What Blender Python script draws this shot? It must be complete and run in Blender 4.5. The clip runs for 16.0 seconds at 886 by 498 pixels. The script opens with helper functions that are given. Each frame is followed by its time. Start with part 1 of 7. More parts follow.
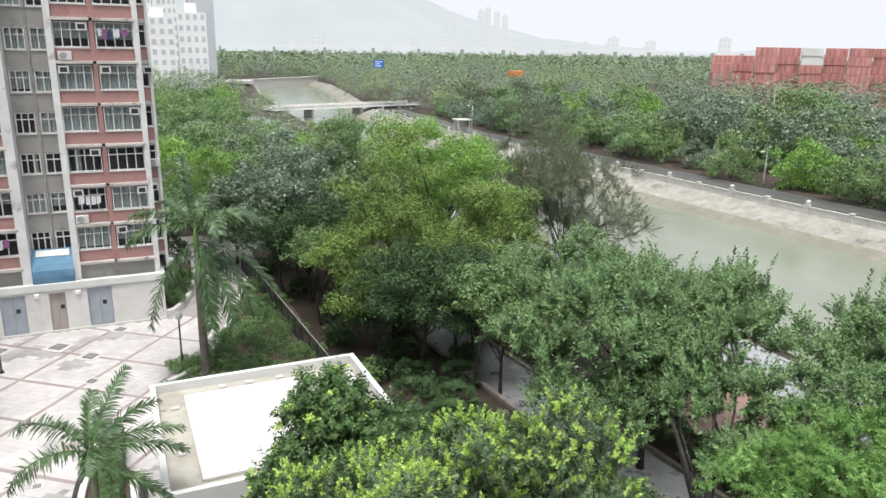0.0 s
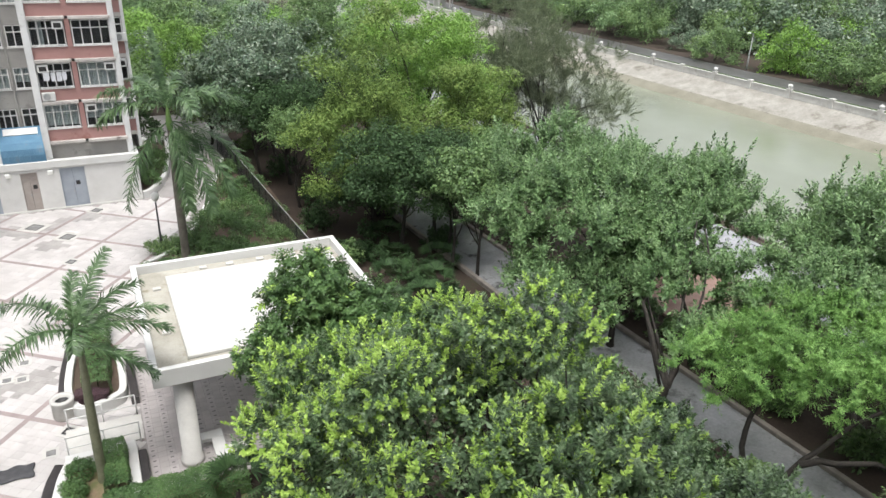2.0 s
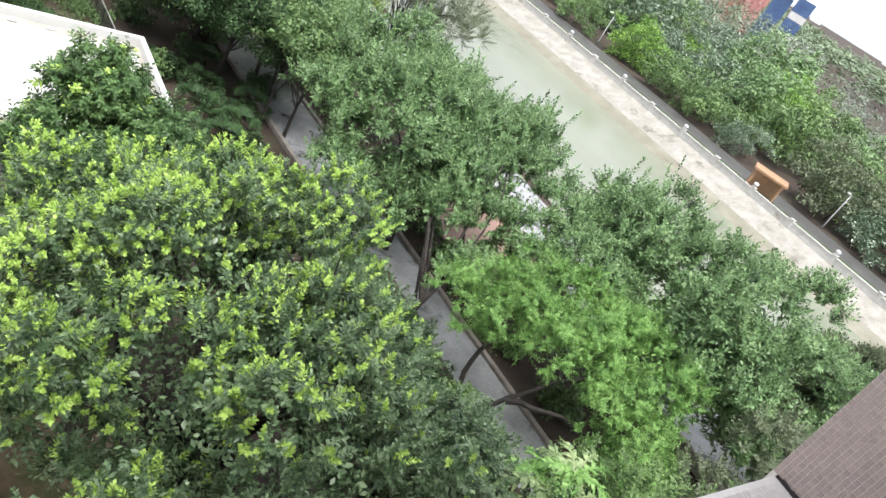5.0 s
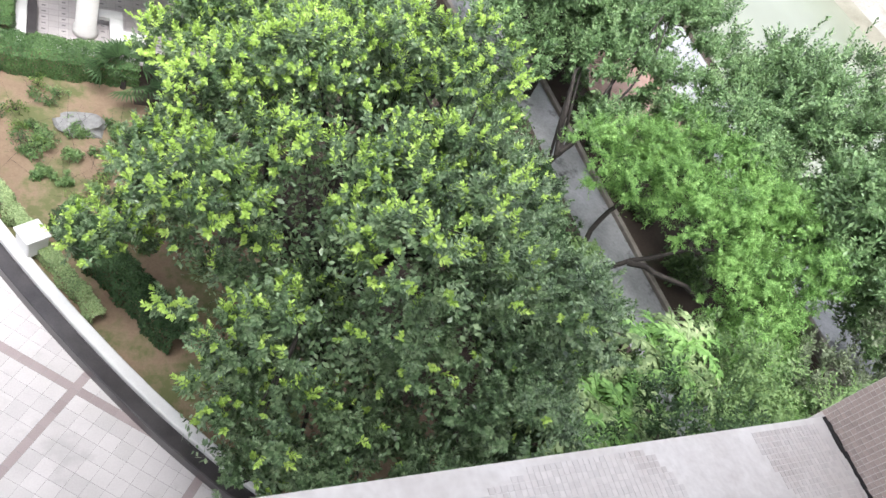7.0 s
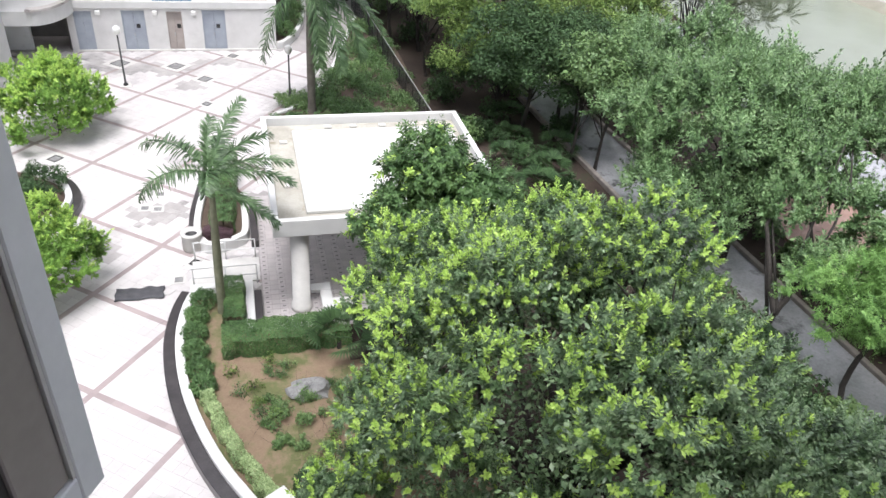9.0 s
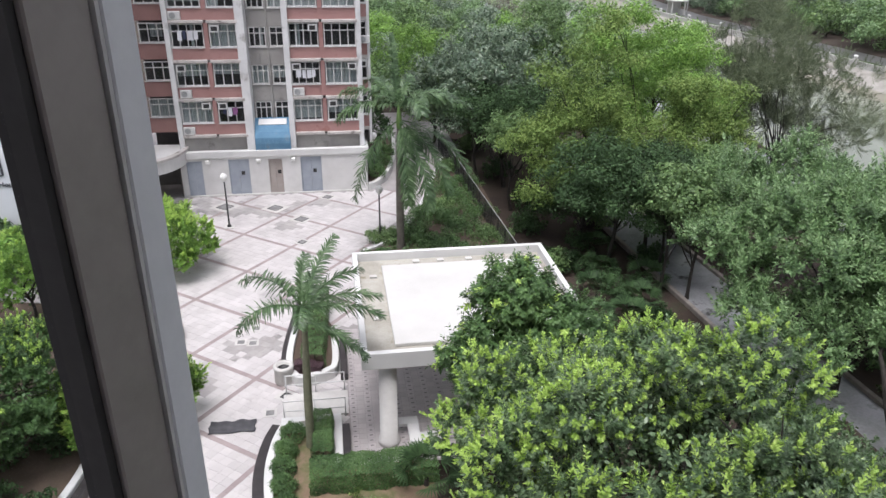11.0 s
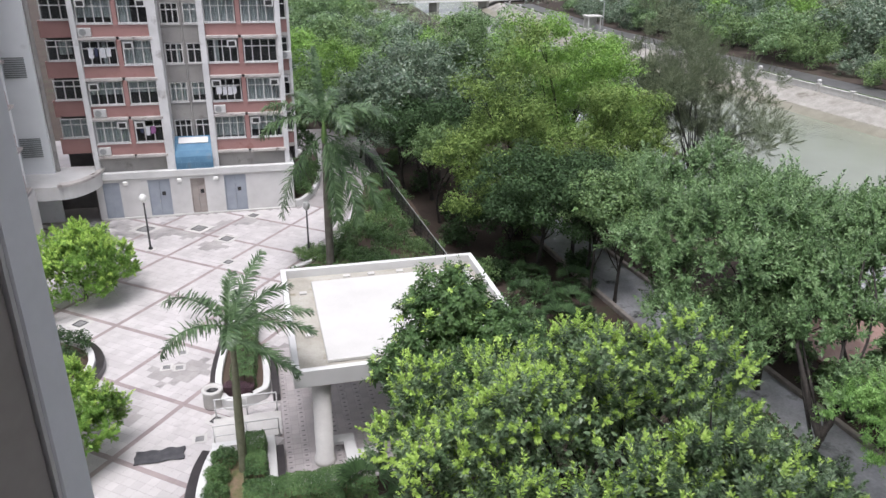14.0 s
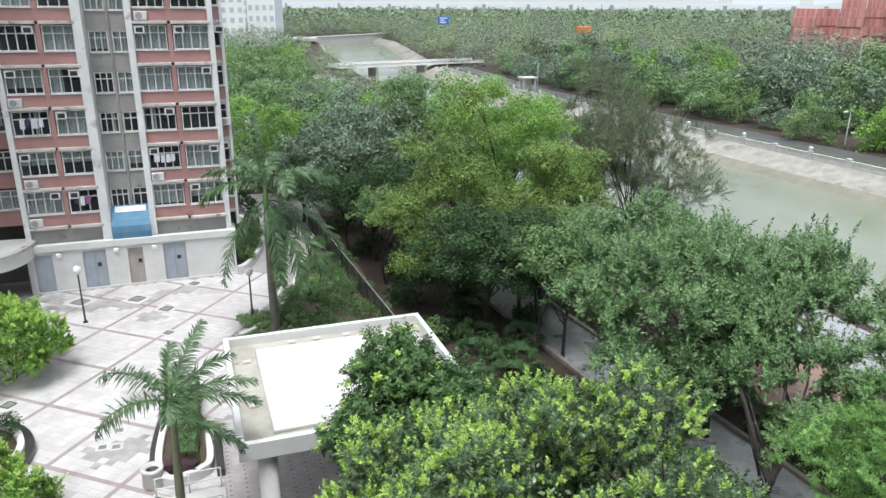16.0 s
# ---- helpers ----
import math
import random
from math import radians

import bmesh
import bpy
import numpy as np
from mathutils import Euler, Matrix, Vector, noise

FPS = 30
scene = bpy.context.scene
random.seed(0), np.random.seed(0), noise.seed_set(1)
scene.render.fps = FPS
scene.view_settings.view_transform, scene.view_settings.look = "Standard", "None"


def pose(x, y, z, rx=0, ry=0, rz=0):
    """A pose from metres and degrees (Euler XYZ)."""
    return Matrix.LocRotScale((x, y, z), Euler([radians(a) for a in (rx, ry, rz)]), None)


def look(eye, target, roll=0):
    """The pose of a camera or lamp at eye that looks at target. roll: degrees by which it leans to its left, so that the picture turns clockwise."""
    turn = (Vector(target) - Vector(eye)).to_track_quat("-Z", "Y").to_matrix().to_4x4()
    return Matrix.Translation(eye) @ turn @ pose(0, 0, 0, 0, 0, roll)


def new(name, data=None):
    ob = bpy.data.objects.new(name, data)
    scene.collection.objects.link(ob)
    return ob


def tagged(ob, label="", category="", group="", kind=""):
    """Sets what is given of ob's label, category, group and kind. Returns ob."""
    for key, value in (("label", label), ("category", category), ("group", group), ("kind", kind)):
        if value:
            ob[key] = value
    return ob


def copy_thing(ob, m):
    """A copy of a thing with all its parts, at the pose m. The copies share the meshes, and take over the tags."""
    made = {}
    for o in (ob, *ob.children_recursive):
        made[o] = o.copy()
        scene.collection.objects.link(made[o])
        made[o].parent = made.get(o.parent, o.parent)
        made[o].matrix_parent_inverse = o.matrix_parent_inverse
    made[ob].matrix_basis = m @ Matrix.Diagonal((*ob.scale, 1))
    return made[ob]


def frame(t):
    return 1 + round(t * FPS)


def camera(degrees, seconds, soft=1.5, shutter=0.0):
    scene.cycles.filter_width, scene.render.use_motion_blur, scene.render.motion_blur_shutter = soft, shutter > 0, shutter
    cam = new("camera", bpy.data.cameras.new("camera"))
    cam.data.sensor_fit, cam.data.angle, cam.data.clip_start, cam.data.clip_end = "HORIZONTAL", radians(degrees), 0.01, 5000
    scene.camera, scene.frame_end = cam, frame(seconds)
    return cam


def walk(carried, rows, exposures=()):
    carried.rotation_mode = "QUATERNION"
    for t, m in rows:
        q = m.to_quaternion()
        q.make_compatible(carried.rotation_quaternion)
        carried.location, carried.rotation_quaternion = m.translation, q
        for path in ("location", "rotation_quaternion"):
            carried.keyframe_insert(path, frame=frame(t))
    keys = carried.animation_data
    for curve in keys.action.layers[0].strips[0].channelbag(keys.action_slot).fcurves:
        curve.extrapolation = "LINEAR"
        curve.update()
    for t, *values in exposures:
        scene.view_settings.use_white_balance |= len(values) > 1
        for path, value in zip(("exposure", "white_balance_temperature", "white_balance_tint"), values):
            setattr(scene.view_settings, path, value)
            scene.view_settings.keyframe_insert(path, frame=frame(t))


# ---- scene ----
cam = camera(62.7, 16.0)
PATH = [
    (0, (0.164, -0.054, 17.848), (0.961, 1.702, 17.317), 0.9),
    (0.5, (0.137, -0.088, 17.865), (0.943, 1.635, 17.248), 0.9),
    (1, (0.121, -0.077, 17.873), (0.923, 1.615, 17.169), 1.0),
    (1.5, (0.117, -0.067, 17.896), (0.915, 1.599, 17.129), 1.2),
    (2, (0.118, -0.052, 17.912), (0.929, 1.576, 17.079), 2.0),
    (2.5, (0.118, -0.015, 17.903), (0.973, 1.548, 16.995), 4.5),
    (3, (0.101, 0.0, 17.875), (1.028, 1.495, 16.923), 9.8),
    (3.5, (0.07, 0.01, 17.884), (1.101, 1.42, 16.908), 17.7),
    (4, (0.082, 0.045, 17.832), (1.227, 1.385, 16.888), 24.6),
    (4.2, (0.094, 0.056, 17.826), (1.286, 1.374, 16.908), 26.5),
    (6.3, (-0.189, 0.023, 18.277), (1.097, 0.973, 17.076), 41.3),
    (6.5, (-0.176, 0.021, 18.299), (1.014, 0.98, 17.01), 40.5),
    (7, (-0.025, 0.041, 18.258), (0.965, 1.063, 16.852), 36.0),
    (7.5, (0.01, 0.098, 18.219), (0.861, 1.248, 16.821), 28.7),
    (8, (-0.025, 0.108, 18.153), (0.689, 1.398, 16.802), 19.2),
    (8.5, (-0.062, 0.103, 18.119), (0.532, 1.546, 16.867), 11.1),
    (9, (-0.062, 0.083, 18.108), (0.433, 1.65, 16.97), 5.7),
    (9.5, (-0.078, 0.085, 18.062), (0.352, 1.75, 17.041), 3.0),
    (10, (-0.058, 0.076, 18.092), (0.329, 1.816, 17.184), 1.5),
    (10.2, (-0.074, 0.066, 18.109), (0.304, 1.824, 17.235), 1.1),
    (12.3, (-0.101, -0.036, 18.129), (0.020, 1.782, 17.305), 0.8),
    (12.5, (-0.084, -0.020, 18.108), (0.032, 1.789, 17.264), 0.7),
    (13, (-0.072, 0.008, 18.031), (0.196, 1.785, 17.155), 1.9),
    (13.5, (-0.055, 0.027, 17.994), (0.314, 1.798, 17.141), 1.3),
    (14, (-0.065, 0.045, 17.920), (0.410, 1.819, 17.127), 1.0),
    (14.5, (0.014, 0.075, 17.883), (0.561, 1.855, 17.154), 0.4),
    (15, (0.031, 0.098, 17.849), (0.614, 1.887, 17.171), 0.1),
    (15.5, (0.042, 0.11, 17.926), (0.649, 1.899, 17.27), 0.1),
    (16, (0.005, 0.1, 17.944), (0.635, 1.887, 17.304), 0.4),
]
EXPOSURES = [(0.0, 0.48, 6500, 10), (2.0, 0.5, 6500, 10), (4.2, 0.82, 6450, 11), (6.3, 1.08, 6350, 13), (7.0, 1.15, 6300, 13), (8.0, 1.18, 6250, 13), (8.5, 1.03, 6250, 14), (9.0, 0.72, 6250, 14), (10.2, 0.34, 6250, 15), (12.3, 0.26, 6250, 18), (13.5, 0.27, 6250, 18), (14.5, 0.3, 6200, 14), (16.0, 0.46, 6150, 8)]
walk(cam, [(t, look(eye, target, roll)) for t, eye, target, roll in PATH], EXPOSURES)

# ---- light: a bright overcast sky with a weak, wide sun ----
world = bpy.data.worlds.new("overcast_sky")
scene.world = world
world.use_nodes = True
wn = world.node_tree
wn.nodes.clear()
w_sky = wn.nodes.new("ShaderNodeTexSky")
w_sky.sky_type, w_sky.sun_disc = "NISHITA", False
w_sky.sun_elevation, w_sky.sun_rotation = radians(74), radians(206)
w_sky.air_density, w_sky.dust_density, w_sky.ozone_density = 1.5, 4.0, 1.0
w_sat = wn.nodes.new("ShaderNodeHueSaturation")
w_sat.inputs["Saturation"].default_value = 0.30
w_bg = wn.nodes.new("ShaderNodeBackground")
w_bg.inputs["Strength"].default_value = 0.15
w_out = wn.nodes.new("ShaderNodeOutputWorld")
w_cloud = wn.nodes.new("ShaderNodeMix")          # the even brightness of the cloud deck
w_cloud.data_type, w_cloud.blend_type = "RGBA", "LIGHTEN"
w_cloud.inputs["Factor"].default_value = 1.0
w_cloud.inputs["B"].default_value = (4.35, 4.52, 4.9, 1)
wn.links.new(w_sky.outputs["Color"], w_sat.inputs["Color"])
wn.links.new(w_sat.outputs["Color"], w_cloud.inputs["A"])
wn.links.new(w_cloud.outputs["Result"], w_bg.inputs["Color"])
wn.links.new(w_bg.outputs["Background"], w_out.inputs["Surface"])
sun_data = bpy.data.lights.new("sun", "SUN")
sun_data.energy, sun_data.angle, sun_data.color = 2.35, radians(30), (1.0, 0.985, 0.96)
sun = new("sun", sun_data)
sun.matrix_world = look((0, 0, 60), (4.8, 9.8, 60 - 38))

# ---- materials ----
MATS = {}
LEAF_GAIN = 1.7


def nodes_of(name):
    m = bpy.data.materials.new(name)
    m.use_nodes = True
    nt = m.node_tree
    nt.nodes.clear()
    out = nt.nodes.new("ShaderNodeOutputMaterial")
    bsdf = nt.nodes.new("ShaderNodeBsdfPrincipled")
    nt.links.new(bsdf.outputs[0], out.inputs["Surface"])
    return m, nt, bsdf, out


def ramp(nt, fac, stops):
    r = nt.nodes.new("ShaderNodeValToRGB")
    e = r.color_ramp.elements
    while len(e) < len(stops):
        e.new(0.5)
    for k, (p, c) in zip(e, stops):
        k.position, k.color = p, (*c, 1)
    nt.links.new(fac, r.inputs["Fac"])
    return r.outputs["Color"]


def noise_tex(nt, vec, scale, detail=4.0, rough=0.55):
    n = nt.nodes.new("ShaderNodeTexNoise")
    n.inputs["Scale"].default_value, n.inputs["Detail"].default_value = scale, detail
    n.inputs["Roughness"].default_value = rough
    nt.links.new(vec, n.inputs["Vector"])
    return n.outputs["Fac"]


def mixed(nt, a, b, fac, how="MIX"):
    m = nt.nodes.new("ShaderNodeMix")
    m.data_type, m.blend_type = "RGBA", how
    for sock, v in ((m.inputs["Factor"], fac), (m.inputs["A"], a), (m.inputs["B"], b)):
        if isinstance(v, bpy.types.NodeSocket):
            nt.links.new(v, sock)
        elif isinstance(v, tuple):
            sock.default_value = (*v, 1)
        else:
            sock.default_value = v
    return m.outputs["Result"]


def surface(name, dark, light, rough=0.8, scale=3.0, fine=40.0, bump=0.1, metal=0.0, stain=None, stain_scale=0.5, stain_cut=0.55, per_piece=0.0, spec=0.5):
    """A worn surface: two scales of tone, optional stains with a shape of their own, fine relief."""
    m, nt, bsdf, _ = nodes_of(name)
    pos = nt.nodes.new("ShaderNodeNewGeometry").outputs["Position"]
    big, small = noise_tex(nt, pos, scale), noise_tex(nt, pos, fine, 3.0)
    mixv = nt.nodes.new("ShaderNodeMath")
    mixv.operation = "MULTIPLY_ADD"
    nt.links.new(small, mixv.inputs[0])
    mixv.inputs[1].default_value = 0.45
    nt.links.new(big, mixv.inputs[2])
    col = ramp(nt, mixv.outputs[0], [(0.45, dark), (0.95, light)])
    if stain:
        s = noise_tex(nt, pos, stain_scale, 6.0, 0.65)
        sf = ramp(nt, s, [(stain_cut, (0, 0, 0)), (stain_cut + 0.12, (1, 1, 1))])
        col = mixed(nt, col, stain, sf)
    if per_piece:
        info = nt.nodes.new("ShaderNodeObjectInfo")
        geo = nt.nodes.new("ShaderNodeNewGeometry")
        add = nt.nodes.new("ShaderNodeMath")
        add.operation = "ADD"
        nt.links.new(info.outputs["Random"], add.inputs[0])
        nt.links.new(geo.outputs["Random Per Island"], add.inputs[1])
        fr = nt.nodes.new("ShaderNodeMath")
        fr.operation = "FRACT"
        nt.links.new(add.outputs[0], fr.inputs[0])
        tone = ramp(nt, fr.outputs[0], [(0.0, (1 - per_piece,) * 3), (1.0, (1, 1, 1))])
        col = mixed(nt, col, tone, 1.0, "MULTIPLY")
    nt.links.new(col, bsdf.inputs["Base Color"])
    bsdf.inputs["Roughness"].default_value, bsdf.inputs["Metallic"].default_value = rough, metal
    bsdf.inputs["Specular IOR Level"].default_value = spec
    if bump:
        b = nt.nodes.new("ShaderNodeBump")
        b.inputs["Strength"].default_value, b.inputs["Distance"].default_value = bump, 0.03
        nt.links.new(mixv.outputs[0], b.inputs["Height"])
        nt.links.new(b.outputs["Normal"], bsdf.inputs["Normal"])
    MATS[name] = m
    return m


def leaf(name, dark, mid, light, rough=0.45, through_light=0.35, patch=0.8, gloss=0.35):
    """Leaves: each one has its own tone, the crown has lighter and darker patches, and light comes through."""
    m, nt, bsdf, out = nodes_of(name)
    geo = nt.nodes.new("ShaderNodeNewGeometry")
    pos = geo.outputs["Position"]
    big = noise_tex(nt, pos, patch, 3.0)
    add = nt.nodes.new("ShaderNodeMath")
    add.operation = "MULTIPLY_ADD"
    nt.links.new(geo.outputs["Random Per Island"], add.inputs[0])
    add.inputs[1].default_value = 0.4
    lift = nt.nodes.new("ShaderNodeMath")
    lift.inputs[1].default_value = 0.05
    nt.links.new(big, lift.inputs[0])
    nt.links.new(lift.outputs[0], add.inputs[2])
    dark, mid, light = (tuple((0.79 * c + 0.21 * sum(q) / 3) * LEAF_GAIN for c in q) for q in (tuple(0.68 * c for c in dark), mid, light))
    col = ramp(nt, add.outputs[0], [(0.4, dark), (0.72, mid), (1.0, light)])
    nt.links.new(col, bsdf.inputs["Base Color"])
    bsdf.inputs["Roughness"].default_value = rough
    bsdf.inputs["Specular IOR Level"].default_value = gloss
    tr = nt.nodes.new("ShaderNodeBsdfTranslucent")
    bright = mixed(nt, col, (1.0, 1.0, 0.55), 0.12)
    nt.links.new(bright, tr.inputs["Color"])
    mx = nt.nodes.new("ShaderNodeMixShader")
    mx.inputs["Fac"].default_value = through_light * 0.45
    nt.links.new(bsdf.outputs[0], mx.inputs[1])
    nt.links.new(tr.outputs[0], mx.inputs[2])
    nt.links.new(mx.outputs[0], out.inputs["Surface"])
    MATS[name] = m
    return m


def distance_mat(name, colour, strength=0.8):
    """Far, hazy backdrop: hills and towers kilometres off; their haze is painted as a glow of their own."""
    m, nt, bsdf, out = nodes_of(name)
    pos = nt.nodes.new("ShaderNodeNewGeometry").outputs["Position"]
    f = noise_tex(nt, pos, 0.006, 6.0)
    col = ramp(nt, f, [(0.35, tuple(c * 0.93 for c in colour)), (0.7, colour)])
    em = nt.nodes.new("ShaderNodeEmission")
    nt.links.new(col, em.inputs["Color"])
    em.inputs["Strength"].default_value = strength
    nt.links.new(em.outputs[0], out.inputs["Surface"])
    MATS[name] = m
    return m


def glass(name, tint=(0.75, 0.82, 0.82), clear=0.7, body=(0.02, 0.025, 0.03)):
    m, nt, bsdf, out = nodes_of(name)
    bsdf.inputs["Base Color"].default_value = (*body, 1)
    bsdf.inputs["Roughness"].default_value = 0.06
    tp = nt.nodes.new("ShaderNodeBsdfTransparent")
    tp.inputs["Color"].default_value = (*tint, 1)
    mx = nt.nodes.new("ShaderNodeMixShader")
    mx.inputs["Fac"].default_value = clear
    nt.links.new(bsdf.outputs[0], mx.inputs[1])
    nt.links.new(tp.outputs[0], mx.inputs[2])
    nt.links.new(mx.outputs[0], out.inputs["Surface"])
    MATS[name] = m
    return m


def water_mat(name):
    m, nt, bsdf, _ = nodes_of(name)
    pos = nt.nodes.new("ShaderNodeNewGeometry").outputs["Position"]
    f = noise_tex(nt, pos, 0.05, 4.0)
    col = ramp(nt, f, [(0.35, (0.15, 0.17, 0.12)), (0.7, (0.21, 0.23, 0.17))])
    nt.links.new(col, bsdf.inputs["Base Color"])
    bsdf.inputs["Roughness"].default_value = 0.12
    rip = noise_tex(nt, pos, 2.2, 5.0)
    b = nt.nodes.new("ShaderNodeBump")
    b.inputs["Strength"].default_value, b.inputs["Distance"].default_value = 0.25, 0.06
    nt.links.new(rip, b.inputs["Height"])
    nt.links.new(b.outputs["Normal"], bsdf.inputs["Normal"])
    MATS[name] = m
    return m


surface("soil", (0.05, 0.036, 0.026), (0.11, 0.08, 0.058), 0.95, 0.8, 12, 0.5)
# soil and litter, with the trees' shade put into the colour
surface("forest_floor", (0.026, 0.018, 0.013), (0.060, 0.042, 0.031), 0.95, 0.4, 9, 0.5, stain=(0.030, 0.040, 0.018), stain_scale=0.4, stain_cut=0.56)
surface("bare_earth", (0.150, 0.103, 0.066), (0.270, 0.197, 0.132), 0.95, 0.9, 20, 0.5, stain=(0.105, 0.115, 0.045), stain_scale=0.9, stain_cut=0.47)
surface("paver", (0.45, 0.43, 0.42), (0.58, 0.555, 0.545), 0.5, 0.6, 25, 0.03, stain=(0.34, 0.325, 0.315), stain_scale=0.2, stain_cut=0.56, per_piece=0.14)
surface("paver_damp", (0.29, 0.275, 0.265), (0.42, 0.40, 0.385), 0.35, 0.9, 25, 0.03, stain=(0.20, 0.19, 0.185), stain_scale=0.8, stain_cut=0.55, per_piece=0.2)
surface("paver_joint", (0.24, 0.225, 0.22), (0.34, 0.32, 0.31), 0.8, 0.6, 25, 0.1)
surface("red_band", (0.26, 0.212, 0.208), (0.36, 0.30, 0.292), 0.6, 0.5, 30, 0.05, per_piece=0.15)
surface("wet_concrete", (0.19, 0.195, 0.20), (0.36, 0.365, 0.375), 0.12, 0.7, 8, 0.08, stain=(0.07, 0.07, 0.068), stain_scale=0.7, stain_cut=0.56)
surface("concrete", (0.42, 0.41, 0.39), (0.58, 0.57, 0.54), 0.8, 1.2, 30, 0.1, stain=(0.30, 0.28, 0.25), stain_scale=0.6, stain_cut=0.58)
surface("kerb_concrete", (0.17, 0.15, 0.13), (0.30, 0.27, 0.24), 0.85, 2.0, 30, 0.15)
surface("roof_concrete", (0.27, 0.255, 0.21), (0.43, 0.415, 0.365), 0.85, 0.9, 18, 0.1, stain=(0.20, 0.17, 0.10), stain_scale=1.1, stain_cut=0.58)
surface("white_render", (0.52, 0.52, 0.505), (0.64, 0.64, 0.625), 0.7, 0.8, 30, 0.04, stain=(0.52, 0.52, 0.50), stain_scale=0.5, stain_cut=0.62)
surface("white_wall", (0.74, 0.76, 0.77), (0.84, 0.86, 0.87), 0.7, 0.5, 25, 0.03, stain=(0.58, 0.59, 0.59), stain_scale=0.35, stain_cut=0.6)
surface("white_membrane", (0.47, 0.465, 0.44), (0.56, 0.555, 0.53), 0.6, 0.5, 20, 0.03, stain=(0.50, 0.49, 0.45), stain_scale=0.5, stain_cut=0.58)
surface("podium_tile", (0.52, 0.515, 0.50), (0.64, 0.635, 0.62), 0.5, 1.0, 30, 0.05)
surface("pink_tile", (0.30, 0.165, 0.152), (0.40, 0.228, 0.21), 0.55, 0.5, 25, 0.05, stain=(0.28, 0.13, 0.11), stain_scale=0.8, stain_cut=0.6)
surface("facade_white", (0.54, 0.54, 0.54), (0.70, 0.70, 0.695), 0.7, 0.8, 25, 0.04, stain=(0.34, 0.33, 0.315), stain_scale=0.9, stain_cut=0.58)
surface("cream_ledge", (0.36, 0.335, 0.315), (0.56, 0.53, 0.505), 0.7, 1.0, 20, 0.06, stain=(0.16, 0.14, 0.125), stain_scale=1.6, stain_cut=0.55)
surface("grey_wall", (0.25, 0.24, 0.23), (0.36, 0.35, 0.33), 0.75, 0.7, 20, 0.05, stain=(0.18, 0.17, 0.16), stain_scale=0.9, stain_cut=0.58)
surface("door_blue", (0.27, 0.30, 0.345), (0.35, 0.385, 0.43), 0.5, 1.5, 30, 0.03)
surface("door_brown", (0.30, 0.26, 0.24), (0.40, 0.36, 0.33), 0.5, 1.5, 30, 0.03)
surface("black_tile", (0.025, 0.022, 0.024), (0.06, 0.055, 0.055), 0.3, 2.0, 30, 0.03)
# dark colour painted in for the shade inside rooms, driveway and culvert
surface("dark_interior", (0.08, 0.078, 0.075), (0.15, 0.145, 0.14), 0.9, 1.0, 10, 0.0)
surface("curtain", (0.52, 0.53, 0.53), (0.78, 0.78, 0.77), 0.9, 6.0, 30, 0.1)
surface("frame_grey", (0.58, 0.58, 0.57), (0.72, 0.72, 0.705), 0.45, 3.0, 30, 0.0)
surface("cloth_white", (0.52, 0.53, 0.56), (0.66, 0.67, 0.70), 0.9, 5.0, 40, 0.1)
surface("cloth_purple", (0.16, 0.06, 0.16), (0.26, 0.11, 0.24), 0.9, 5.0, 40, 0.1)
surface("cloth_navy", (0.03, 0.035, 0.07), (0.06, 0.07, 0.12), 0.9, 5.0, 40, 0.1)
surface("frame_white", (0.52, 0.52, 0.51), (0.64, 0.64, 0.63), 0.45, 3.0, 30, 0.0)
surface("blue_sheet", (0.07, 0.17, 0.27), (0.12, 0.25, 0.37), 0.75, 1.5, 20, 0.1, stain=(0.16, 0.22, 0.27), stain_scale=1.5, stain_cut=0.6)
surface("aluminium", (0.70, 0.72, 0.75), (0.80, 0.82, 0.85), 0.4, 5.0, 60, 0.02)
surface("bronze_frame", (0.265, 0.240, 0.226), (0.330, 0.302, 0.286), 0.42, 8.0, 60, 0.02)
surface("gasket", (0.016, 0.015, 0.015), (0.032, 0.03, 0.03), 0.7, 8.0, 60, 0.0)
surface("metal_dark", (0.02, 0.02, 0.02), (0.05, 0.05, 0.05), 0.5, 5.0, 40, 0.02, metal=0.3)
surface("metal_grey", (0.30, 0.31, 0.31), (0.42, 0.43, 0.43), 0.45, 5.0, 40, 0.02, metal=0.5)
surface("lamp_globe", (0.65, 0.65, 0.62), (0.75, 0.75, 0.72), 0.3, 5.0, 40, 0.0)
surface("bark", (0.014, 0.012, 0.010), (0.042, 0.036, 0.030), 0.9, 6.0, 40, 0.6)
surface("palm_bark", (0.115, 0.12, 0.075), (0.21, 0.215, 0.14), 0.85, 3.0, 25, 0.3)
surface("palm_bark_grey", (0.08, 0.072, 0.060), (0.15, 0.138, 0.115), 0.85, 3.0, 25, 0.3)
surface("crownshaft", (0.07, 0.14, 0.035), (0.13, 0.22, 0.06), 0.5, 3.0, 25, 0.1)
surface("revetment", (0.20, 0.19, 0.165), (0.36, 0.345, 0.31), 0.9, 0.7, 5, 0.5, stain=(0.15, 0.14, 0.115), stain_scale=0.35, stain_cut=0.55)
surface("mud", (0.15, 0.14, 0.10), (0.23, 0.22, 0.17), 0.6, 0.5, 6, 0.2)
surface("asphalt", (0.060, 0.060, 0.060), (0.11, 0.108, 0.105), 0.4, 0.8, 30, 0.1)
surface("grass", (0.026, 0.050, 0.013), (0.060, 0.100, 0.024), 0.95, 0.5, 20, 0.5)
surface("brick_red", (0.30, 0.175, 0.14), (0.46, 0.31, 0.26), 0.7, 1.5, 20, 0.1, per_piece=0.2)
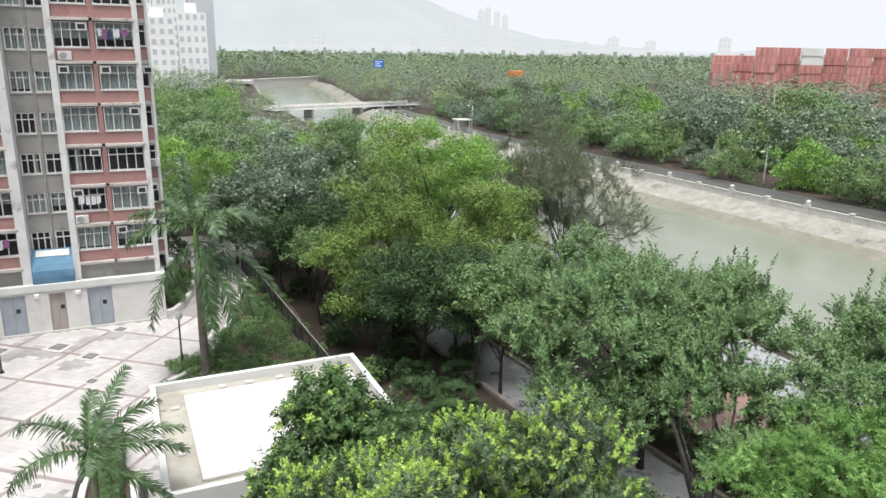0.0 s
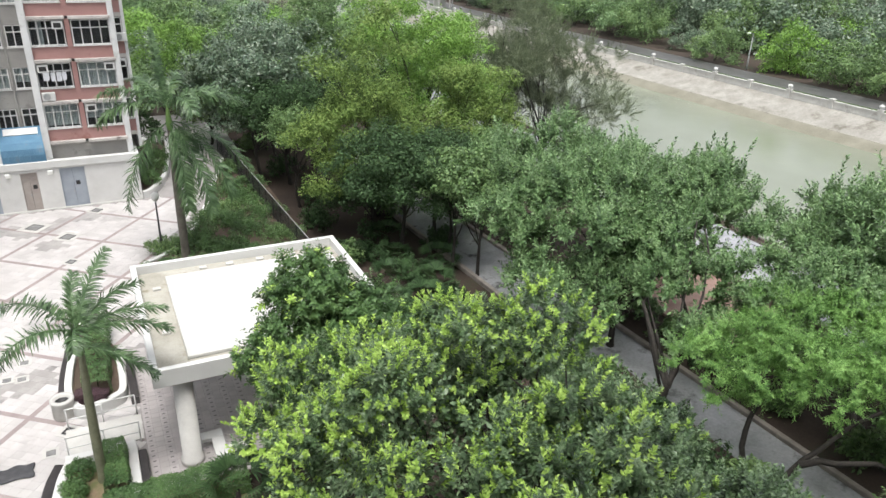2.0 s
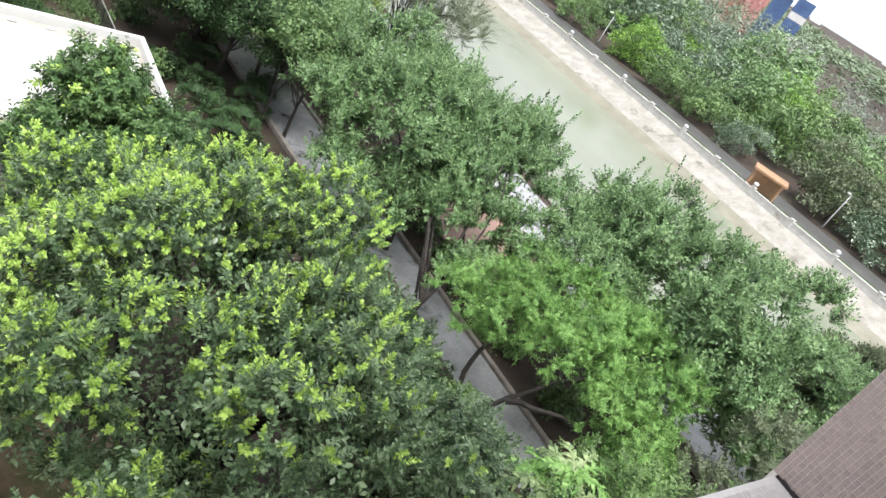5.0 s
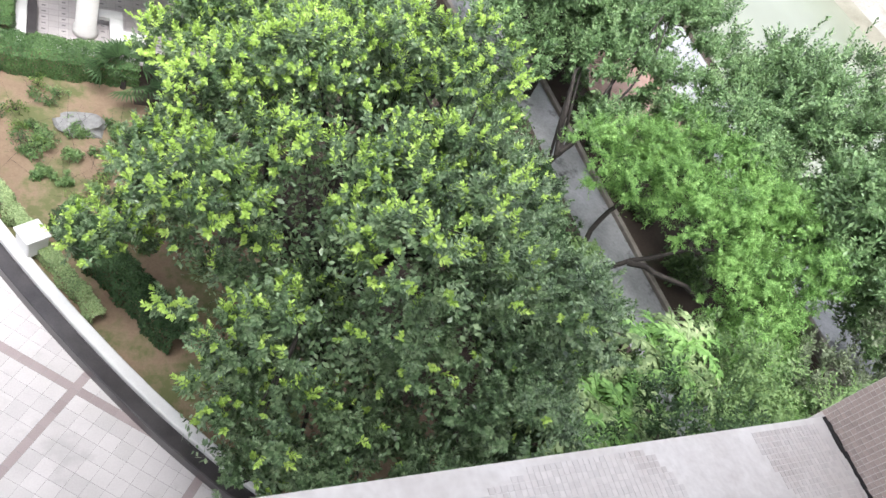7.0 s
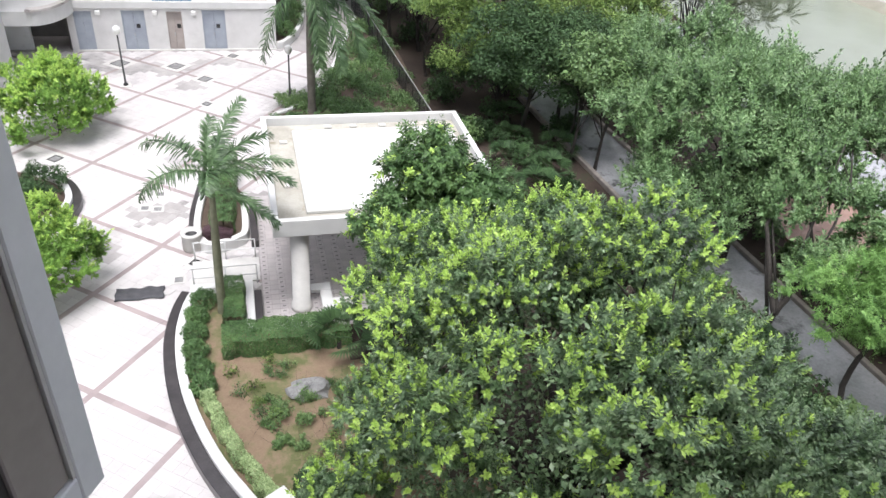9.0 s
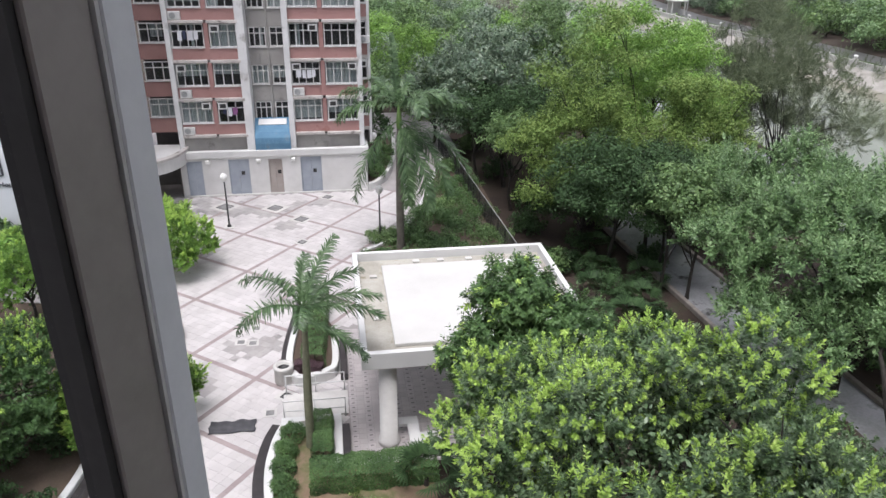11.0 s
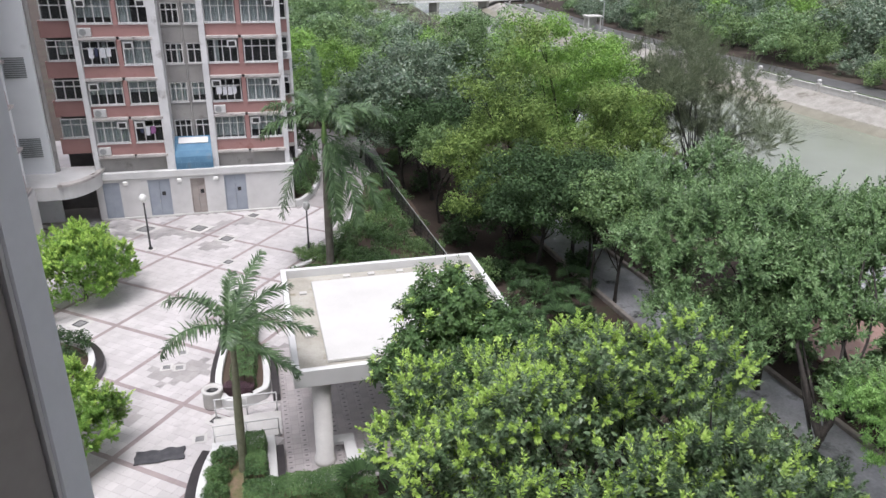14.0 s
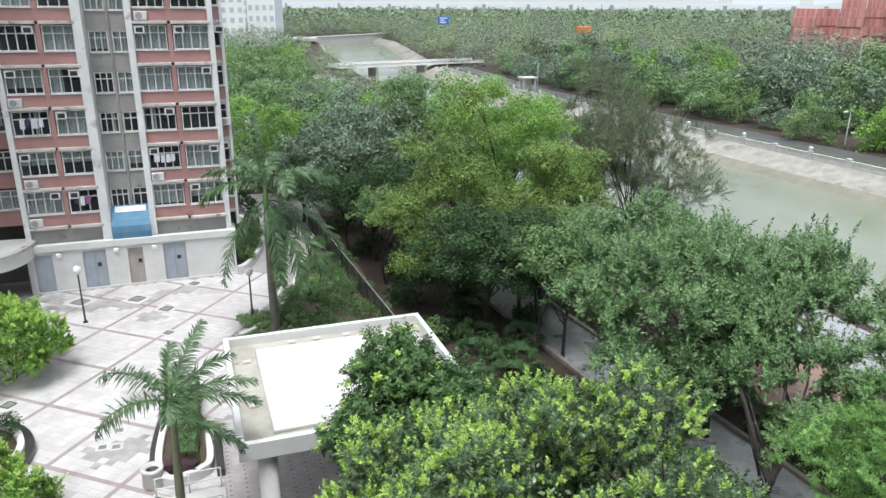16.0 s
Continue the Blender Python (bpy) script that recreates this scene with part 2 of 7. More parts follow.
# pink tile, its colour lowered evenly for the pavilion roof's shade
surface("tile_pink", (0.40, 0.37, 0.365), (0.50, 0.465, 0.455), 0.5, 1.2, 20, 0.05, per_piece=0.15)
surface("tile_dot", (0.13, 0.12, 0.125), (0.20, 0.185, 0.19), 0.5, 1.2, 20, 0.0)
surface("mosaic", (0.70, 0.655, 0.63), (0.82, 0.78, 0.755), 0.6, 1.6, 60, 0.05, stain=(0.64, 0.58, 0.55), stain_scale=2.2, stain_cut=0.5, per_piece=0.14)
surface("mosaic_brown", (0.48, 0.39, 0.345), (0.64, 0.54, 0.49), 0.6, 1.6, 60, 0.05, per_piece=0.18)
surface("grout", (0.64, 0.60, 0.57), (0.83, 0.80, 0.775), 0.85, 5.0, 40, 0.12)
surface("mat_rubber", (0.035, 0.035, 0.04), (0.07, 0.07, 0.075), 0.8, 4.0, 40, 0.2)
# container red lightened towards pink to put in distance haze
surface("container_red", (0.56, 0.23, 0.21), (0.68, 0.32, 0.29), 0.6, 0.2, 3, 0.05, per_piece=0.45)
surface("container_blue", (0.05, 0.10, 0.22), (0.09, 0.16, 0.32), 0.6, 0.2, 3, 0.05)
surface("container_white", (0.60, 0.60, 0.58), (0.72, 0.72, 0.70), 0.6, 0.2, 3, 0.05)
surface("orange_paint", (0.55, 0.18, 0.05), (0.68, 0.26, 0.08), 0.6, 0.5, 5, 0.05)
surface("timber_orange", (0.26, 0.15, 0.08), (0.38, 0.23, 0.13), 0.6, 1.5, 20, 0.1)
surface("far_white", (0.74, 0.74, 0.74), (0.82, 0.82, 0.81), 0.8, 0.05, 1, 0.0)
surface("far_grey", (0.42, 0.45, 0.48), (0.54, 0.57, 0.60), 0.8, 0.05, 1, 0.0)
surface("road_sign_blue", (0.03, 0.13, 0.50), (0.05, 0.19, 0.62), 0.5, 2.0, 20, 0.0)
surface("sign_letter", (0.045, 0.05, 0.055), (0.08, 0.085, 0.09), 0.5, 4.0, 30, 0.0)
surface("stone_grey", (0.13, 0.13, 0.13), (0.28, 0.28, 0.27), 0.85, 3.0, 25, 0.4)
water_mat("river_water")
glass("window_glass", clear=0.72, body=(0.09, 0.095, 0.10))
glass("sash_glass", (0.93, 0.95, 0.96), 0.93)
# haze colours that glow evenly, untouched by sun or sky
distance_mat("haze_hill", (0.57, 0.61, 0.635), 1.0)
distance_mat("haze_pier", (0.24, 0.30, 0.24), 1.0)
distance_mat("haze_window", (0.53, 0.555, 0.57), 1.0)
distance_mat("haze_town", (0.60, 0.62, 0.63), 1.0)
leaf("leaf_ficus", (0.013, 0.036, 0.011), (0.062, 0.120, 0.043), (0.150, 0.225, 0.100), 0.34, 0.16, 1.5, gloss=0.5)
leaf("leaf_bank", (0.020, 0.054, 0.015), (0.070, 0.146, 0.042), (0.155, 0.255, 0.092), 0.40, 0.35, 1.1, gloss=0.42)
# far leaves: aerial haze painted in as paler, greyer greens
leaf("leaf_haze", (0.088, 0.135, 0.072), (0.104, 0.156, 0.083), (0.140, 0.195, 0.106), 0.6, 0.35, 0.05)
leaf("leaf_haze_green", (0.046, 0.080, 0.040), (0.088, 0.136, 0.068), (0.140, 0.195, 0.100), 0.6, 0.3, 0.12)
leaf("leaf_haze_grey", (0.050, 0.080, 0.056), (0.095, 0.134, 0.094), (0.150, 0.190, 0.136), 0.6, 0.3, 0.12)
leaf("leaf_haze_lime", (0.070, 0.115, 0.034), (0.125, 0.185, 0.060), (0.180, 0.245, 0.092), 0.6, 0.3, 0.12)
leaf("leaf_ficus_young", (0.12, 0.225, 0.016), (0.22, 0.36, 0.030), (0.33, 0.47, 0.065), 0.45, 0.4)
# deep green leaves, darkened further to put in the grove's canopy shade
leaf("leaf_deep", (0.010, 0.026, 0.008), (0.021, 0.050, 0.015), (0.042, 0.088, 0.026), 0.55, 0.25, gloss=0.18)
leaf("leaf_bluegreen", (0.020, 0.050, 0.024), (0.055, 0.105, 0.055), (0.14, 0.19, 0.115), 0.33, gloss=0.6)
leaf("leaf_fresh", (0.045, 0.115, 0.012), (0.095, 0.205, 0.018), (0.16, 0.30, 0.032), 0.5, 0.45, gloss=0.25)
leaf("leaf_feather", (0.034, 0.100, 0.014), (0.088, 0.205, 0.030), (0.172, 0.320, 0.064), 0.5, 0.45)
leaf("leaf_olive", (0.028, 0.062, 0.009), (0.076, 0.138, 0.018), (0.152, 0.226, 0.038), 0.6, 0.4, gloss=0.2)
leaf("leaf_dusty", (0.030, 0.046, 0.020), (0.066, 0.090, 0.042), (0.115, 0.145, 0.075), 0.6, 0.35)
leaf("leaf_palm", (0.012, 0.034, 0.012), (0.030, 0.070, 0.020), (0.085, 0.150, 0.055), 0.42, 0.25, gloss=0.5)
leaf("leaf_wood", (0.030, 0.070, 0.020), (0.065, 0.130, 0.032), (0.125, 0.205, 0.055), 0.5, 0.35, 0.12)
leaf("leaf_hedge", (0.016, 0.047, 0.012), (0.038, 0.092, 0.021), (0.076, 0.150, 0.035), 0.45, 0.35)
leaf("leaf_hedge_pale", (0.06, 0.11, 0.03), (0.125, 0.19, 0.06), (0.22, 0.29, 0.11), 0.5, 0.35)
leaf("leaf_dark_red", (0.020, 0.010, 0.014), (0.045, 0.02, 0.028), (0.08, 0.04, 0.05), 0.5, 0.3)


# ---- building helpers ----
def mesh_of(name, verts, faces, mats, index=None, smooth=False):
    """A mesh from arrays; faces all of one size, or a list of tuples."""
    me = bpy.data.meshes.new(name)
    if isinstance(faces, np.ndarray):
        nf, k = faces.shape
        me.vertices.add(len(verts))
        me.vertices.foreach_set("co", np.asarray(verts, np.float32).ravel())
        me.loops.add(nf * k)
        me.loops.foreach_set("vertex_index", faces.astype(np.int32).ravel())
        me.polygons.add(nf)
        me.polygons.foreach_set("loop_start", np.arange(0, nf * k, k, dtype=np.int32))
        me.update(calc_edges=True)
        me.shade_flat()
    else:
        me.from_pydata([tuple(map(float, v)) for v in verts], [], faces)
    for m in mats if isinstance(mats, (list, tuple)) else [mats]:
        me.materials.append(MATS[m])
    if index is not None:
        me.polygons.foreach_set("material_index", np.asarray(index, np.int32))
    if smooth:
        me.polygons.foreach_set("use_smooth", np.ones(len(me.polygons), bool))
    me.update()
    return me


def from_bm(name, bm, mats, smooth=False):
    me = bpy.data.meshes.new(name)
    bm.normal_update()
    bm.to_mesh(me)
    bm.free()
    for m in mats if isinstance(mats, (list, tuple)) else [mats]:
        me.materials.append(MATS[m])
    if smooth:
        me.polygons.foreach_set("use_smooth", np.ones(len(me.polygons), bool))
    return me


def thing(name, place=(0, 0, 0), label="", category="", group="", kind="", data=None, turn=0.0):
    ob = new(name, data)
    ob.matrix_basis = pose(*place, 0, 0, turn)
    return tagged(ob, label, category, group, kind)


def part(name, me, parent, label="", place=None, turn=0.0):
    """One mesh object under a thing or under a part, in its parent's space."""
    ob = new(name, me)
    ob.parent = parent
    if place is not None:
        ob.matrix_basis = pose(*place, 0, 0, turn)
    return tagged(ob, label)


def add_box(bm, x0, y0, z0, x1, y1, z1, mat=0, bevel=0.0):
    vs = [bm.verts.new((x, y, z)) for z in (z0, z1) for y in (y0, y1) for x in (x0, x1)]
    fs = [bm.faces.new([vs[i] for i in q]) for q in ((0, 2, 3, 1), (4, 5, 7, 6), (0, 1, 5, 4), (2, 6, 7, 3), (0, 4, 6, 2), (1, 3, 7, 5))]
    for f in fs:
        f.material_index = mat
    if bevel:
        es = list({e for f in fs for e in f.edges})
        bmesh.ops.bevel(bm, geom=es, offset=bevel, segments=1, affect="EDGES")
    return fs


def box_mesh(name, mats, *boxes, bevel=0.0):
    bm = bmesh.new()
    for b in boxes:
        add_box(bm, *b[:6], b[6] if len(b) > 6 else 0, bevel)
    return from_bm(name, bm, mats)


def add_cyl(bm, x, y, z0, z1, r0, r1=None, n=12, mat=0):
    r1 = r0 if r1 is None else r1
    a = [bm.verts.new((x + r0 * math.cos(2 * math.pi * i / n), y + r0 * math.sin(2 * math.pi * i / n), z0)) for i in range(n)]
    b = [bm.verts.new((x + r1 * math.cos(2 * math.pi * i / n), y + r1 * math.sin(2 * math.pi * i / n), z1)) for i in range(n)]
    for i in range(n):
        bm.faces.new((a[i], a[(i + 1) % n], b[(i + 1) % n], b[i])).material_index = mat
    bm.faces.new(a[::-1]).material_index = mat
    bm.faces.new(b).material_index = mat


def lathe(bm, x, y, prof, n=12, mat=0):
    rings = [[bm.verts.new((x + r * math.cos(2 * math.pi * i / n), y + r * math.sin(2 * math.pi * i / n), z)) for i in range(n)] for r, z in prof]
    for a, b in zip(rings, rings[1:]):
        for i in range(n):
            bm.faces.new((a[i], a[(i + 1) % n], b[(i + 1) % n], b[i])).material_index = mat
    bm.faces.new(rings[0][::-1]).material_index = mat
    bm.faces.new(rings[-1]).material_index = mat


def tube(path, radii, sides=7):
    """Vertices and quads of a tapered tube along a path."""
    path, radii = np.asarray(path, float), np.asarray(radii, float)
    d = np.gradient(path, axis=0)
    d /= np.linalg.norm(d, axis=1)[:, None] + 1e-9
    ref = np.where(np.abs(d[:, 2:3]) > 0.9, [[1.0, 0, 0]], [[0, 0, 1.0]])
    u = np.cross(d, ref)
    u /= np.linalg.norm(u, axis=1)[:, None] + 1e-9
    w = np.cross(d, u)
    a = np.arange(sides) * 2 * np.pi / sides
    v = path[:, None] + radii[:, None, None] * (np.cos(a)[None, :, None] * u[:, None] + np.sin(a)[None, :, None] * w[:, None])
    n = len(path)
    i, j = np.meshgrid(np.arange(n - 1), np.arange(sides), indexing="ij")
    k = (j + 1) % sides
    f = np.stack([i * sides + j, i * sides + k, (i + 1) * sides + k, (i + 1) * sides + j], -1).reshape(-1, 4)
    return v.reshape(-1, 3), f


def joined(pieces):
    vs, fs, off = [], [], 0
    for v, f in pieces:
        vs.append(v)
        fs.append(f + off)
        off += len(v)
    return np.concatenate(vs), np.concatenate(fs)


def unit(a):
    return a / (np.linalg.norm(a, axis=-1, keepdims=True) + 1e-9)


def sphere_points(n, rng, low=-1.0):
    z = rng.uniform(low, 1, n)
    a = rng.uniform(0, 2 * np.pi, n)
    s = np.sqrt(1 - z * z)
    return np.stack([s * np.cos(a), s * np.sin(a), z], -1)


def leaf_quads(p, nrm, length, width, rng, droop=0.0):
    """Rhombic leaves at points p, facing about nrm."""
    n = len(p)
    ax = unit(np.cross(nrm, unit(rng.normal(size=(n, 3)))))
    ax[:, 2] -= droop
    ax = unit(ax)
    side = unit(np.cross(nrm, ax))
    ln, wd = np.broadcast_to(length, n)[:, None], np.broadcast_to(width, n)[:, None]
    v = np.stack([p, p + ax * ln * 0.5 + side * wd * 0.5, p + ax * ln, p + ax * ln * 0.5 - side * wd * 0.5], 1)
    return v.reshape(-1, 3), np.arange(4 * n).reshape(-1, 4)


def spread(pts, gap):
    """Which points to keep so that no two are nearer than gap."""
    kept, idx = np.empty((len(pts), 3)), []
    for i, p in enumerate(pts):
        k = len(idx)
        if k == 0 or ((kept[:k] - p) ** 2).sum(1).min() > gap * gap:
            kept[k] = p
            idx.append(i)
    return np.array(idx)


def lobes_on(blobs, lobe_r, rng, low=-0.45, fill=1.0, jitter=0.25, even=True):
    """Small leafy lobes over the skin of larger blobs (cx, cy, cz, rx, ry, rz); those inside another blob are left out. Returns centres, radii and outward ways."""
    cs, rs, ds = [], [], []
    for b in blobs:
        c, r = np.array(b[:3], float), np.array(b[3:6], float)
        area = 4 * np.pi * ((r[0] * r[1]) ** 1.6 + (r[0] * r[2]) ** 1.6 + (r[1] * r[2]) ** 1.6) ** (1 / 1.6) / 3 ** (1 / 1.6)
        n = max(8, int(fill * area * (1 - low) / 2 / (lobe_r**2 * 2.0)))
        d = sphere_points(5 * n, rng, low)
        wgt = np.linalg.norm(d / r, axis=1)
        d = d[rng.random(5 * n) < wgt / wgt.max()]
        if even:
            d = d[spread(c + d * r, lobe_r * 1.15 / math.sqrt(fill))]
        else:
            d = d[:n]
        n = len(d)
        k = 1 + rng.normal(0, jitter * 0.5, (n, 1)) - rng.random((n, 1)) ** 3 * jitter
        pts = c + d * r * k
        keep = np.ones(n, bool)
        for o in blobs:
            if o is not b:
                q = (pts - np.array(o[:3])) / np.array(o[3:6])
                keep &= (q**2).sum(1) > 0.72
        cs.append(pts[keep])
        ds.append(unit(d[keep] / r * r.mean() + [0, 0, 0.35]))
        rs.append(lobe_r * rng.uniform(0.65, 1.35, keep.sum()))
    return np.concatenate(cs), np.concatenate(rs), np.concatenate(ds)


def billows(blobs, r, rng, jitter=0.3, low=-0.3, squash=0.78):
    """Break large blobs into the billowing sprays of a crown, with gaps between them."""
    c, q, _ = lobes_on(blobs, r, rng, low, 0.75, jitter)
    keep = rng.random(len(c)) < 0.9
    return [(*p, k, k, k * squash) for p, k in zip(c[keep], q[keep] * 0.72)]


def foliage(blobs, lobe_r, n, size, rng, low=-0.45, aspect=0.5, flat=0.3, fill=1.0, droop=0.0, young=0.0, jitter=0.25, stretch=1.0, even=True, loose=0.3):
    """Leaves of a crown: lobes over the blobs, leaves over the lobes. Returns vertices, quads, and 1 for young leaves at the shoots' tips."""
    c, r, out = lobes_on(blobs, lobe_r, rng, low, fill, jitter, even)
    m = len(c)
    which = rng.choice(m, n, p=r**2 / (r**2).sum())
    d = sphere_points(n, rng, -0.75)
    rad = r[which][:, None] * rng.uniform(0.3, 1.0, (n, 1)) ** 0.6
    along = (d * out[which]).sum(1, keepdims=True)
    p = c[which] + d * rad + out[which] * along * rad * (stretch - 1)
    nrm = unit(d * (1 - flat) + np.array([0, 0, 1.0]) * flat + rng.normal(size=(n, 3)) * loose)
    s = size * rng.uniform(0.6, 1.3, n)
    v, f = leaf_quads(p, nrm, s, s * aspect, rng, droop)
    tip = np.zeros(n, int)
    if young:
        flagged = rng.random(m) < young
        tip = (flagged[which] & (along[:, 0] + rng.normal(0, 0.08, n) > 0.62)).astype(int)
    return v, f, tip, c


def limbs(base, fork, tips, r0, rng, n=9, sides=7):
    """A tapered trunk from base to fork, and limbs that bend out from it to some of the tips."""
    base, fork = np.array(base, float), np.array(fork, float)
    t = np.linspace(0, 1, 8)[:, None]
    bend = rng.normal(0, 0.05, (1, 3)) * np.linalg.norm(fork - base)
    path = base + (fork - base) * t + bend * np.sin(np.pi * t)
    rad = r0 * (1.0 - 0.5 * t[:, 0])
    rad[0] *= 1.35
    pieces = [tube(path, rad, sides)]
    pick = rng.choice(len(tips), min(n, len(tips)), replace=False)
    for i in pick:
        start = path[rng.integers(4, 8)]
        end = tips[i]
        t2 = np.linspace(0, 1, 7)[:, None]
        sag = rng.normal(0, 0.07, 3) * np.linalg.norm(end - start)
        mid = np.array([0, 0, 0.12]) * np.linalg.norm((end - start)[:2])
        pth = start + (end - start) * t2 + (sag + mid) * np.sin(np.pi * t2)
        pieces.append(tube(pth, r0 * (0.36 * (1 - t2[:, 0]) + 0.04), 5))
        for _ in range(1):
            k = rng.integers(3, 6)
            e2 = end + rng.normal(0, 0.45, 3)
            t3 = np.linspace(0, 1, 4)[:, None]
            pieces.append(tube(pth[k] + (e2 - pth[k]) * t3, r0 * 0.18 * (1 - 0.8 * t3[:, 0]), 4))
    return joined(pieces)


def shoots(c, r, out, n, length, leaf_len, per, rng, up=0.5, aspect=0.42, young=0.0, open_deg=(78, 24), fresh=0.2):
    """Leafy shoots on lobes: each is a short axis that grows outward and up, with leaves set round it in a spiral; young leaves stand at the tips."""
    m = len(c)
    which = rng.choice(m, n, p=r**2 / (r**2).sum())
    d = unit(out[which] * 0.8 + sphere_points(n, rng, -1.0) * 0.9)
    axis = unit(d * 0.75 + np.array([0, 0, 1.0]) * up + rng.normal(0, 0.16, (n, 3)))
    ln = length * rng.uniform(0.6, 1.4, n)
    foot = c[which] + d * r[which][:, None] * rng.uniform(0.35, 0.95, (n, 1)) - axis * ln[:, None] * 0.35
    side = unit(np.cross(axis, rng.normal(size=(n, 3))))
    other = np.cross(axis, side)
    k = np.arange(per)
    s = (k + 0.5) / per                                        # place along the axis
    turn = 2.399963 * k[None, :] + rng.uniform(0, 6.28, (n, 1)) + rng.normal(0, 0.25, (n, per))
    tilt = np.radians(open_deg[0] + (open_deg[1] - open_deg[0]) * s)[None, :] + rng.normal(0, 0.16, (n, per))
    rad = side[:, None, :] * np.cos(turn)[..., None] + other[:, None, :] * np.sin(turn)[..., None]
    tan = np.cross(axis[:, None, :], rad)
    way = axis[:, None, :] * np.cos(tilt)[..., None] + rad * np.sin(tilt)[..., None]
    p = foot[:, None, :] + axis[:, None, :] * (ln[:, None] * s[None, :])[..., None]
    size = leaf_len * rng.uniform(0.7, 1.25, (n, per)) * (1.05 - 0.35 * s)[None, :]
    half = way * (size * 0.5)[..., None]
    wid = tan * (size * aspect * 0.5)[..., None]
    sag = np.array([0, 0, -0.12]) * size[..., None]
    v = np.stack([p, p + half + wid, p + 2 * half + sag, p + half - wid], 2).reshape(-1, 3)
    f = np.arange(len(v)).reshape(-1, 4)
    rel = (foot - foot.mean(0)) / (foot.std(0) + 1e-6)
    bright = rng.random(n) < young * np.clip(0.75 - 0.42 * rel[:, 0] + 0.5 * rel[:, 1] + 0.2 * rel[:, 2], 0.05, 1.4) * (0.45 + 0.8 * (axis[:, 2] > 0.5))
    tip = (bright[:, None] & (s[None, :] + rng.normal(0, 0.1, (n, per)) > rng.uniform(fresh, fresh + 0.4, (n, 1)))).astype(int).ravel()
    return v, f, tip


def tree(base, blobs, lobe_r, n, size, mats, label, seed, trunk_r=0.16, fork=None, name="tree", limbs_n=9, trunk_mat="bark", trunks=(), group="", inner=0.3, shoot=None, billow=0.0, leaders=0, boughs=(), **how):
    """A broad-leaved tree: blobs and forks are in metres from its base."""
    rng = np.random.default_rng(seed)
    if shoot:
        skin = billows(blobs, billow, rng, how.get("jitter", 0.25) + 0.15, how.get("low", -0.45)) if billow else blobs
        c, lr, out = lobes_on(skin, lobe_r, rng, -0.15 if billow else how.get("low", -0.45), how.get("fill", 1.0), 0.2 if billow else how.get("jitter", 0.25))
        v, f, tip = shoots(c, lr, out, n, leaf_len=size, rng=rng, aspect=how.get("aspect", 0.45), young=how.get("young", 0.0), **shoot)
        n = len(f) // 2
    else:
        skin = billows(blobs, billow, rng, how.pop("jitter", 0.25) + 0.15, how.get("low", -0.45)) if billow else blobs
        if billow:
            how["low"] = -0.2
        v, f, tip, c = foliage(skin, lobe_r, n, size, rng, **how)
    if leaders:                                            # long upright twigs that break the outline
        high = c[np.argsort(-(c[:, 2] + rng.normal(0, 0.8, len(c))))[: leaders * 2]]
        lv, lf, lt = shoots(high, np.full(len(high), lobe_r), np.tile([0.0, 0.0, 1.0], (len(high), 1)), leaders, 2.2, size * 1.45, 54, rng, up=0.9, open_deg=(78, 34))
        v, f, tip = np.concatenate([v, lv]), np.concatenate([f, lf + len(v)]), np.concatenate([tip, lt])
    ob = thing(name, base, label, "tree", group)
    b = np.array(blobs, float)
    if inner:
        core = [(*q[:3], *(q[3:] * 0.74)) for q in b]
        v2, f2, t2, _ = foliage(core, max(lobe_r, 0.5) * 1.2, int(n * inner), size * 1.15, rng, low=-0.7, aspect=how.get("aspect", 0.5), fill=1.2)
        v, f, tip = np.concatenate([v, v2]), np.concatenate([f, f2 + len(v)]), np.concatenate([tip, t2])
    if fork is None:
        fork = (*(b[:, :2].mean(0) * 0.5), max(0.8, b[:, 2].min() - b[:, 5].max() * 0.7))
    tv, tf = limbs((0, 0, -0.1), fork, c, trunk_r, rng, limbs_n)
    extra = [limbs((*q[:2], -0.1), q[2:], c, trunk_r * 0.8, rng, max(4, limbs_n // 2)) for q in trunks]
    for line in boughs:                                        # heavy limbs along given lines
        line = np.array(line, float)
        k = np.linspace(0, len(line) - 1, 3 * len(line))
        way = np.stack([np.interp(k, np.arange(len(line)), line[:, a]) for a in range(3)], -1)
        way[1:-1] += rng.normal(0, 0.05, (len(way) - 2, 3))
        extra.append(tube(way, np.linspace(trunk_r * 0.72, trunk_r * 0.28, len(way)), 6))
    if extra:
        tv, tf = joined([(tv, tf), *extra])
    part("trunk", mesh_of("trunk", tv, tf, trunk_mat, smooth=True), ob)
    part("crown", mesh_of("crown", v, f, mats, tip if len(mats) > 1 and not isinstance(mats, str) else None), ob)
    return ob


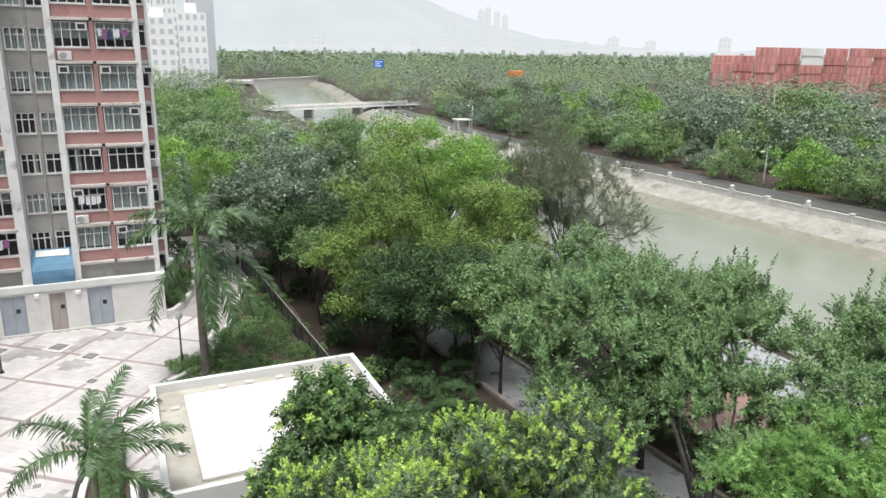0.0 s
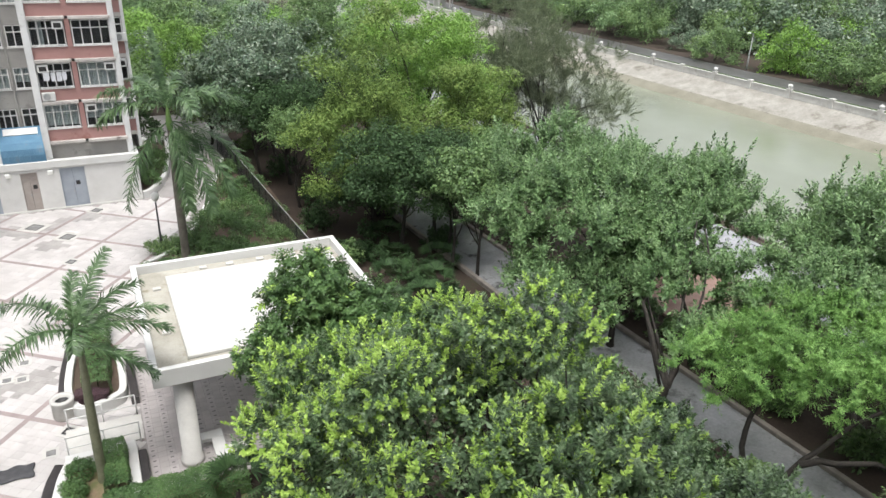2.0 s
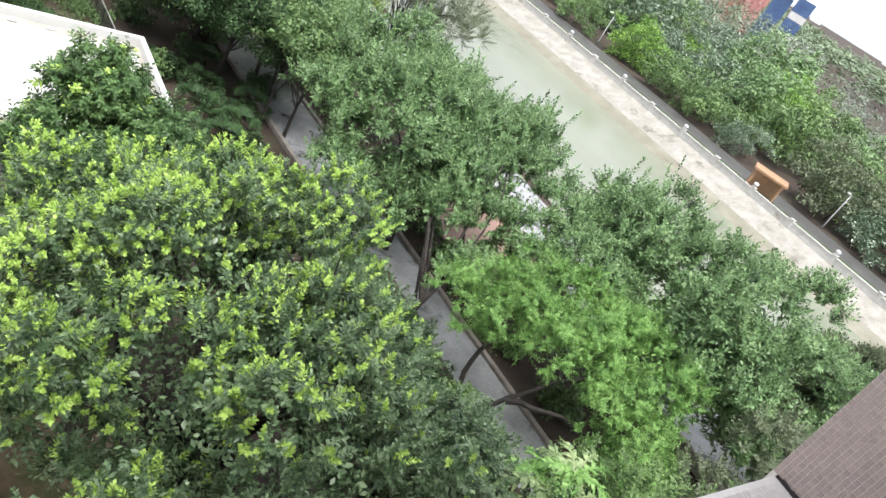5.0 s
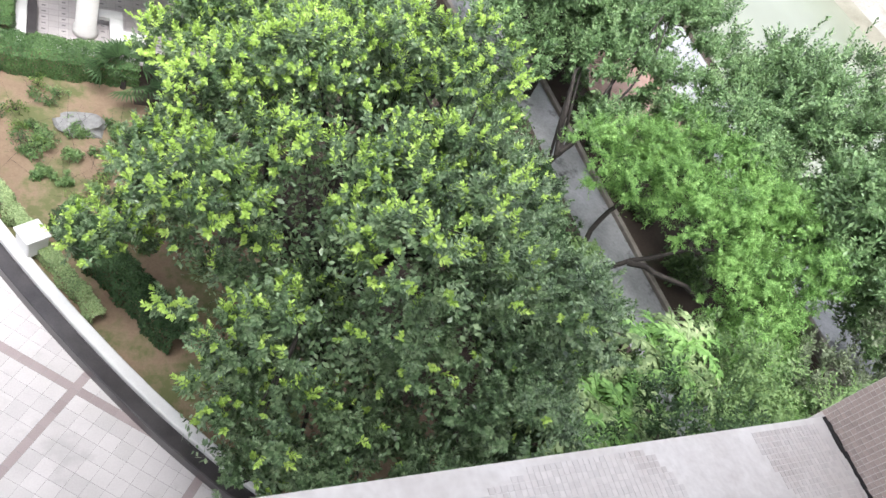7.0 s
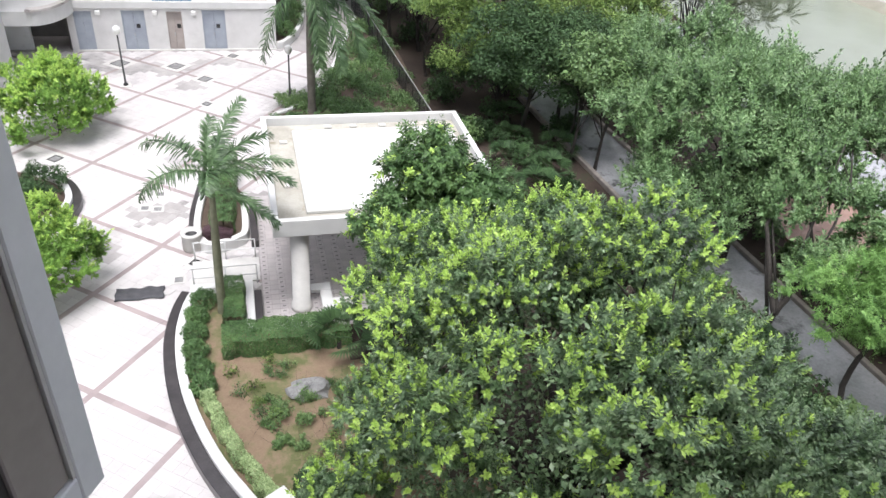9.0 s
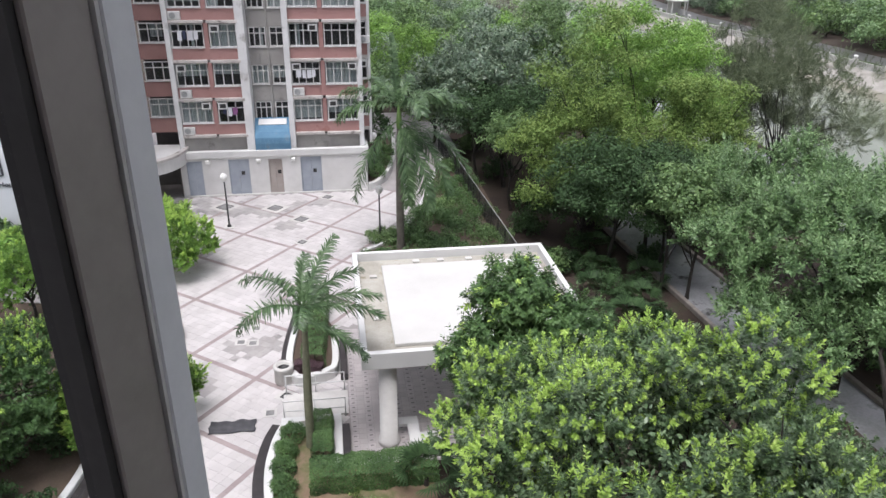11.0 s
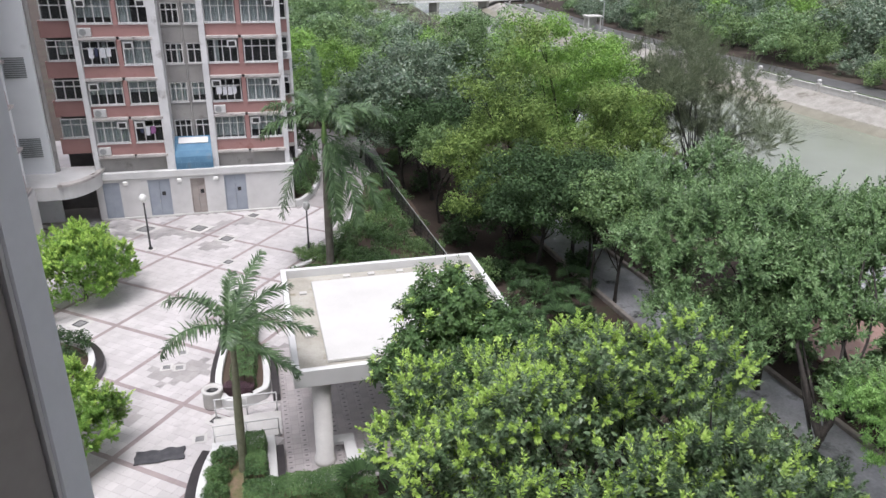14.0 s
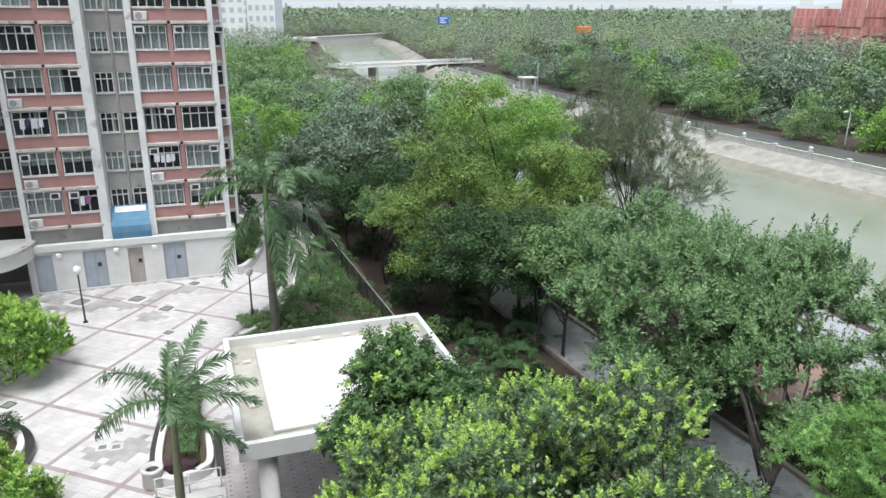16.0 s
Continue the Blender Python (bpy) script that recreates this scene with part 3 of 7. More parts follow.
def frond_mesh(name, rng, length, rise, bend, n=84, leaflet=0.55, mat="leaf_palm", plume=0.75, sweep=(0.0, 0.0), wide=0.03, hang=1.0, curl=1.3):
    """A feather leaf along +x that starts at rise degrees and bends down by bend degrees to its tip: a midrib with two rows of leaflets."""
    t = np.linspace(0, 1, 16)
    ang = np.radians(rise - bend * t**curl)
    x = np.r_[0, np.cumsum((np.cos(ang[1:]) + np.cos(ang[:-1])) / 2)] * length / 15
    z = np.r_[0, np.cumsum((np.sin(ang[1:]) + np.sin(ang[:-1])) / 2)] * length / 15
    path = np.stack([x, 0.04 * length * np.sin(2.2 * t), z], -1)
    pieces = [tube(path, 0.035 * (1 - 0.85 * t) + 0.004, 5)]
    swept_by = np.array([*sweep, 0.0])
    vs = []
    for sgn in (-1, 1):
        for k in np.linspace(0.10, 1.0, n):
            p = np.array([np.interp(k, t, path[:, a]) for a in range(3)])
            q = np.array([np.interp(min(1, k + 0.03), t, path[:, a]) - np.interp(k - 0.03, t, path[:, a]) for a in range(3)])
            q /= np.linalg.norm(q) + 1e-9
            side = np.array([-q[1], 1.0, 0.0])
            side -= q * (side @ q)
            side /= np.linalg.norm(side) + 1e-9
            upv = np.cross(q, side)
            ln = leaflet * math.sin(math.pi * (0.12 + 0.80 * k)) ** 0.6 * rng.uniform(0.8, 1.15)
            way = sgn * side * rng.uniform(0.7, 1.0) + q * 0.6 + upv * rng.normal(0.1, plume * 0.5) + swept_by
            way /= np.linalg.norm(way)
            w = np.cross(way, upv)
            w /= np.linalg.norm(w) + 1e-9
            wd = wide * rng.uniform(0.85, 1.3)
            m1 = p + way * ln * 0.5 - np.array([0, 0, 0.10 * ln * hang])
            m2 = p + way * ln * 0.92 - np.array([0, 0, 0.42 * ln * hang])
            vs.append([p - w * wd * 0.6, p + w * wd * 0.6, m1 + w * wd, m1 - w * wd])
            vs.append([m1 - w * wd, m1 + w * wd, m2 + w * wd * 0.25, m2 - w * wd * 0.25])
    lv = np.array(vs).reshape(-1, 3)
    v, f = joined([*pieces, (lv, np.arange(len(lv)).reshape(-1, 4))])
    return mesh_of(name, v, f, mat)


def palm(place, height, seed, label, fronds, r0=0.20, shaft=1.0, wind=(0.0, 0.0), leaflet=0.55, wide=0.03, hang=1.0, bark="palm_bark", lean=(0.0, 0.0)):
    """A feather palm; each frond is given as bearing, rise, bend and length."""
    rng = np.random.default_rng(seed)
    ob = thing("palm_tree", place, label, "palm tree")
    t = np.linspace(0, 1, 12)
    path = np.stack([lean[0] * t**1.5, lean[1] * t**1.5, -0.1 + (height + 0.1) * t], -1)
    rad = r0 * (1 + 0.25 * np.sin(np.pi * t) - 0.35 * t)
    rad[0] *= 1.3
    v, f = tube(path, rad, 12)
    part("trunk", mesh_of("trunk", v, f, bark, smooth=True), ob)
    top = path[-1]
    tv = np.linspace(0, 1, 6)
    v, f = tube(top + np.array([0, 0, 1.0]) * tv[:, None] * shaft, r0 * np.array([0.72, 0.85, 0.75, 0.6, 0.45, 0.25]), 10)
    part("crownshaft", mesh_of("crownshaft", v, f, "crownshaft", smooth=True), ob, "smooth green crownshaft")
    for bearing, rise, bend, length in fronds:
        a = bearing + rng.uniform(-5, 5)
        ra = math.radians(a)
        w = (wind[0] * math.cos(ra) + wind[1] * math.sin(ra), -wind[0] * math.sin(ra) + wind[1] * math.cos(ra))
        me = frond_mesh("frond", rng, length * rng.uniform(0.94, 1.06), rise, bend, sweep=w, leaflet=leaflet * (0.5 if rise > 80 else 1), wide=wide, hang=hang, curl=0.8 if rise < 10 else 1.3)
        part("frond", me, ob, place=(*(top + np.array([0, 0, shaft * (0.9 if rise > 10 else 0.35)])),), turn=a)
    return ob

# ---- ground, river and banks ----
# stations along the river: y, near bank, far bank
RIVER = [(-400, 60, 111), (-50, 40, 84), (0, 38, 80), (90, 39, 73.2), (150, 42, 69), (215, 47, 74), (300, 55, 91), (372, 65, 104), (408, 70, 105)]
BANK_Z, WATER_Z = -0.6, -2.6


def strip(name, cols, mat, label, category):
    """A ruled sheet: each row gives points from one edge to the other."""
    k = len(cols[0])
    v = [p for row in cols for p in row]
    f = [(i * k + j, i * k + j + 1, (i + 1) * k + j + 1, (i + 1) * k + j) for i in range(len(cols) - 1) for j in range(k - 1)]
    return tagged(new(name, mesh_of(name, v, f, mat)), label, category, kind="structure")


far_rows = [(-3000, 60, 60.01), *RIVER, (408.5, 70, 70.01), (3800, 120, 120.01)]
rows = []
for y, a, b in far_rows:
    open_water = b - a > 1
    toe, bed = (2.0, -3.4) if open_water else (0.002, BANK_Z)
    rows.append([(-3000, y, BANK_Z), (a, y, BANK_Z), (a + toe, y, bed), (b - toe, y, bed), (b, y, BANK_Z), (3000, y, BANK_Z)])
strip("ground", rows, "forest_floor", "soil and leaf litter under the trees, darkened for canopy shade", "ground")
strip("water", [[(a + 0.4, y, WATER_Z), (b - 0.4, y, WATER_Z)] for y, a, b in RIVER], "river_water", "calm grey-green river channel", "river")
strip("riverbank", [[(b + 0.35, y, BANK_Z + 0.03), (b - 0.02, y, BANK_Z + 0.02), (b - 3.9, y, -1.95)] for y, a, b in RIVER], "revetment", "sloping pale stone revetment along the river", "riverbank")
strip("riverbank", [[(b - 3.9, y, -1.954), (b - 6.2, y, -2.75)] for y, a, b in RIVER], "mud", "dark wet toe of the stone revetment", "riverbank")
strip("riverbank", [[(a + 3.0, y, -2.75), (a - 0.35, y, BANK_Z + 0.03)] for y, a, b in RIVER], "revetment", "sloping pale stone revetment along the river", "riverbank")
strip("road", [[(b + 4.6, y, BANK_Z + 0.02), (b + 9.6, y, BANK_Z + 0.02)] for y, a, b in RIVER[1:6]], "asphalt", "dark asphalt lane along the far bank", "road")
strip("pavement", [[(b + 0.4, y, BANK_Z + 0.05), (b + 2.4, y, BANK_Z + 0.05)] for y, a, b in RIVER[1:6]], "concrete", "pale concrete walk behind the balustrade", "pavement")
strip("verge", [[(b + 2.4, y, BANK_Z + 0.025), (b + 4.6, y, BANK_Z + 0.025)] for y, a, b in RIVER[1:6]], "grass", "grass verge beside the lane", "grass")
# dark strips painted in for the shade below overhanging crowns
strip("verge", [[(b + 9.6, y, BANK_Z + 0.025), (b + 16.0, y, BANK_Z + 0.025)] for y, a, b in RIVER[1:6]], "forest_floor", "ground coloured dark for the shade at the edge of the woods", "soil")
strip("verge", [[(b + 0.4, y, BANK_Z + 0.03), (b + 14.0, y, BANK_Z + 0.03)] for y, a, b in RIVER[5:]], "forest_floor", "bank coloured dark for shade at the river bend", "soil")
tagged(new("retaining_wall", box_mesh("retaining_wall", "concrete", (0, 0, -3.4, 62, 1.4, 1.6), (-1, -0.4, 1.6, 63, 1.8, 2.1))), "pale concrete retaining wall at the river bend", "wall", kind="structure").matrix_basis = pose(62, 369, 0, 0, 0, 42)
tagged(new("plaza", box_mesh("plaza", "paver_joint", (-60, 0.9, -0.7, 10.4, 72, -0.005))), "light pinkish stone plaza slab", "plaza", kind="structure")

# solid blocks; their dark colour stands for shade inside the opening
tagged(new("culvert", box_mesh("culvert", "dark_interior", (44, 358, -3.0, 60.5, 369, 0.6), (60.5, 360, -3.0, 61.5, 369, 0.6))), "blocks coloured dark as a shaded culvert mouth beside the retaining wall", "culvert", kind="structure")
tagged(new("culvert_deck", box_mesh("culvert_deck", "concrete", (42, 356, 0.604, 62.5, 370, 2.0), bevel=0.05)), "pale concrete deck over the culvert", "bridge", kind="structure")

# the riverside path, its kerbs and the red brick rest area
tagged(new("rest_area", box_mesh("rest_area", "brick_red", (25.2, 20.5, -0.7, 31.0, 27.8, -0.46))), "red brick paved rest area", "pavement", kind="structure")
tagged(new("path", box_mesh("path", "wet_concrete", (31.3, -20, -0.7, 37.2, 200, -0.51))), "wet grey concrete riverside promenade", "path", kind="structure")
tagged(new("kerb", box_mesh("kerb", "kerb_concrete", (31.0, -20, -0.7, 31.3, 200, 0.1), bevel=0.03)), "low concrete wall beside the promenade", "kerb", kind="structure")


# ---- apartment tower across the plaza ----
FY = 50.2            # front plane of the bays
H0, HS, STOREYS = 4.2, 2.5, 12


def window_unit(parent, x0, x1, z0, z1, y, cols, seed, curtain=True, ac=False, child="window"):
    """A window: frame bars, one pane, sill; a curtain behind some, a boxed air conditioner in some."""
    rng = np.random.default_rng(seed)
    t, d = 0.06, 0.05
    ring = [(x, q, z) for q in (y - d, y + d) for k in (0, t) for x, z in ((x0 + k, z0 + k), (x1 - k, z0 + k), (x1 - k, z1 - k), (x0 + k, z1 - k))]
    faces = []
    for i in range(4):
        j = (i + 1) % 4
        faces += [(i, j, 4 + j, 4 + i), (8 + j, 8 + i, 12 + i, 12 + j), (j, i, 8 + i, 8 + j), (4 + i, 4 + j, 12 + j, 12 + i)]
    fr = part(child, mesh_of("window_frame", ring, faces, "frame_grey"), parent, "grey aluminium window frame")
    xs = np.linspace(x0, x1, cols + 1)
    for x in xs[1:-1]:
        part("mullion", box_mesh("mullion", "frame_grey", (x - t / 2, y - d * 0.9, z0 + t, x + t / 2, y + d * 0.9, z1 - t)), fr)
    zt = z0 + (z1 - z0) * 0.68
    for i, (a, b) in enumerate(zip(xs, xs[1:])):
        part("transom", box_mesh("transom", "frame_grey", (a + (t if i == 0 else t / 2), y - d * 0.8, zt - t / 2, b - (t if i == cols - 1 else t / 2), y + d * 0.8, zt + t / 2)), fr)
    pane = part("pane", mesh_of("pane", [(x0 + t, y, z0 + t), (x1 - t, y, z0 + t), (x1 - t, y, z1 - t), (x0 + t, y, z1 - t)], [(0, 1, 2, 3)], "window_glass"), fr)
    pane.visible_shadow = False
    part("sill", box_mesh("sill", "frame_white", (x0 - 0.04, y - 0.16, z0 - 0.06, x1 + 0.04, y - 0.055, z0 - 0.01)), fr)
    if curtain:
        a, b = sorted(rng.uniform(x0, x1, 2)) if rng.random() < 0.45 else (x0, x1)
        if b - a > 0.2:
            n = max(6, int((b - a) / 0.05))
            xs2 = np.linspace(a, b, n)
            yy = y + 0.16 + 0.03 * np.sin(np.arange(n) * 1.9 + rng.uniform(0, 6))
            zb = z0 + rng.uniform(0.05, 0.5) * (z1 - z0) * (rng.random() < 0.4)
            vs = [(x, q, zb) for x, q in zip(xs2, yy)] + [(x, q, z1 - 0.05) for x, q in zip(xs2, yy)]
            part("curtain", mesh_of("curtain", vs, [(i, i + 1, n + i + 1, n + i) for i in range(n - 1)], "curtain"), fr, "pale drawn curtain")
    if ac:
        xa = x0 + 0.08 if rng.random() < 0.5 else x1 - 0.63
        bm = bmesh.new()
        add_box(bm, xa, y - 0.30, z1 - 0.50, xa + 0.58, y - 0.055, z1 - 0.06, 0)
        add_box(bm, xa + 0.09, y - 0.305, z1 - 0.42, xa + 0.49, y - 0.301, z1 - 0.14, 1)
        part("air_conditioner", from_bm("air_conditioner", bm, ["frame_white", "metal_dark"]), fr, "boxed window air conditioner")
    return fr


def tower():
    ob = thing("apartment_building", (0, 0, 0), "pink and white tiled apartment block with many windows", "building")
    top = H0 + HS * STOREYS
    # floors, and a solid block whose dark colour stands for the rooms' shade
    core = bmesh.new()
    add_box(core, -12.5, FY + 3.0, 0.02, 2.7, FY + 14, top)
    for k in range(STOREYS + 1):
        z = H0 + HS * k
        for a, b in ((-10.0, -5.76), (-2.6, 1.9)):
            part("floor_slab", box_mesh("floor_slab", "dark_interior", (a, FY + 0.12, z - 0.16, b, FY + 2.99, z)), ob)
    part("wall", from_bm("wall", core, "dark_interior"), ob, "block coloured dark for the dim rooms behind the windows")
    for a, b in ((-10.0, -5.76), (-2.6, 1.9)):
        part("wall", box_mesh("wall", "grey_wall", (a, FY + 0.05, 3.0, b, FY + 0.2, 4.14)), ob, "stained grey plinth wall above the podium")
    # piers
    for x0, x1, y0 in ((-10.32, -10.0, FY - 0.28), (-5.86, -5.30, FY - 0.32), (-2.93, -2.55, FY - 0.30), (1.85, 2.18, FY - 0.28)):
        part("pier", box_mesh("pier", "facade_white", (x0, y0, 3.2, x1, FY + 2.9, top + 0.6), bevel=0.02), ob, "white rendered vertical pier")
    part("pier", box_mesh("pier", "facade_white", (2.62, FY + 0.75, 3.2, 2.8, FY + 3.0, top + 0.6)), ob, "white rendered vertical pier")
    # recess between the bays, and side strip
    n = 0
    for k in range(STOREYS):
        z = H0 + HS * k
        # grey recess with two windows each storey
        y = FY + 1.15
        zw0, zw1 = z + 0.72, z + 2.0
        part("wall", box_mesh("wall", "grey_wall", (-5.38, y, z - 0.0, -2.86, y + 0.25, zw0)), ob, "grey recessed wall between the bays")
        part("wall", box_mesh("wall", "grey_wall", (-5.38, y, zw1, -2.86, y + 0.25, z + HS)), ob, "grey recessed wall between the bays")
        for a, b in ((-5.38, -5.22), (-4.12, -3.86), (-2.94, -2.86)):
            part("wall", box_mesh("wall", "grey_wall", (a, y, zw0, b, y + 0.25, zw1)), ob, "grey recessed wall between the bays")
        if not (k == 0):
            window_unit(ob, -5.22, -4.12, zw0, zw1, y + 0.08, 3, 100 + k)
            window_unit(ob, -3.86, -2.94, zw0, zw1, y + 0.08, 2, 130 + k)
        else:
            window_unit(ob, -5.22, -4.12, zw0, zw1, y + 0.08, 3, 100 + k, False)
            window_unit(ob, -3.86, -2.94, zw0, zw1, y + 0.08, 2, 130 + k, False)
        # pink spandrels and ledges of the two bays
        for x0, x1, xm in ((-10.0, -5.76, -7.75), (-2.6, 1.9, -0.45)):
            for (a, b, step) in ((x0, xm - 0.14, 0.0), (xm + 0.14, x1, -0.10)):
                part("spandrel", box_mesh("spandrel", "pink_tile", (a, FY + step, z + 0.12, b, FY + 0.2 + step, z + 0.86)), ob, "salmon pink tiled spandrel")
                part("ledge", box_mesh("ledge", "cream_ledge", (a - 0.05, FY - 0.26 + step, z - 0.06, b + 0.05, FY + 0.12, z + 0.12), bevel=0.015), ob, "stained cream concrete ledge")
                n += 1
                window_unit(ob, a + 0.05, b - 0.05, z + 0.90, z + 2.38, FY + 0.08 + step, 4 if (b - a) > 1.9 else 3, 200 + n, (n * 7) % 5 < 4, (n * 5) % 3 != 0)
            part("mullion_wall", box_mesh("mullion_wall", "pink_tile", (xm - 0.14, FY - 0.08, z + 0.12, xm + 0.14, FY + 0.2, z + HS - 0.06)), ob, "salmon pink tiled spandrel")
        # narrow strip beyond the last pier
        y = FY + 0.8
        part("wall", box_mesh("wall", "cream_ledge", (2.16, y, z - 0.1, 2.62, y + 0.2, z + 0.15)), ob, "narrow pink tiled strip")
        part("wall", box_mesh("wall", "pink_tile", (2.16, y + 0.02, z + 0.15, 2.62, y + 0.2, z + 1.0)), ob, "narrow pink tiled strip")
        window_unit(ob, 2.18, 2.60, z + 1.02, z + 2.36, y + 0.1, 1, 400 + k, False, k % 3 == 1)
        # dark red recess to the other side
        y = FY + 1.6
        part("wall", box_mesh("wall", "pink_tile", (-12.5, y, z - 0.1, -10.32, y + 0.2, z + 0.95)), ob, "salmon pink tiled wall in a recess")
        window_unit(ob, -12.3, -10.5, z + 0.98, z + 2.25, y + 0.1, 3, 500 + k, k % 2 == 0)
    part("drain_pipe", from_bm("drain_pipe", (lambda b: (add_cyl(b, -3.99, FY + 1.05, 4.0, top, 0.05, n=8), b)[1])(bmesh.new()), "grey_wall"), ob, "grey rainwater pipe")
    part("drain_pipe", from_bm("drain_pipe", (lambda b: (add_cyl(b, -12.62, FY + 0.2, 3.4, top, 0.13, n=10), b)[1])(bmesh.new()), "grey_wall"), ob, "grey rainwater pipe")
    part("roof", box_mesh("roof", "concrete", (-12.6, FY, top, 2.8, FY + 14, top + 0.3), (-12.7, FY - 0.2, top + 0.3, 2.9, FY, top + 1.3)), ob)
    return ob


tower()


def condenser(x, z, y=FY - 0.24):
    """A split air conditioner's outdoor unit on a ledge: case, fan ring, hub, feet."""
    ob = thing("outdoor_unit", (x, y, z), "white outdoor air conditioning unit on a ledge", "air conditioner", "outdoor air conditioning units")
    part("case", box_mesh("case", "frame_white", (0, 0, 0.05, 0.74, 0.23, 0.55), bevel=0.015), ob)
    for a in (0.08, 0.58):
        part("foot", box_mesh("foot", "metal_grey", (a, 0.02, 0, a + 0.08, 0.2, 0.05)), ob)
    bm = bmesh.new()
    ring = [[bm.verts.new((0.28 + r * math.cos(k * math.pi / 9), yy, 0.30 + r * math.sin(k * math.pi / 9))) for k in range(18)] for r, yy in ((0.20, -0.004), (0.20, -0.012), (0.05, -0.012))]
    for r0, r1 in zip(ring, ring[1:]):
        for k in range(18):
            bm.faces.new((r0[k], r0[(k + 1) % 18], r1[(k + 1) % 18], r1[k]))
    bm.faces.new(ring[2])
    part("fan_grille", from_bm("fan_grille", bm, "metal_grey"), ob, "grey round fan grille")


for x, z in ((-9.95, H0 + 0.12), (-9.85, H0 + HS + 0.12), (-9.95, H0 + 3 * HS + 0.12), (-2.5, H0 + HS + 0.12), (-9.9, H0 + 6 * HS + 0.12), (-2.4, H0 + 5 * HS + 0.12), (-7.5, H0 + 8 * HS + 0.12)):
    condenser(x, z)
condenser(2.05, H0 + 2 * HS + 0.9, FY + 0.5)


def laundry(x0, x1, z, mats, seed):
    """Washing on a bar outside a window."""
    rng = np.random.default_rng(seed)
    ob = thing("laundry", (0, FY - 0.28, z), "mixed washing hung on a bar outside a window", "laundry")
    v, f = tube([(x0, 0, 0), ((x0 + x1) / 2, 0, -0.01), (x1, 0, 0)], [0.012] * 3, 6)
    part("bar", mesh_of("bar", v, f, "metal_grey"), ob)
    for x in (x0 + 0.02, x1 - 0.02):
        part("bracket", box_mesh("bracket", "metal_grey", (x - 0.012, -0.01, -0.02, x + 0.012, 0.36, 0.02)), ob)
    x, k = x0 + 0.08, 0
    while x < x1 - 0.3:
        wd, ht = rng.uniform(0.2, 0.36), rng.uniform(0.35, 0.65)
        g = []
        for r in range(6):
            for c in range(6):
                g.append((x + wd * c / 5 * (1 - 0.06 * r * (rng.random() - 0.3)), 0.02 * math.sin(c * 1.7 + r) + 0.015, -ht * r / 5))
        me = mesh_of("garment", g, [(r * 6 + c, r * 6 + c + 1, r * 6 + c + 7, r * 6 + c + 6) for r in range(5) for c in range(5)], mats[k % len(mats)], smooth=True)
        part("garment", me, ob)
        x += wd + rng.uniform(0.02, 0.1)
        k += 1


laundry(-9.6, -8.0, H0 + 2 * HS + 2.0, ["cloth_white", "cloth_navy", "cloth_white", "cloth_white"], 1)
laundry(-7.3, -6.0, H0 + 2.0, ["cloth_navy", "cloth_white", "cloth_purple", "cloth_purple"], 2)
laundry(-0.2, 1.6, H0 + 5 * HS + 2.0, ["cloth_white", "cloth_purple", "cloth_navy"], 3)
laundry(-2.3, -0.8, H0 + HS + 1.9, ["cloth_white", "cloth_white"], 4)


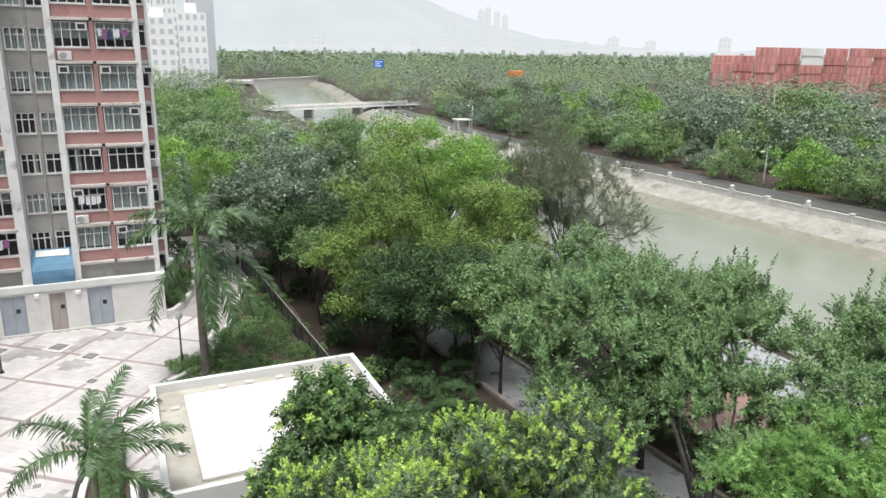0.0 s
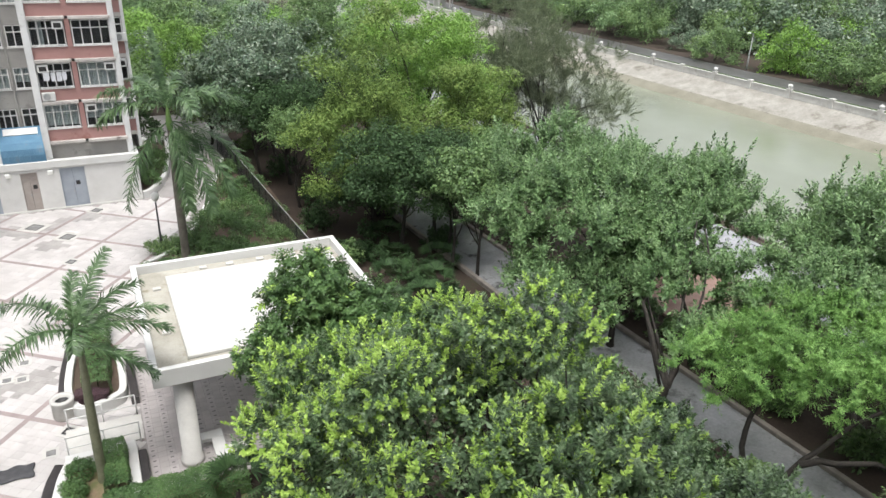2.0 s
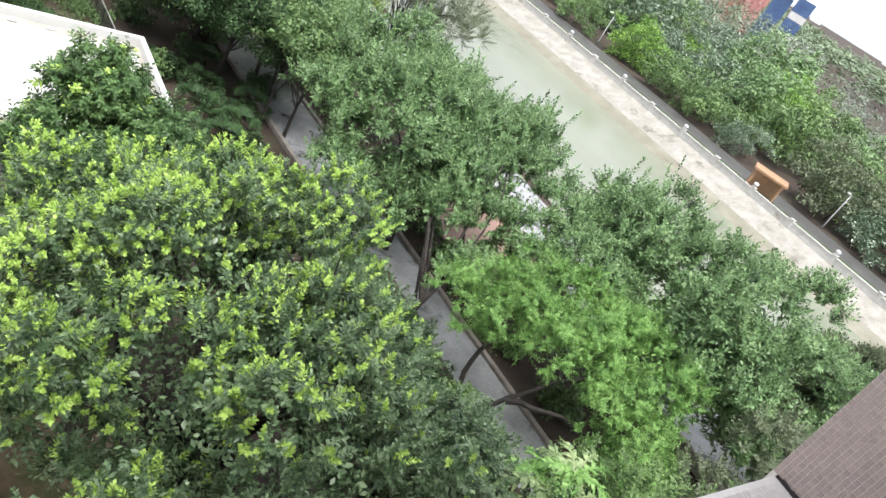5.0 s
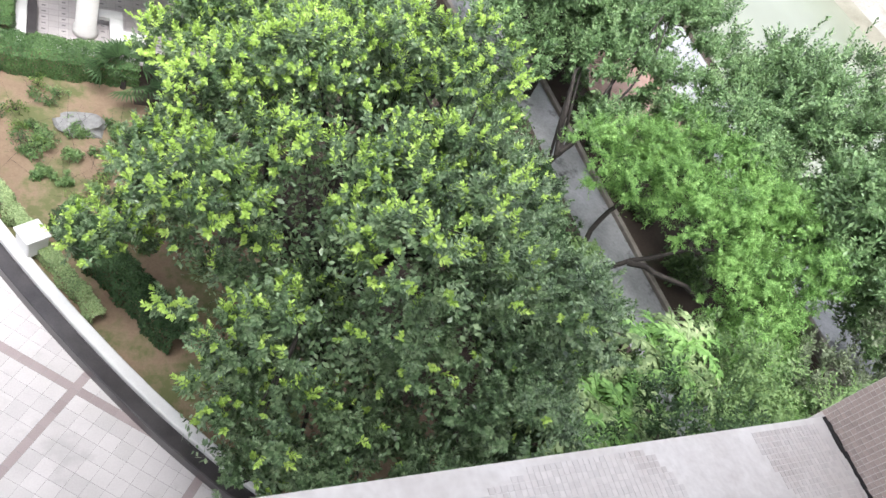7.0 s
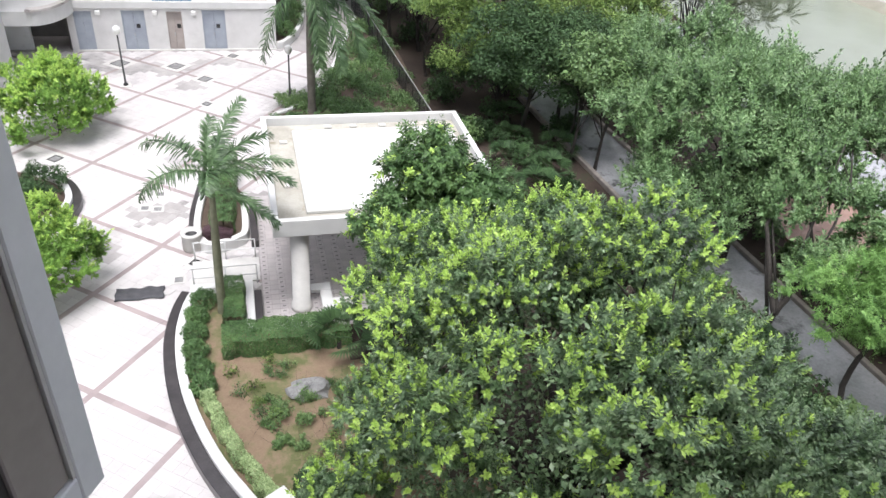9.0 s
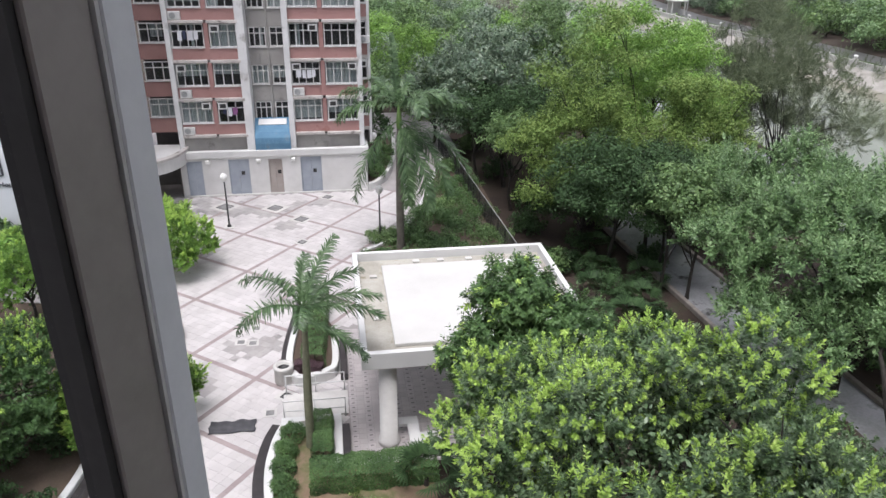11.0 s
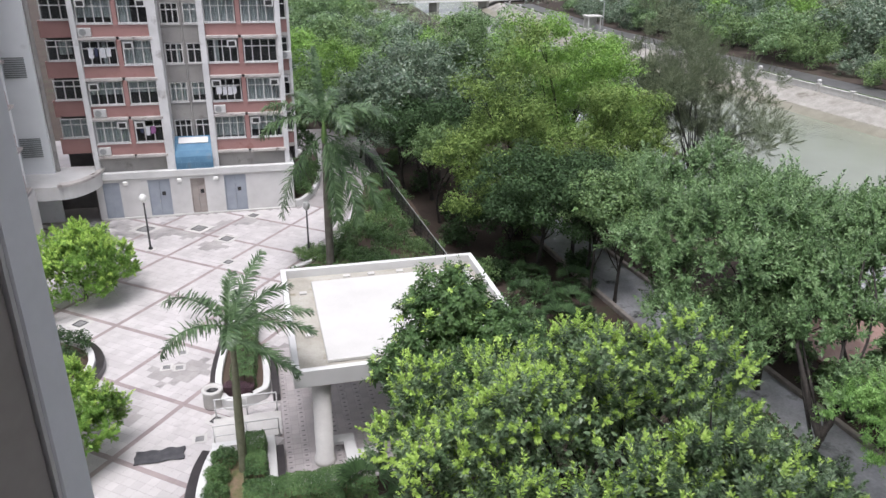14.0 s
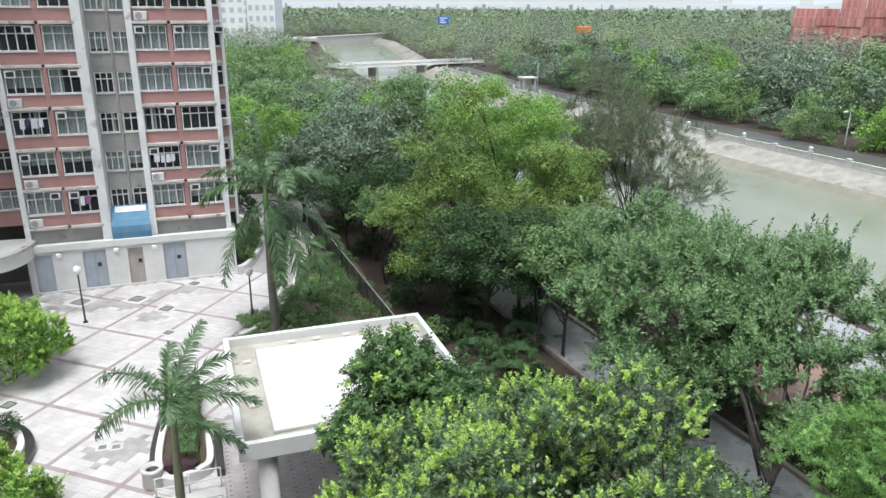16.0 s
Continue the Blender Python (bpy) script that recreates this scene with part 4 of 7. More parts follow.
def podium():
    ob = thing("podium", (0, 0, 0), "white tiled single-storey podium with service doors", "building")
    y = 49.75
    xs = [(-10.05, -9.0, "door_blue", 2.55), (-7.25, -5.85, "door_blue", 2.6), (-4.55, -3.6, "door_brown", 2.55), (-2.35, -0.9, "door_blue", 2.65)]
    prev = -10.45
    for a, b, m, h in xs:
        part("wall", box_mesh("wall", "podium_tile", (prev, y, 0, a, y + 0.25, 2.75)), ob, "white tiled podium wall")
        part("wall", box_mesh("wall", "podium_tile", (a, y, h, b, y + 0.25, 2.75)), ob, "white tiled podium wall")
        prev = b
    part("wall", box_mesh("wall", "podium_tile", (prev, y, 0, 2.3, y + 0.25, 2.75)), ob, "white tiled podium wall")
    part("wall", box_mesh("wall", "podium_tile", (2.05, y + 0.25, 0, 2.3, y + 9.0, 2.75)), ob, "white tiled podium wall")
    part("coping", box_mesh("coping", "white_render", (-10.6, y - 0.12, 2.75, 2.42, y + 0.30, 3.22), (2.05, y + 0.3, 2.75, 2.42, y + 9, 3.22), bevel=0.03), ob, "white concrete coping")
    part("roof", box_mesh("roof", "grey_wall", (-10.5, y + 0.3, 2.6, 2.05, FY + 3.0, 3.0)), ob, "dark stained podium roof")
    for a, b, m, h in xs:
        door = part("door", box_mesh("door", m, (a + 0.05, y + 0.10, 0.03, (a + b) / 2 - 0.005, y + 0.16, h - 0.06), ((a + b) / 2 + 0.005, y + 0.10, 0.03, b - 0.05, y + 0.16, h - 0.06), bevel=0.006), ob, "grey-blue steel double door" if m == "door_blue" else "brownish steel door with a vent above")
        part("frame", box_mesh("frame", m, (a, y + 0.02, 0, a + 0.05, y + 0.2, h), (b - 0.05, y + 0.02, 0, b, y + 0.2, h), (a + 0.05, y + 0.02, h - 0.055, b - 0.05, y + 0.2, h)), door)
        if a > -9:
            xc = (a + b) / 2 + 0.12
            part("notice", box_mesh("notice", "metal_dark", (xc, y + 0.085, 1.45, xc + 0.24, y + 0.098, 1.72)), door, "small dark notice plate")
            part("handle", box_mesh("handle", "metal_grey", (xc - 0.2, y + 0.04, 0.95, xc - 0.16, y + 0.098, 1.15)), door)
    # louvre over the brown door
    vent = part("vent", box_mesh("vent", "metal_dark", (-4.5, y + 0.17, 1.95, -3.65, y + 0.2, 2.5)), ob, "dark louvred vent")
    for i in range(7):
        part("slat", box_mesh("slat", "door_brown", (-4.5, y + 0.075, 1.98 + i * 0.075, -3.65, y + 0.097, 2.02 + i * 0.075)), vent)
    for x in (-8.6, -5.2, -2.85):
        part("wall_lamp", box_mesh("wall_lamp", "lamp_globe", (x - 0.16, y - 0.16, 2.35, x + 0.16, y - 0.002, 2.62), bevel=0.04), ob, "square white wall lamp")
    part("step", box_mesh("step", "concrete", (-10.3, y - 0.16, 0.0, 2.3, y - 0.003, 0.09), bevel=0.01), ob)
    return ob


podium()


def blue_tank():
    bm = bmesh.new()
    prof = [(0, 0.12), (-0.06, 0.6), (0.0, 1.0), (0.22, 1.35), (0.8, 1.75), (1.5, 2.05), (1.5, 0.12)]
    rows = [[bm.verts.new((x, FY - 0.42 + a, 3.05 + b)) for a, b in prof] for x in (-5.3, -4.45, -3.6, -2.92)]
    for r0, r1 in zip(rows, rows[1:]):
        for i in range(len(prof) - 1):
            bm.faces.new((r0[i], r1[i], r1[i + 1], r0[i + 1]))
    for r, rev in ((rows[0], False), (rows[-1], True)):
        bm.faces.new(r[::-1] if rev else r)
    ob = thing("canopy", (0, 0, 0), "rounded blue corrugated sheet canopy on the podium roof", "canopy")
    part("sheet", from_bm("sheet", bm, "blue_sheet"), ob)
    for i in range(9):
        x = -5.28 + i * 0.29
        part("rib", box_mesh("rib", "blue_sheet", (x, FY - 0.5, 3.22, x + 0.05, FY - 0.455, 3.95)), ob)
    part("panel", box_mesh("panel", "container_white", (-0.95, 0.35, 0.0, 0.95, 0.95, 0.05)), ob, "pale flat sheet on top").matrix_basis = pose(-4.1, FY + 0.0, 4.62, 25, 0, 0)


blue_tank()


# curved entrance canopy and dark driveway beside the podium
def entrance():
    ob = thing("entrance_canopy", (0, 0, 0), "curved white concrete canopy over a dark driveway entrance", "canopy")
    cx, cy, r = -12.0, 50.6, 3.6
    a = np.radians(np.linspace(-90, 10, 15))
    outer = [(cx + 2.1 * math.cos(q), cy + r * math.sin(q)) for q in a]
    v, f = [], []
    ring = [(-16.5, cy - r), *outer, (-16.5, cy + 1)]
    k = len(ring)
    v = [(x, y, 2.5) for x, y in ring] + [(x, y, 3.35) for x, y in ring]
    f = [tuple(range(k))[::-1], tuple(range(k, 2 * k))] + [(i, (i + 1) % k, k + (i + 1) % k, k + i) for i in range(k)]
    part("slab", mesh_of("slab", v, f, "white_render"), ob)
    ring2 = [(cx + (x - cx) * 1.05, cy + (y - cy) * 1.05) for x, y in outer]
    v = [(x, y, z) for z in (3.35, 3.5) for x, y in ring2] + [(cx + (x - cx) * 0.9, cy + (y - cy) * 0.9, 3.5) for x, y in outer]
    m = len(ring2)
    f = [(i, i + 1, m + i + 1, m + i) for i in range(m - 1)] + [(m + i, m + i + 1, 2 * m + i + 1, 2 * m + i) for i in range(m - 1)]
    part("rim", mesh_of("rim", v, f, "cream_ledge"), ob)
    # dark wall colour puts in the driveway's shade
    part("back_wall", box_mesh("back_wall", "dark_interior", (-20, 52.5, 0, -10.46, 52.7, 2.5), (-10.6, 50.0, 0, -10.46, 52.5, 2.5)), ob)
    # ramp parapet that runs towards the plaza
    part("parapet", box_mesh("parapet", "white_render", (-13.6, 40.0, 0.0, -13.3, 47.0, 3.3), bevel=0.02), ob, "white parapet wall")
    part("deck", box_mesh("deck", "grey_wall", (-17, 40.0, 2.6, -13.6, 47.0, 2.9)), ob, "stained flat roof deck")


entrance()


# wing with the building's name
def wing():
    ob = thing("apartment_building", (0, 0, 0), "white rendered apartment wing carrying the estate block's name", "building")
    part("wall", box_mesh("wall", "white_wall", (-21.9, 43.0, 0.0, -13.6, 43.3, 40)), ob, "blank white rendered end wall")
    part("wall", box_mesh("wall", "white_wall", (-13.9, 43.3, 0.0, -13.6, 43.9, 40), (-13.9, 46.3, 0.0, -13.6, 46.8, 40)), ob, "white rendered side wall")
    # solid block coloured dark for the shade of the wing's rooms
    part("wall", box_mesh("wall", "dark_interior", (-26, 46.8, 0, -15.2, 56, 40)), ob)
    part("wall", box_mesh("wall", "white_wall", (-15.1, FY - 0.2, 0, -12.75, FY + 0.1, 40)), ob, "white rendered wall with a louvred opening")
    for k in range(14):
        z = 3.6 + 2.5 * k
        part("spandrel", box_mesh("spandrel", "pink_tile", (-13.85, 43.9, z, -13.55, 46.3, z + 0.8)), ob, "salmon pink tiled spandrel")
        part("ledge", box_mesh("ledge", "cream_ledge", (-13.85, 43.7, z - 0.16, -13.3, 46.5, z - 0.003)), ob)
        w = part("window", box_mesh("window", "frame_white", (-13.72, 43.9, z + 0.84, -13.66, 46.3, z + 0.9), (-13.72, 43.9, z + 2.24, -13.66, 46.3, z + 2.3), *[(-13.72, 43.9 + 0.585 * i, z + 0.9, -13.66, 43.96 + 0.585 * i, z + 2.24) for i in range(5)]), ob)
        p = part("pane", mesh_of("pane", [(-13.69, 43.9, z + 0.85), (-13.69, 46.3, z + 0.85), (-13.69, 46.3, z + 2.3), (-13.69, 43.9, z + 2.3)], [(0, 1, 2, 3)], "window_glass"), w)
        p.visible_shadow = False
        # front strip with windows beyond the blank wall
        part("spandrel", box_mesh("spandrel", "pink_tile", (-25.6, 43.25, z, -22.2, 43.5, z + 0.8)), ob, "salmon pink tiled spandrel")
        part("ledge", box_mesh("ledge", "cream_ledge", (-25.6, 42.75, z - 0.16, -21.7, 42.99, z - 0.003), (-25.6, 42.99, z - 0.16, -21.9, 43.5, z - 0.003)), ob)
        window_unit(ob, -25.5, -22.25, z + 0.82, z + 2.3, 43.4, 5, 700 + k, True, True)
        if k in (0, 2, 4, 6):
            for i in range(10):
                part("slat", box_mesh("slat", "metal_grey", (-14.4, FY - 0.30, z + 0.9 + i * 0.13, -13.2, FY - 0.203, z + 0.95 + i * 0.13)), ob)
    part("pier", box_mesh("pier", "white_wall", (-22.2, 43.05, 0, -21.9, 43.5, 40)), ob)
    part("roof", box_mesh("roof", "concrete", (-26, 43.3, 40, -13.6, 56, 40.4)), ob)
    return ob


wing()


def lettering(body, x, z, size, y, name):
    cu = bpy.data.curves.new(name, "FONT")
    cu.body, cu.size, cu.extrude, cu.align_x = body, size, 0.03, "CENTER"
    tmp = bpy.data.objects.new("tmp", cu)
    scene.collection.objects.link(tmp)
    bpy.context.view_layer.update()
    me = bpy.data.meshes.new_from_object(tmp.evaluated_get(bpy.context.evaluated_depsgraph_get()))
    bpy.data.objects.remove(tmp)
    me.materials.clear()
    me.materials.append(MATS["sign_letter"])
    ob = thing(name, (x, y, z), "dark raised characters of the block's name on a white wall", "sign", data=me)
    ob.matrix_basis = pose(x, y, z, 90, 0, 0)
    return ob


for ch, x, z in (("\u611b", -19.3, 6.95), ("\u6fe4", -19.3, 5.62), ("\u95a3", -19.3, 4.28)):
    lettering(ch, x, z, 1.25, 42.96, "building_sign")
lettering("Oi Tao House", -19.3, 3.55, 0.42, 42.96, "building_sign")


# ---- pavilion ----
def pavilion():
    ob = thing("pavilion", (0, 0, 0), "white flat-roofed garden pavilion on round columns", "pavilion")
    x0, x1, y0, y1, zt = 0.52, 9.27, 21.4, 29.85, 4.3
    part("roof", box_mesh("roof", "roof_concrete", (x0 + 0.22, y0 + 0.22, 3.70, x1 - 0.22, y1 - 0.22, 3.92)), ob, "stained grey concrete roof slab")
    for q in ((x0, y0, x1, y0 + 0.22), (x0, y1 - 0.22, x1, y1), (x0, y0 + 0.22, x0 + 0.22, y1 - 0.22), (x1 - 0.22, y0 + 0.22, x1, y1 - 0.22)):
        part("parapet", box_mesh("parapet", "white_render", (*q[:2], 3.66, *q[2:], zt), bevel=0.012), ob, "white parapet round the roof")
    part("membrane", box_mesh("membrane", "white_membrane", (1.76, 22.35, 3.925, 8.75, 28.85, 4.06), bevel=0.02), ob, "bright white waterproofed roof panel")
    for i, (px, py) in enumerate(((3.2, 29.3), (4.3, 29.3), (5.6, 29.3), (7.0, 29.3), (1.2, 28.0), (1.15, 24.4))):
        part("roof_pad", box_mesh("roof_pad", "concrete", (px, py - 0.12, 3.925, px + 0.3, py + 0.1, 4.0)), ob)
    for cx, cy in ((1.45, 21.95), (8.4, 21.95), (1.45, 28.8), (8.4, 28.8)):
        bm = bmesh.new()
        lathe(bm, cx, cy, [(0.40, 0.0), (0.40, 0.22), (0.33, 0.25), (0.33, 3.66)], 20)
        part("column", from_bm("column", bm, "concrete", True), ob, "round pale stone-faced column")
    bench = bmesh.new()  # seat slabs and plinth
    add_box(bench, 1.85, 22.35, 0.33, 2.60, 22.78, 0.46)
    add_box(bench, 2.18, 21.30, 0.33, 2.60, 22.34, 0.46)
    add_box(bench, 2.605, 21.30, 0.33, 3.55, 21.80, 0.46)
    add_box(bench, 2.25, 21.4, 0.0, 2.5, 22.7, 0.32)
    b = thing("bench", (0, 0, 0), "L-shaped white stone bench under the pavilion", "bench")
    part("seat", from_bm("seat", bench, "white_render"), b)
    return ob


pavilion()
tagged(new("floor", box_mesh("floor", "paver_joint", (0.02, 20.75, -0.2, 10.0, 30.6, 0.0))), "patterned tile floor of the pavilion", "floor", kind="structure")

# low wall with a dark inset beside the pavilion's walk
tagged(new("low_wall", box_mesh("low_wall", "white_render", (-0.62, 20.6, 0, -0.28, 23.3, 0.42), bevel=0.02)), "low white planter wall", "wall", kind="structure")
tagged(new("low_wall", box_mesh("low_wall", "black_tile", (-0.27, 20.6, 0, 0.0, 22.9, 0.30), bevel=0.01)), "low wall faced with black tiles", "wall", kind="structure")
tagged(new("low_wall", box_mesh("low_wall", "black_tile", (-0.25, 26.2, 0, 0.05, 29.6, 0.32), bevel=0.01)), "low wall faced with black tiles", "wall", kind="structure")


# ---- curved planters ----
def swept(name, pts, inner, outer, z0, z1, mat, label, closed=False, samples=60):
    """A curb along a smooth line through pts, from inner to outer metres to its left."""
    p = np.array(pts, float)
    n = len(p)
    t = np.linspace(0, n - 1, samples)
    q = []
    for u in t:
        i = min(int(u), n - 2)
        s = u - i
        a, b, c, d = p[max(i - 1, 0)], p[i], p[i + 1], p[min(i + 2, n - 1)]
        q.append(0.5 * (2 * b + (c - a) * s + (2 * a - 5 * b + 4 * c - d) * s * s + (3 * b - a - 3 * c + d) * s**3))
    q = np.array(q)
    d = unit(np.gradient(q, axis=0))
    left = np.stack([-d[:, 1], d[:, 0]], -1)
    a, b = q + left * inner, q + left * outer
    k = len(q)
    e = min(0.03, (z1 - z0) / 3, abs(outer - inner) / 4)
    a2, b2 = q + left * (inner + np.sign(outer - inner) * e), q + left * (outer - np.sign(outer - inner) * e)
    sec = [(a, z0), (a, z1 - e), (a2, z1), (b2, z1), (b, z1 - e), (b, z0)]
    v = np.concatenate([np.column_stack([s, np.full(k, z)]) for s, z in sec])
    f = [(j * k + i, j * k + i + 1, (j + 1) * k + i + 1, (j + 1) * k + i) for j in range(5) for i in range(k - 1)]
    f += [tuple(j * k for j in range(6)), tuple(j * k + k - 1 for j in range(6))[::-1]]
    return tagged(new(name, mesh_of(name, v, f, mat)), label, {"path": "path", "kerb": "kerb"}.get(name, "planter wall"), kind="structure")


WALK = [(21.6, -20), (20.3, 0), (19.24, 16), (18.75, 24), (18.25, 31), (17.75, 38), (17.3, 50), (17.6, 80), (21, 140), (28, 220)]
swept("path", WALK, -3.30, -0.004, -0.7, -0.5, "wet_concrete", "wet grey concrete footpath", samples=90)
for a, b in ((0.0, 0.26), (-3.57, -3.304)):
    swept("kerb", WALK, a, b, -0.7, -0.34, "kerb_concrete", "weathered concrete kerb beside the footpath", samples=90)

RIM = [(-2.55, 23.0), (-2.85, 22.0), (-3.02, 20.4), (-2.85, 18.4), (-2.42, 16.6), (-1.7, 14.7), (-0.7, 12.9), (0.5, 11.0), (1.9, 9.0), (3.2, 7.35), (4.8, 5.6), (7.0, 3.6)]
swept("planter_rim", RIM, 0.0, 0.30, -0.1, 0.55, "white_render", "white rendered rim of the curved garden bed")
swept("planter_seat", RIM, -0.40, -0.003, -0.1, 0.38, "black_tile", "black tiled seat round the garden bed")
RIM1 = [(-0.35, 29.9), (-0.32, 27.0), (-0.75, 26.3), (-1.6, 25.95), (-2.2, 26.1), (-2.55, 27.2), (-2.5, 29.0), (-2.2, 31.5), (-1.9, 34.0)]
swept("planter_rim", RIM1, -0.28, 0.0, -0.1, 0.5, "white_render", "white rendered rim of a small garden bed")
swept("planter_seat", RIM1[5:], 0.003, 0.26, -0.1, 0.34, "black_tile", "black tiled seat round the garden bed", samples=24)
RIM2 = [(-9.5, 33.0), (-8.3, 32.0), (-7.75, 30.7), (-7.8, 29.6), (-8.3, 28.7), (-9.5, 28.0), (-11, 27.2)]
swept("planter_rim", RIM2, -0.28, 0.0, -0.1, 0.5, "white_render", "white rendered rim of a small garden bed")
swept("planter_seat", RIM2, 0.003, 0.36, -0.1, 0.34, "black_tile", "black tiled seat round the garden bed")
RIM5 = [(-11.5, 26.6), (-9.9, 26.0), (-9.2, 24.4), (-9.1, 22.0), (-9.6, 19.4), (-11.0, 16.8), (-13.5, 14.5)]
swept("planter_rim", RIM5, -0.28, 0.0, -0.1, 0.5, "white_render", "white rendered rim of a garden bed")
swept("planter_seat", RIM5, 0.003, 0.36, -0.1, 0.34, "black_tile", "black tiled seat round the garden bed")
RIM3 = [(1.3, 38.8), (3.0, 40.3), (4.7, 43.5), (5.9, 47.0), (7.2, 51.5), (8.5, 56)]
swept("planter_rim", RIM3, -0.25, 0.0, -0.1, 0.32, "white_render", "white kerb along the shrub bed")
RIM4 = [(2.4, 49.7), (3.1, 50.3), (4.2, 53.0), (4.9, 57.0), (5.4, 62)]
swept("planter_rim", RIM4, 0.0, 0.3, -0.1, 0.5, "white_render", "white rendered rim beside the tower")


def bed(name, pts, z, mat, label):
    bm = bmesh.new()
    bm.faces.new([bm.verts.new((x, y, z)) for x, y in pts])
    bmesh.ops.triangulate(bm, faces=bm.faces[:], ngon_method="EAR_CLIP")
    return tagged(new(name, from_bm(name, bm, mat)), label, "soil", kind="structure")


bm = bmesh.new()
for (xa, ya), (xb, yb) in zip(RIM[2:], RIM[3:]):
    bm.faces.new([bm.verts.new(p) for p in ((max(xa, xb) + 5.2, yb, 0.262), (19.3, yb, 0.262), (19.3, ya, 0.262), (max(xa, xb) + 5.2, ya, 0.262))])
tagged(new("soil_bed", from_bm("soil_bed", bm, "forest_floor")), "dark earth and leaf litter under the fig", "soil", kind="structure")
INNER = [(x + 0.15, y + 0.1) for x, y in RIM[1:]]
bm = bmesh.new()
for (x0, y0), (x1, y1) in zip(INNER, INNER[1:]):          # strips across the bed, rim to grove
    for s, e in ((y0, y1),):
        far0, far1 = (max(x0, x1) + 5.5 if y < 20.55 else -0.7 for y in (s, e))
        bm.faces.new([bm.verts.new(p) for p in ((x1, e, 0.28), (min(far0, far1), e, 0.28), (min(far0, far1), s, 0.28), (x0, s, 0.28))])
bm.faces.new([bm.verts.new(p) for p in ((-2.8, 22.1, 0.28), (-0.7, 22.1, 0.28), (-0.7, 22.95, 0.28), (-2.45, 22.95, 0.28))])
tagged(new("soil_bed", from_bm("soil_bed", bm, "bare_earth")), "reddish bare earth of the garden bed", "soil", kind="structure")
bed("soil_bed", [(-0.4, 29.9), (-0.45, 27.0), (-0.85, 26.4), (-1.6, 26.15), (-2.1, 26.3), (-2.4, 27.2), (-2.35, 29), (-2.05, 31.5), (-1.8, 34)], 0.3, "soil", "dark planting soil")
bed("soil_bed", [(-11, 33.5), (-9.5, 32.9), (-8.4, 31.9), (-7.95, 30.7), (-8.0, 29.6), (-8.5, 28.9), (-9.6, 28.2), (-11, 27.6), (-30, 20), (-30, 38)], 0.3, "soil", "dark planting soil")
bed("soil_bed", [(-11.5, 26.45), (-10.0, 25.8), (-9.4, 24.3), (-9.3, 22.0), (-9.8, 19.5), (-11.2, 17.0), (-13.5, 14.8), (-30, 12), (-30, 26)], 0.3, "soil", "dark planting soil")
bed("soil_bed", [(1.4, 38.8), (3.1, 40.4), (4.8, 43.6), (6.0, 47.1), (7.3, 51.6), (8.6, 56), (10.5, 56), (10.5, 31), (1.4, 31)], 0.2, "soil", "dark planting soil")
bed("soil_bed", [(2.45, 49.9), (3.1, 50.6), (4.1, 53.0), (4.8, 57.0), (5.3, 62), (2.4, 62)], 0.3, "soil", "dark planting soil")

# ---- trees and planting ----
FIG = dict(length=0.52, per=32, up=0.75, open_deg=(86, 32), fresh=0.34)
tree((6.8, 10.3, 0.25), [(0.1, -0.2, 5.5, 4.1, 5.4, 3.5), (-1.0, 2.7, 5.2, 3.4, 3.3, 2.9), (1.8, -3.3, 4.8, 3.8, 3.4, 3.0), (-1.7, 1.0, 3.9, 3.0, 2.9, 2.4), (-0.9, -3.7, 3.2, 2.5, 2.5, 2.2)], 0.36, 7600, 0.146, ["leaf_ficus", "leaf_ficus_young"],
     "large banyan fig with glossy leaves and lime young shoots", 11, 0.30, fork=(0, 0, 2.6), limbs_n=34, young=0.40, low=-0.55, jitter=0.15, inner=0.28, aspect=0.52, billow=0.85, shoot=FIG)
tree((5.1, 19.1, 0.25), [(0.5, -0.3, 5.0, 2.2, 1.7, 2.0), (0.2, 0.5, 6.9, 1.05, 0.9, 1.0), (-0.7, -0.5, 5.0, 0.9, 0.9, 1.0), (1.7, -0.1, 5.8, 1.5, 1.3, 1.1)], 0.36, 1900, 0.2, ["leaf_hedge", "leaf_ficus_young"],
     "dark broad-leaved tree growing beside the pavilion", 12, 0.16, limbs_n=9, jitter=0.3, young=0.05, inner=0.15, shoot=dict(length=0.45, per=20, up=0.25, open_deg=(95, 50)))
BANK = dict(shoot=dict(length=0.8, per=19, up=0.62, open_deg=(80, 30)), aspect=0.42)
tree((20.7, 23.0, -0.55), [(0.8, 3.0, 5.6, 3.6, 3.6, 1.7), (-2.6, 3.6, 5.4, 2.6, 2.6, 1.5), (-2.2, 0.8, 3.9, 2.1, 2.0, 1.2), (1.2, -0.6, 4.2, 2.2, 2.0, 1.2), (-0.9, -0.4, 3.0, 2.2, 2.0, 1.0), (-3.0, 1.8, 3.8, 1.7, 1.7, 1.0)], 0.50, 2700, 0.235, ["leaf_bank"], "broad leafy tree leaning over the wet footpath", 13, 0.2, fork=(0.4, 0.4, 1.7), limbs_n=8, jitter=0.5, inner=0.05, billow=1.3, leaders=30, **BANK)
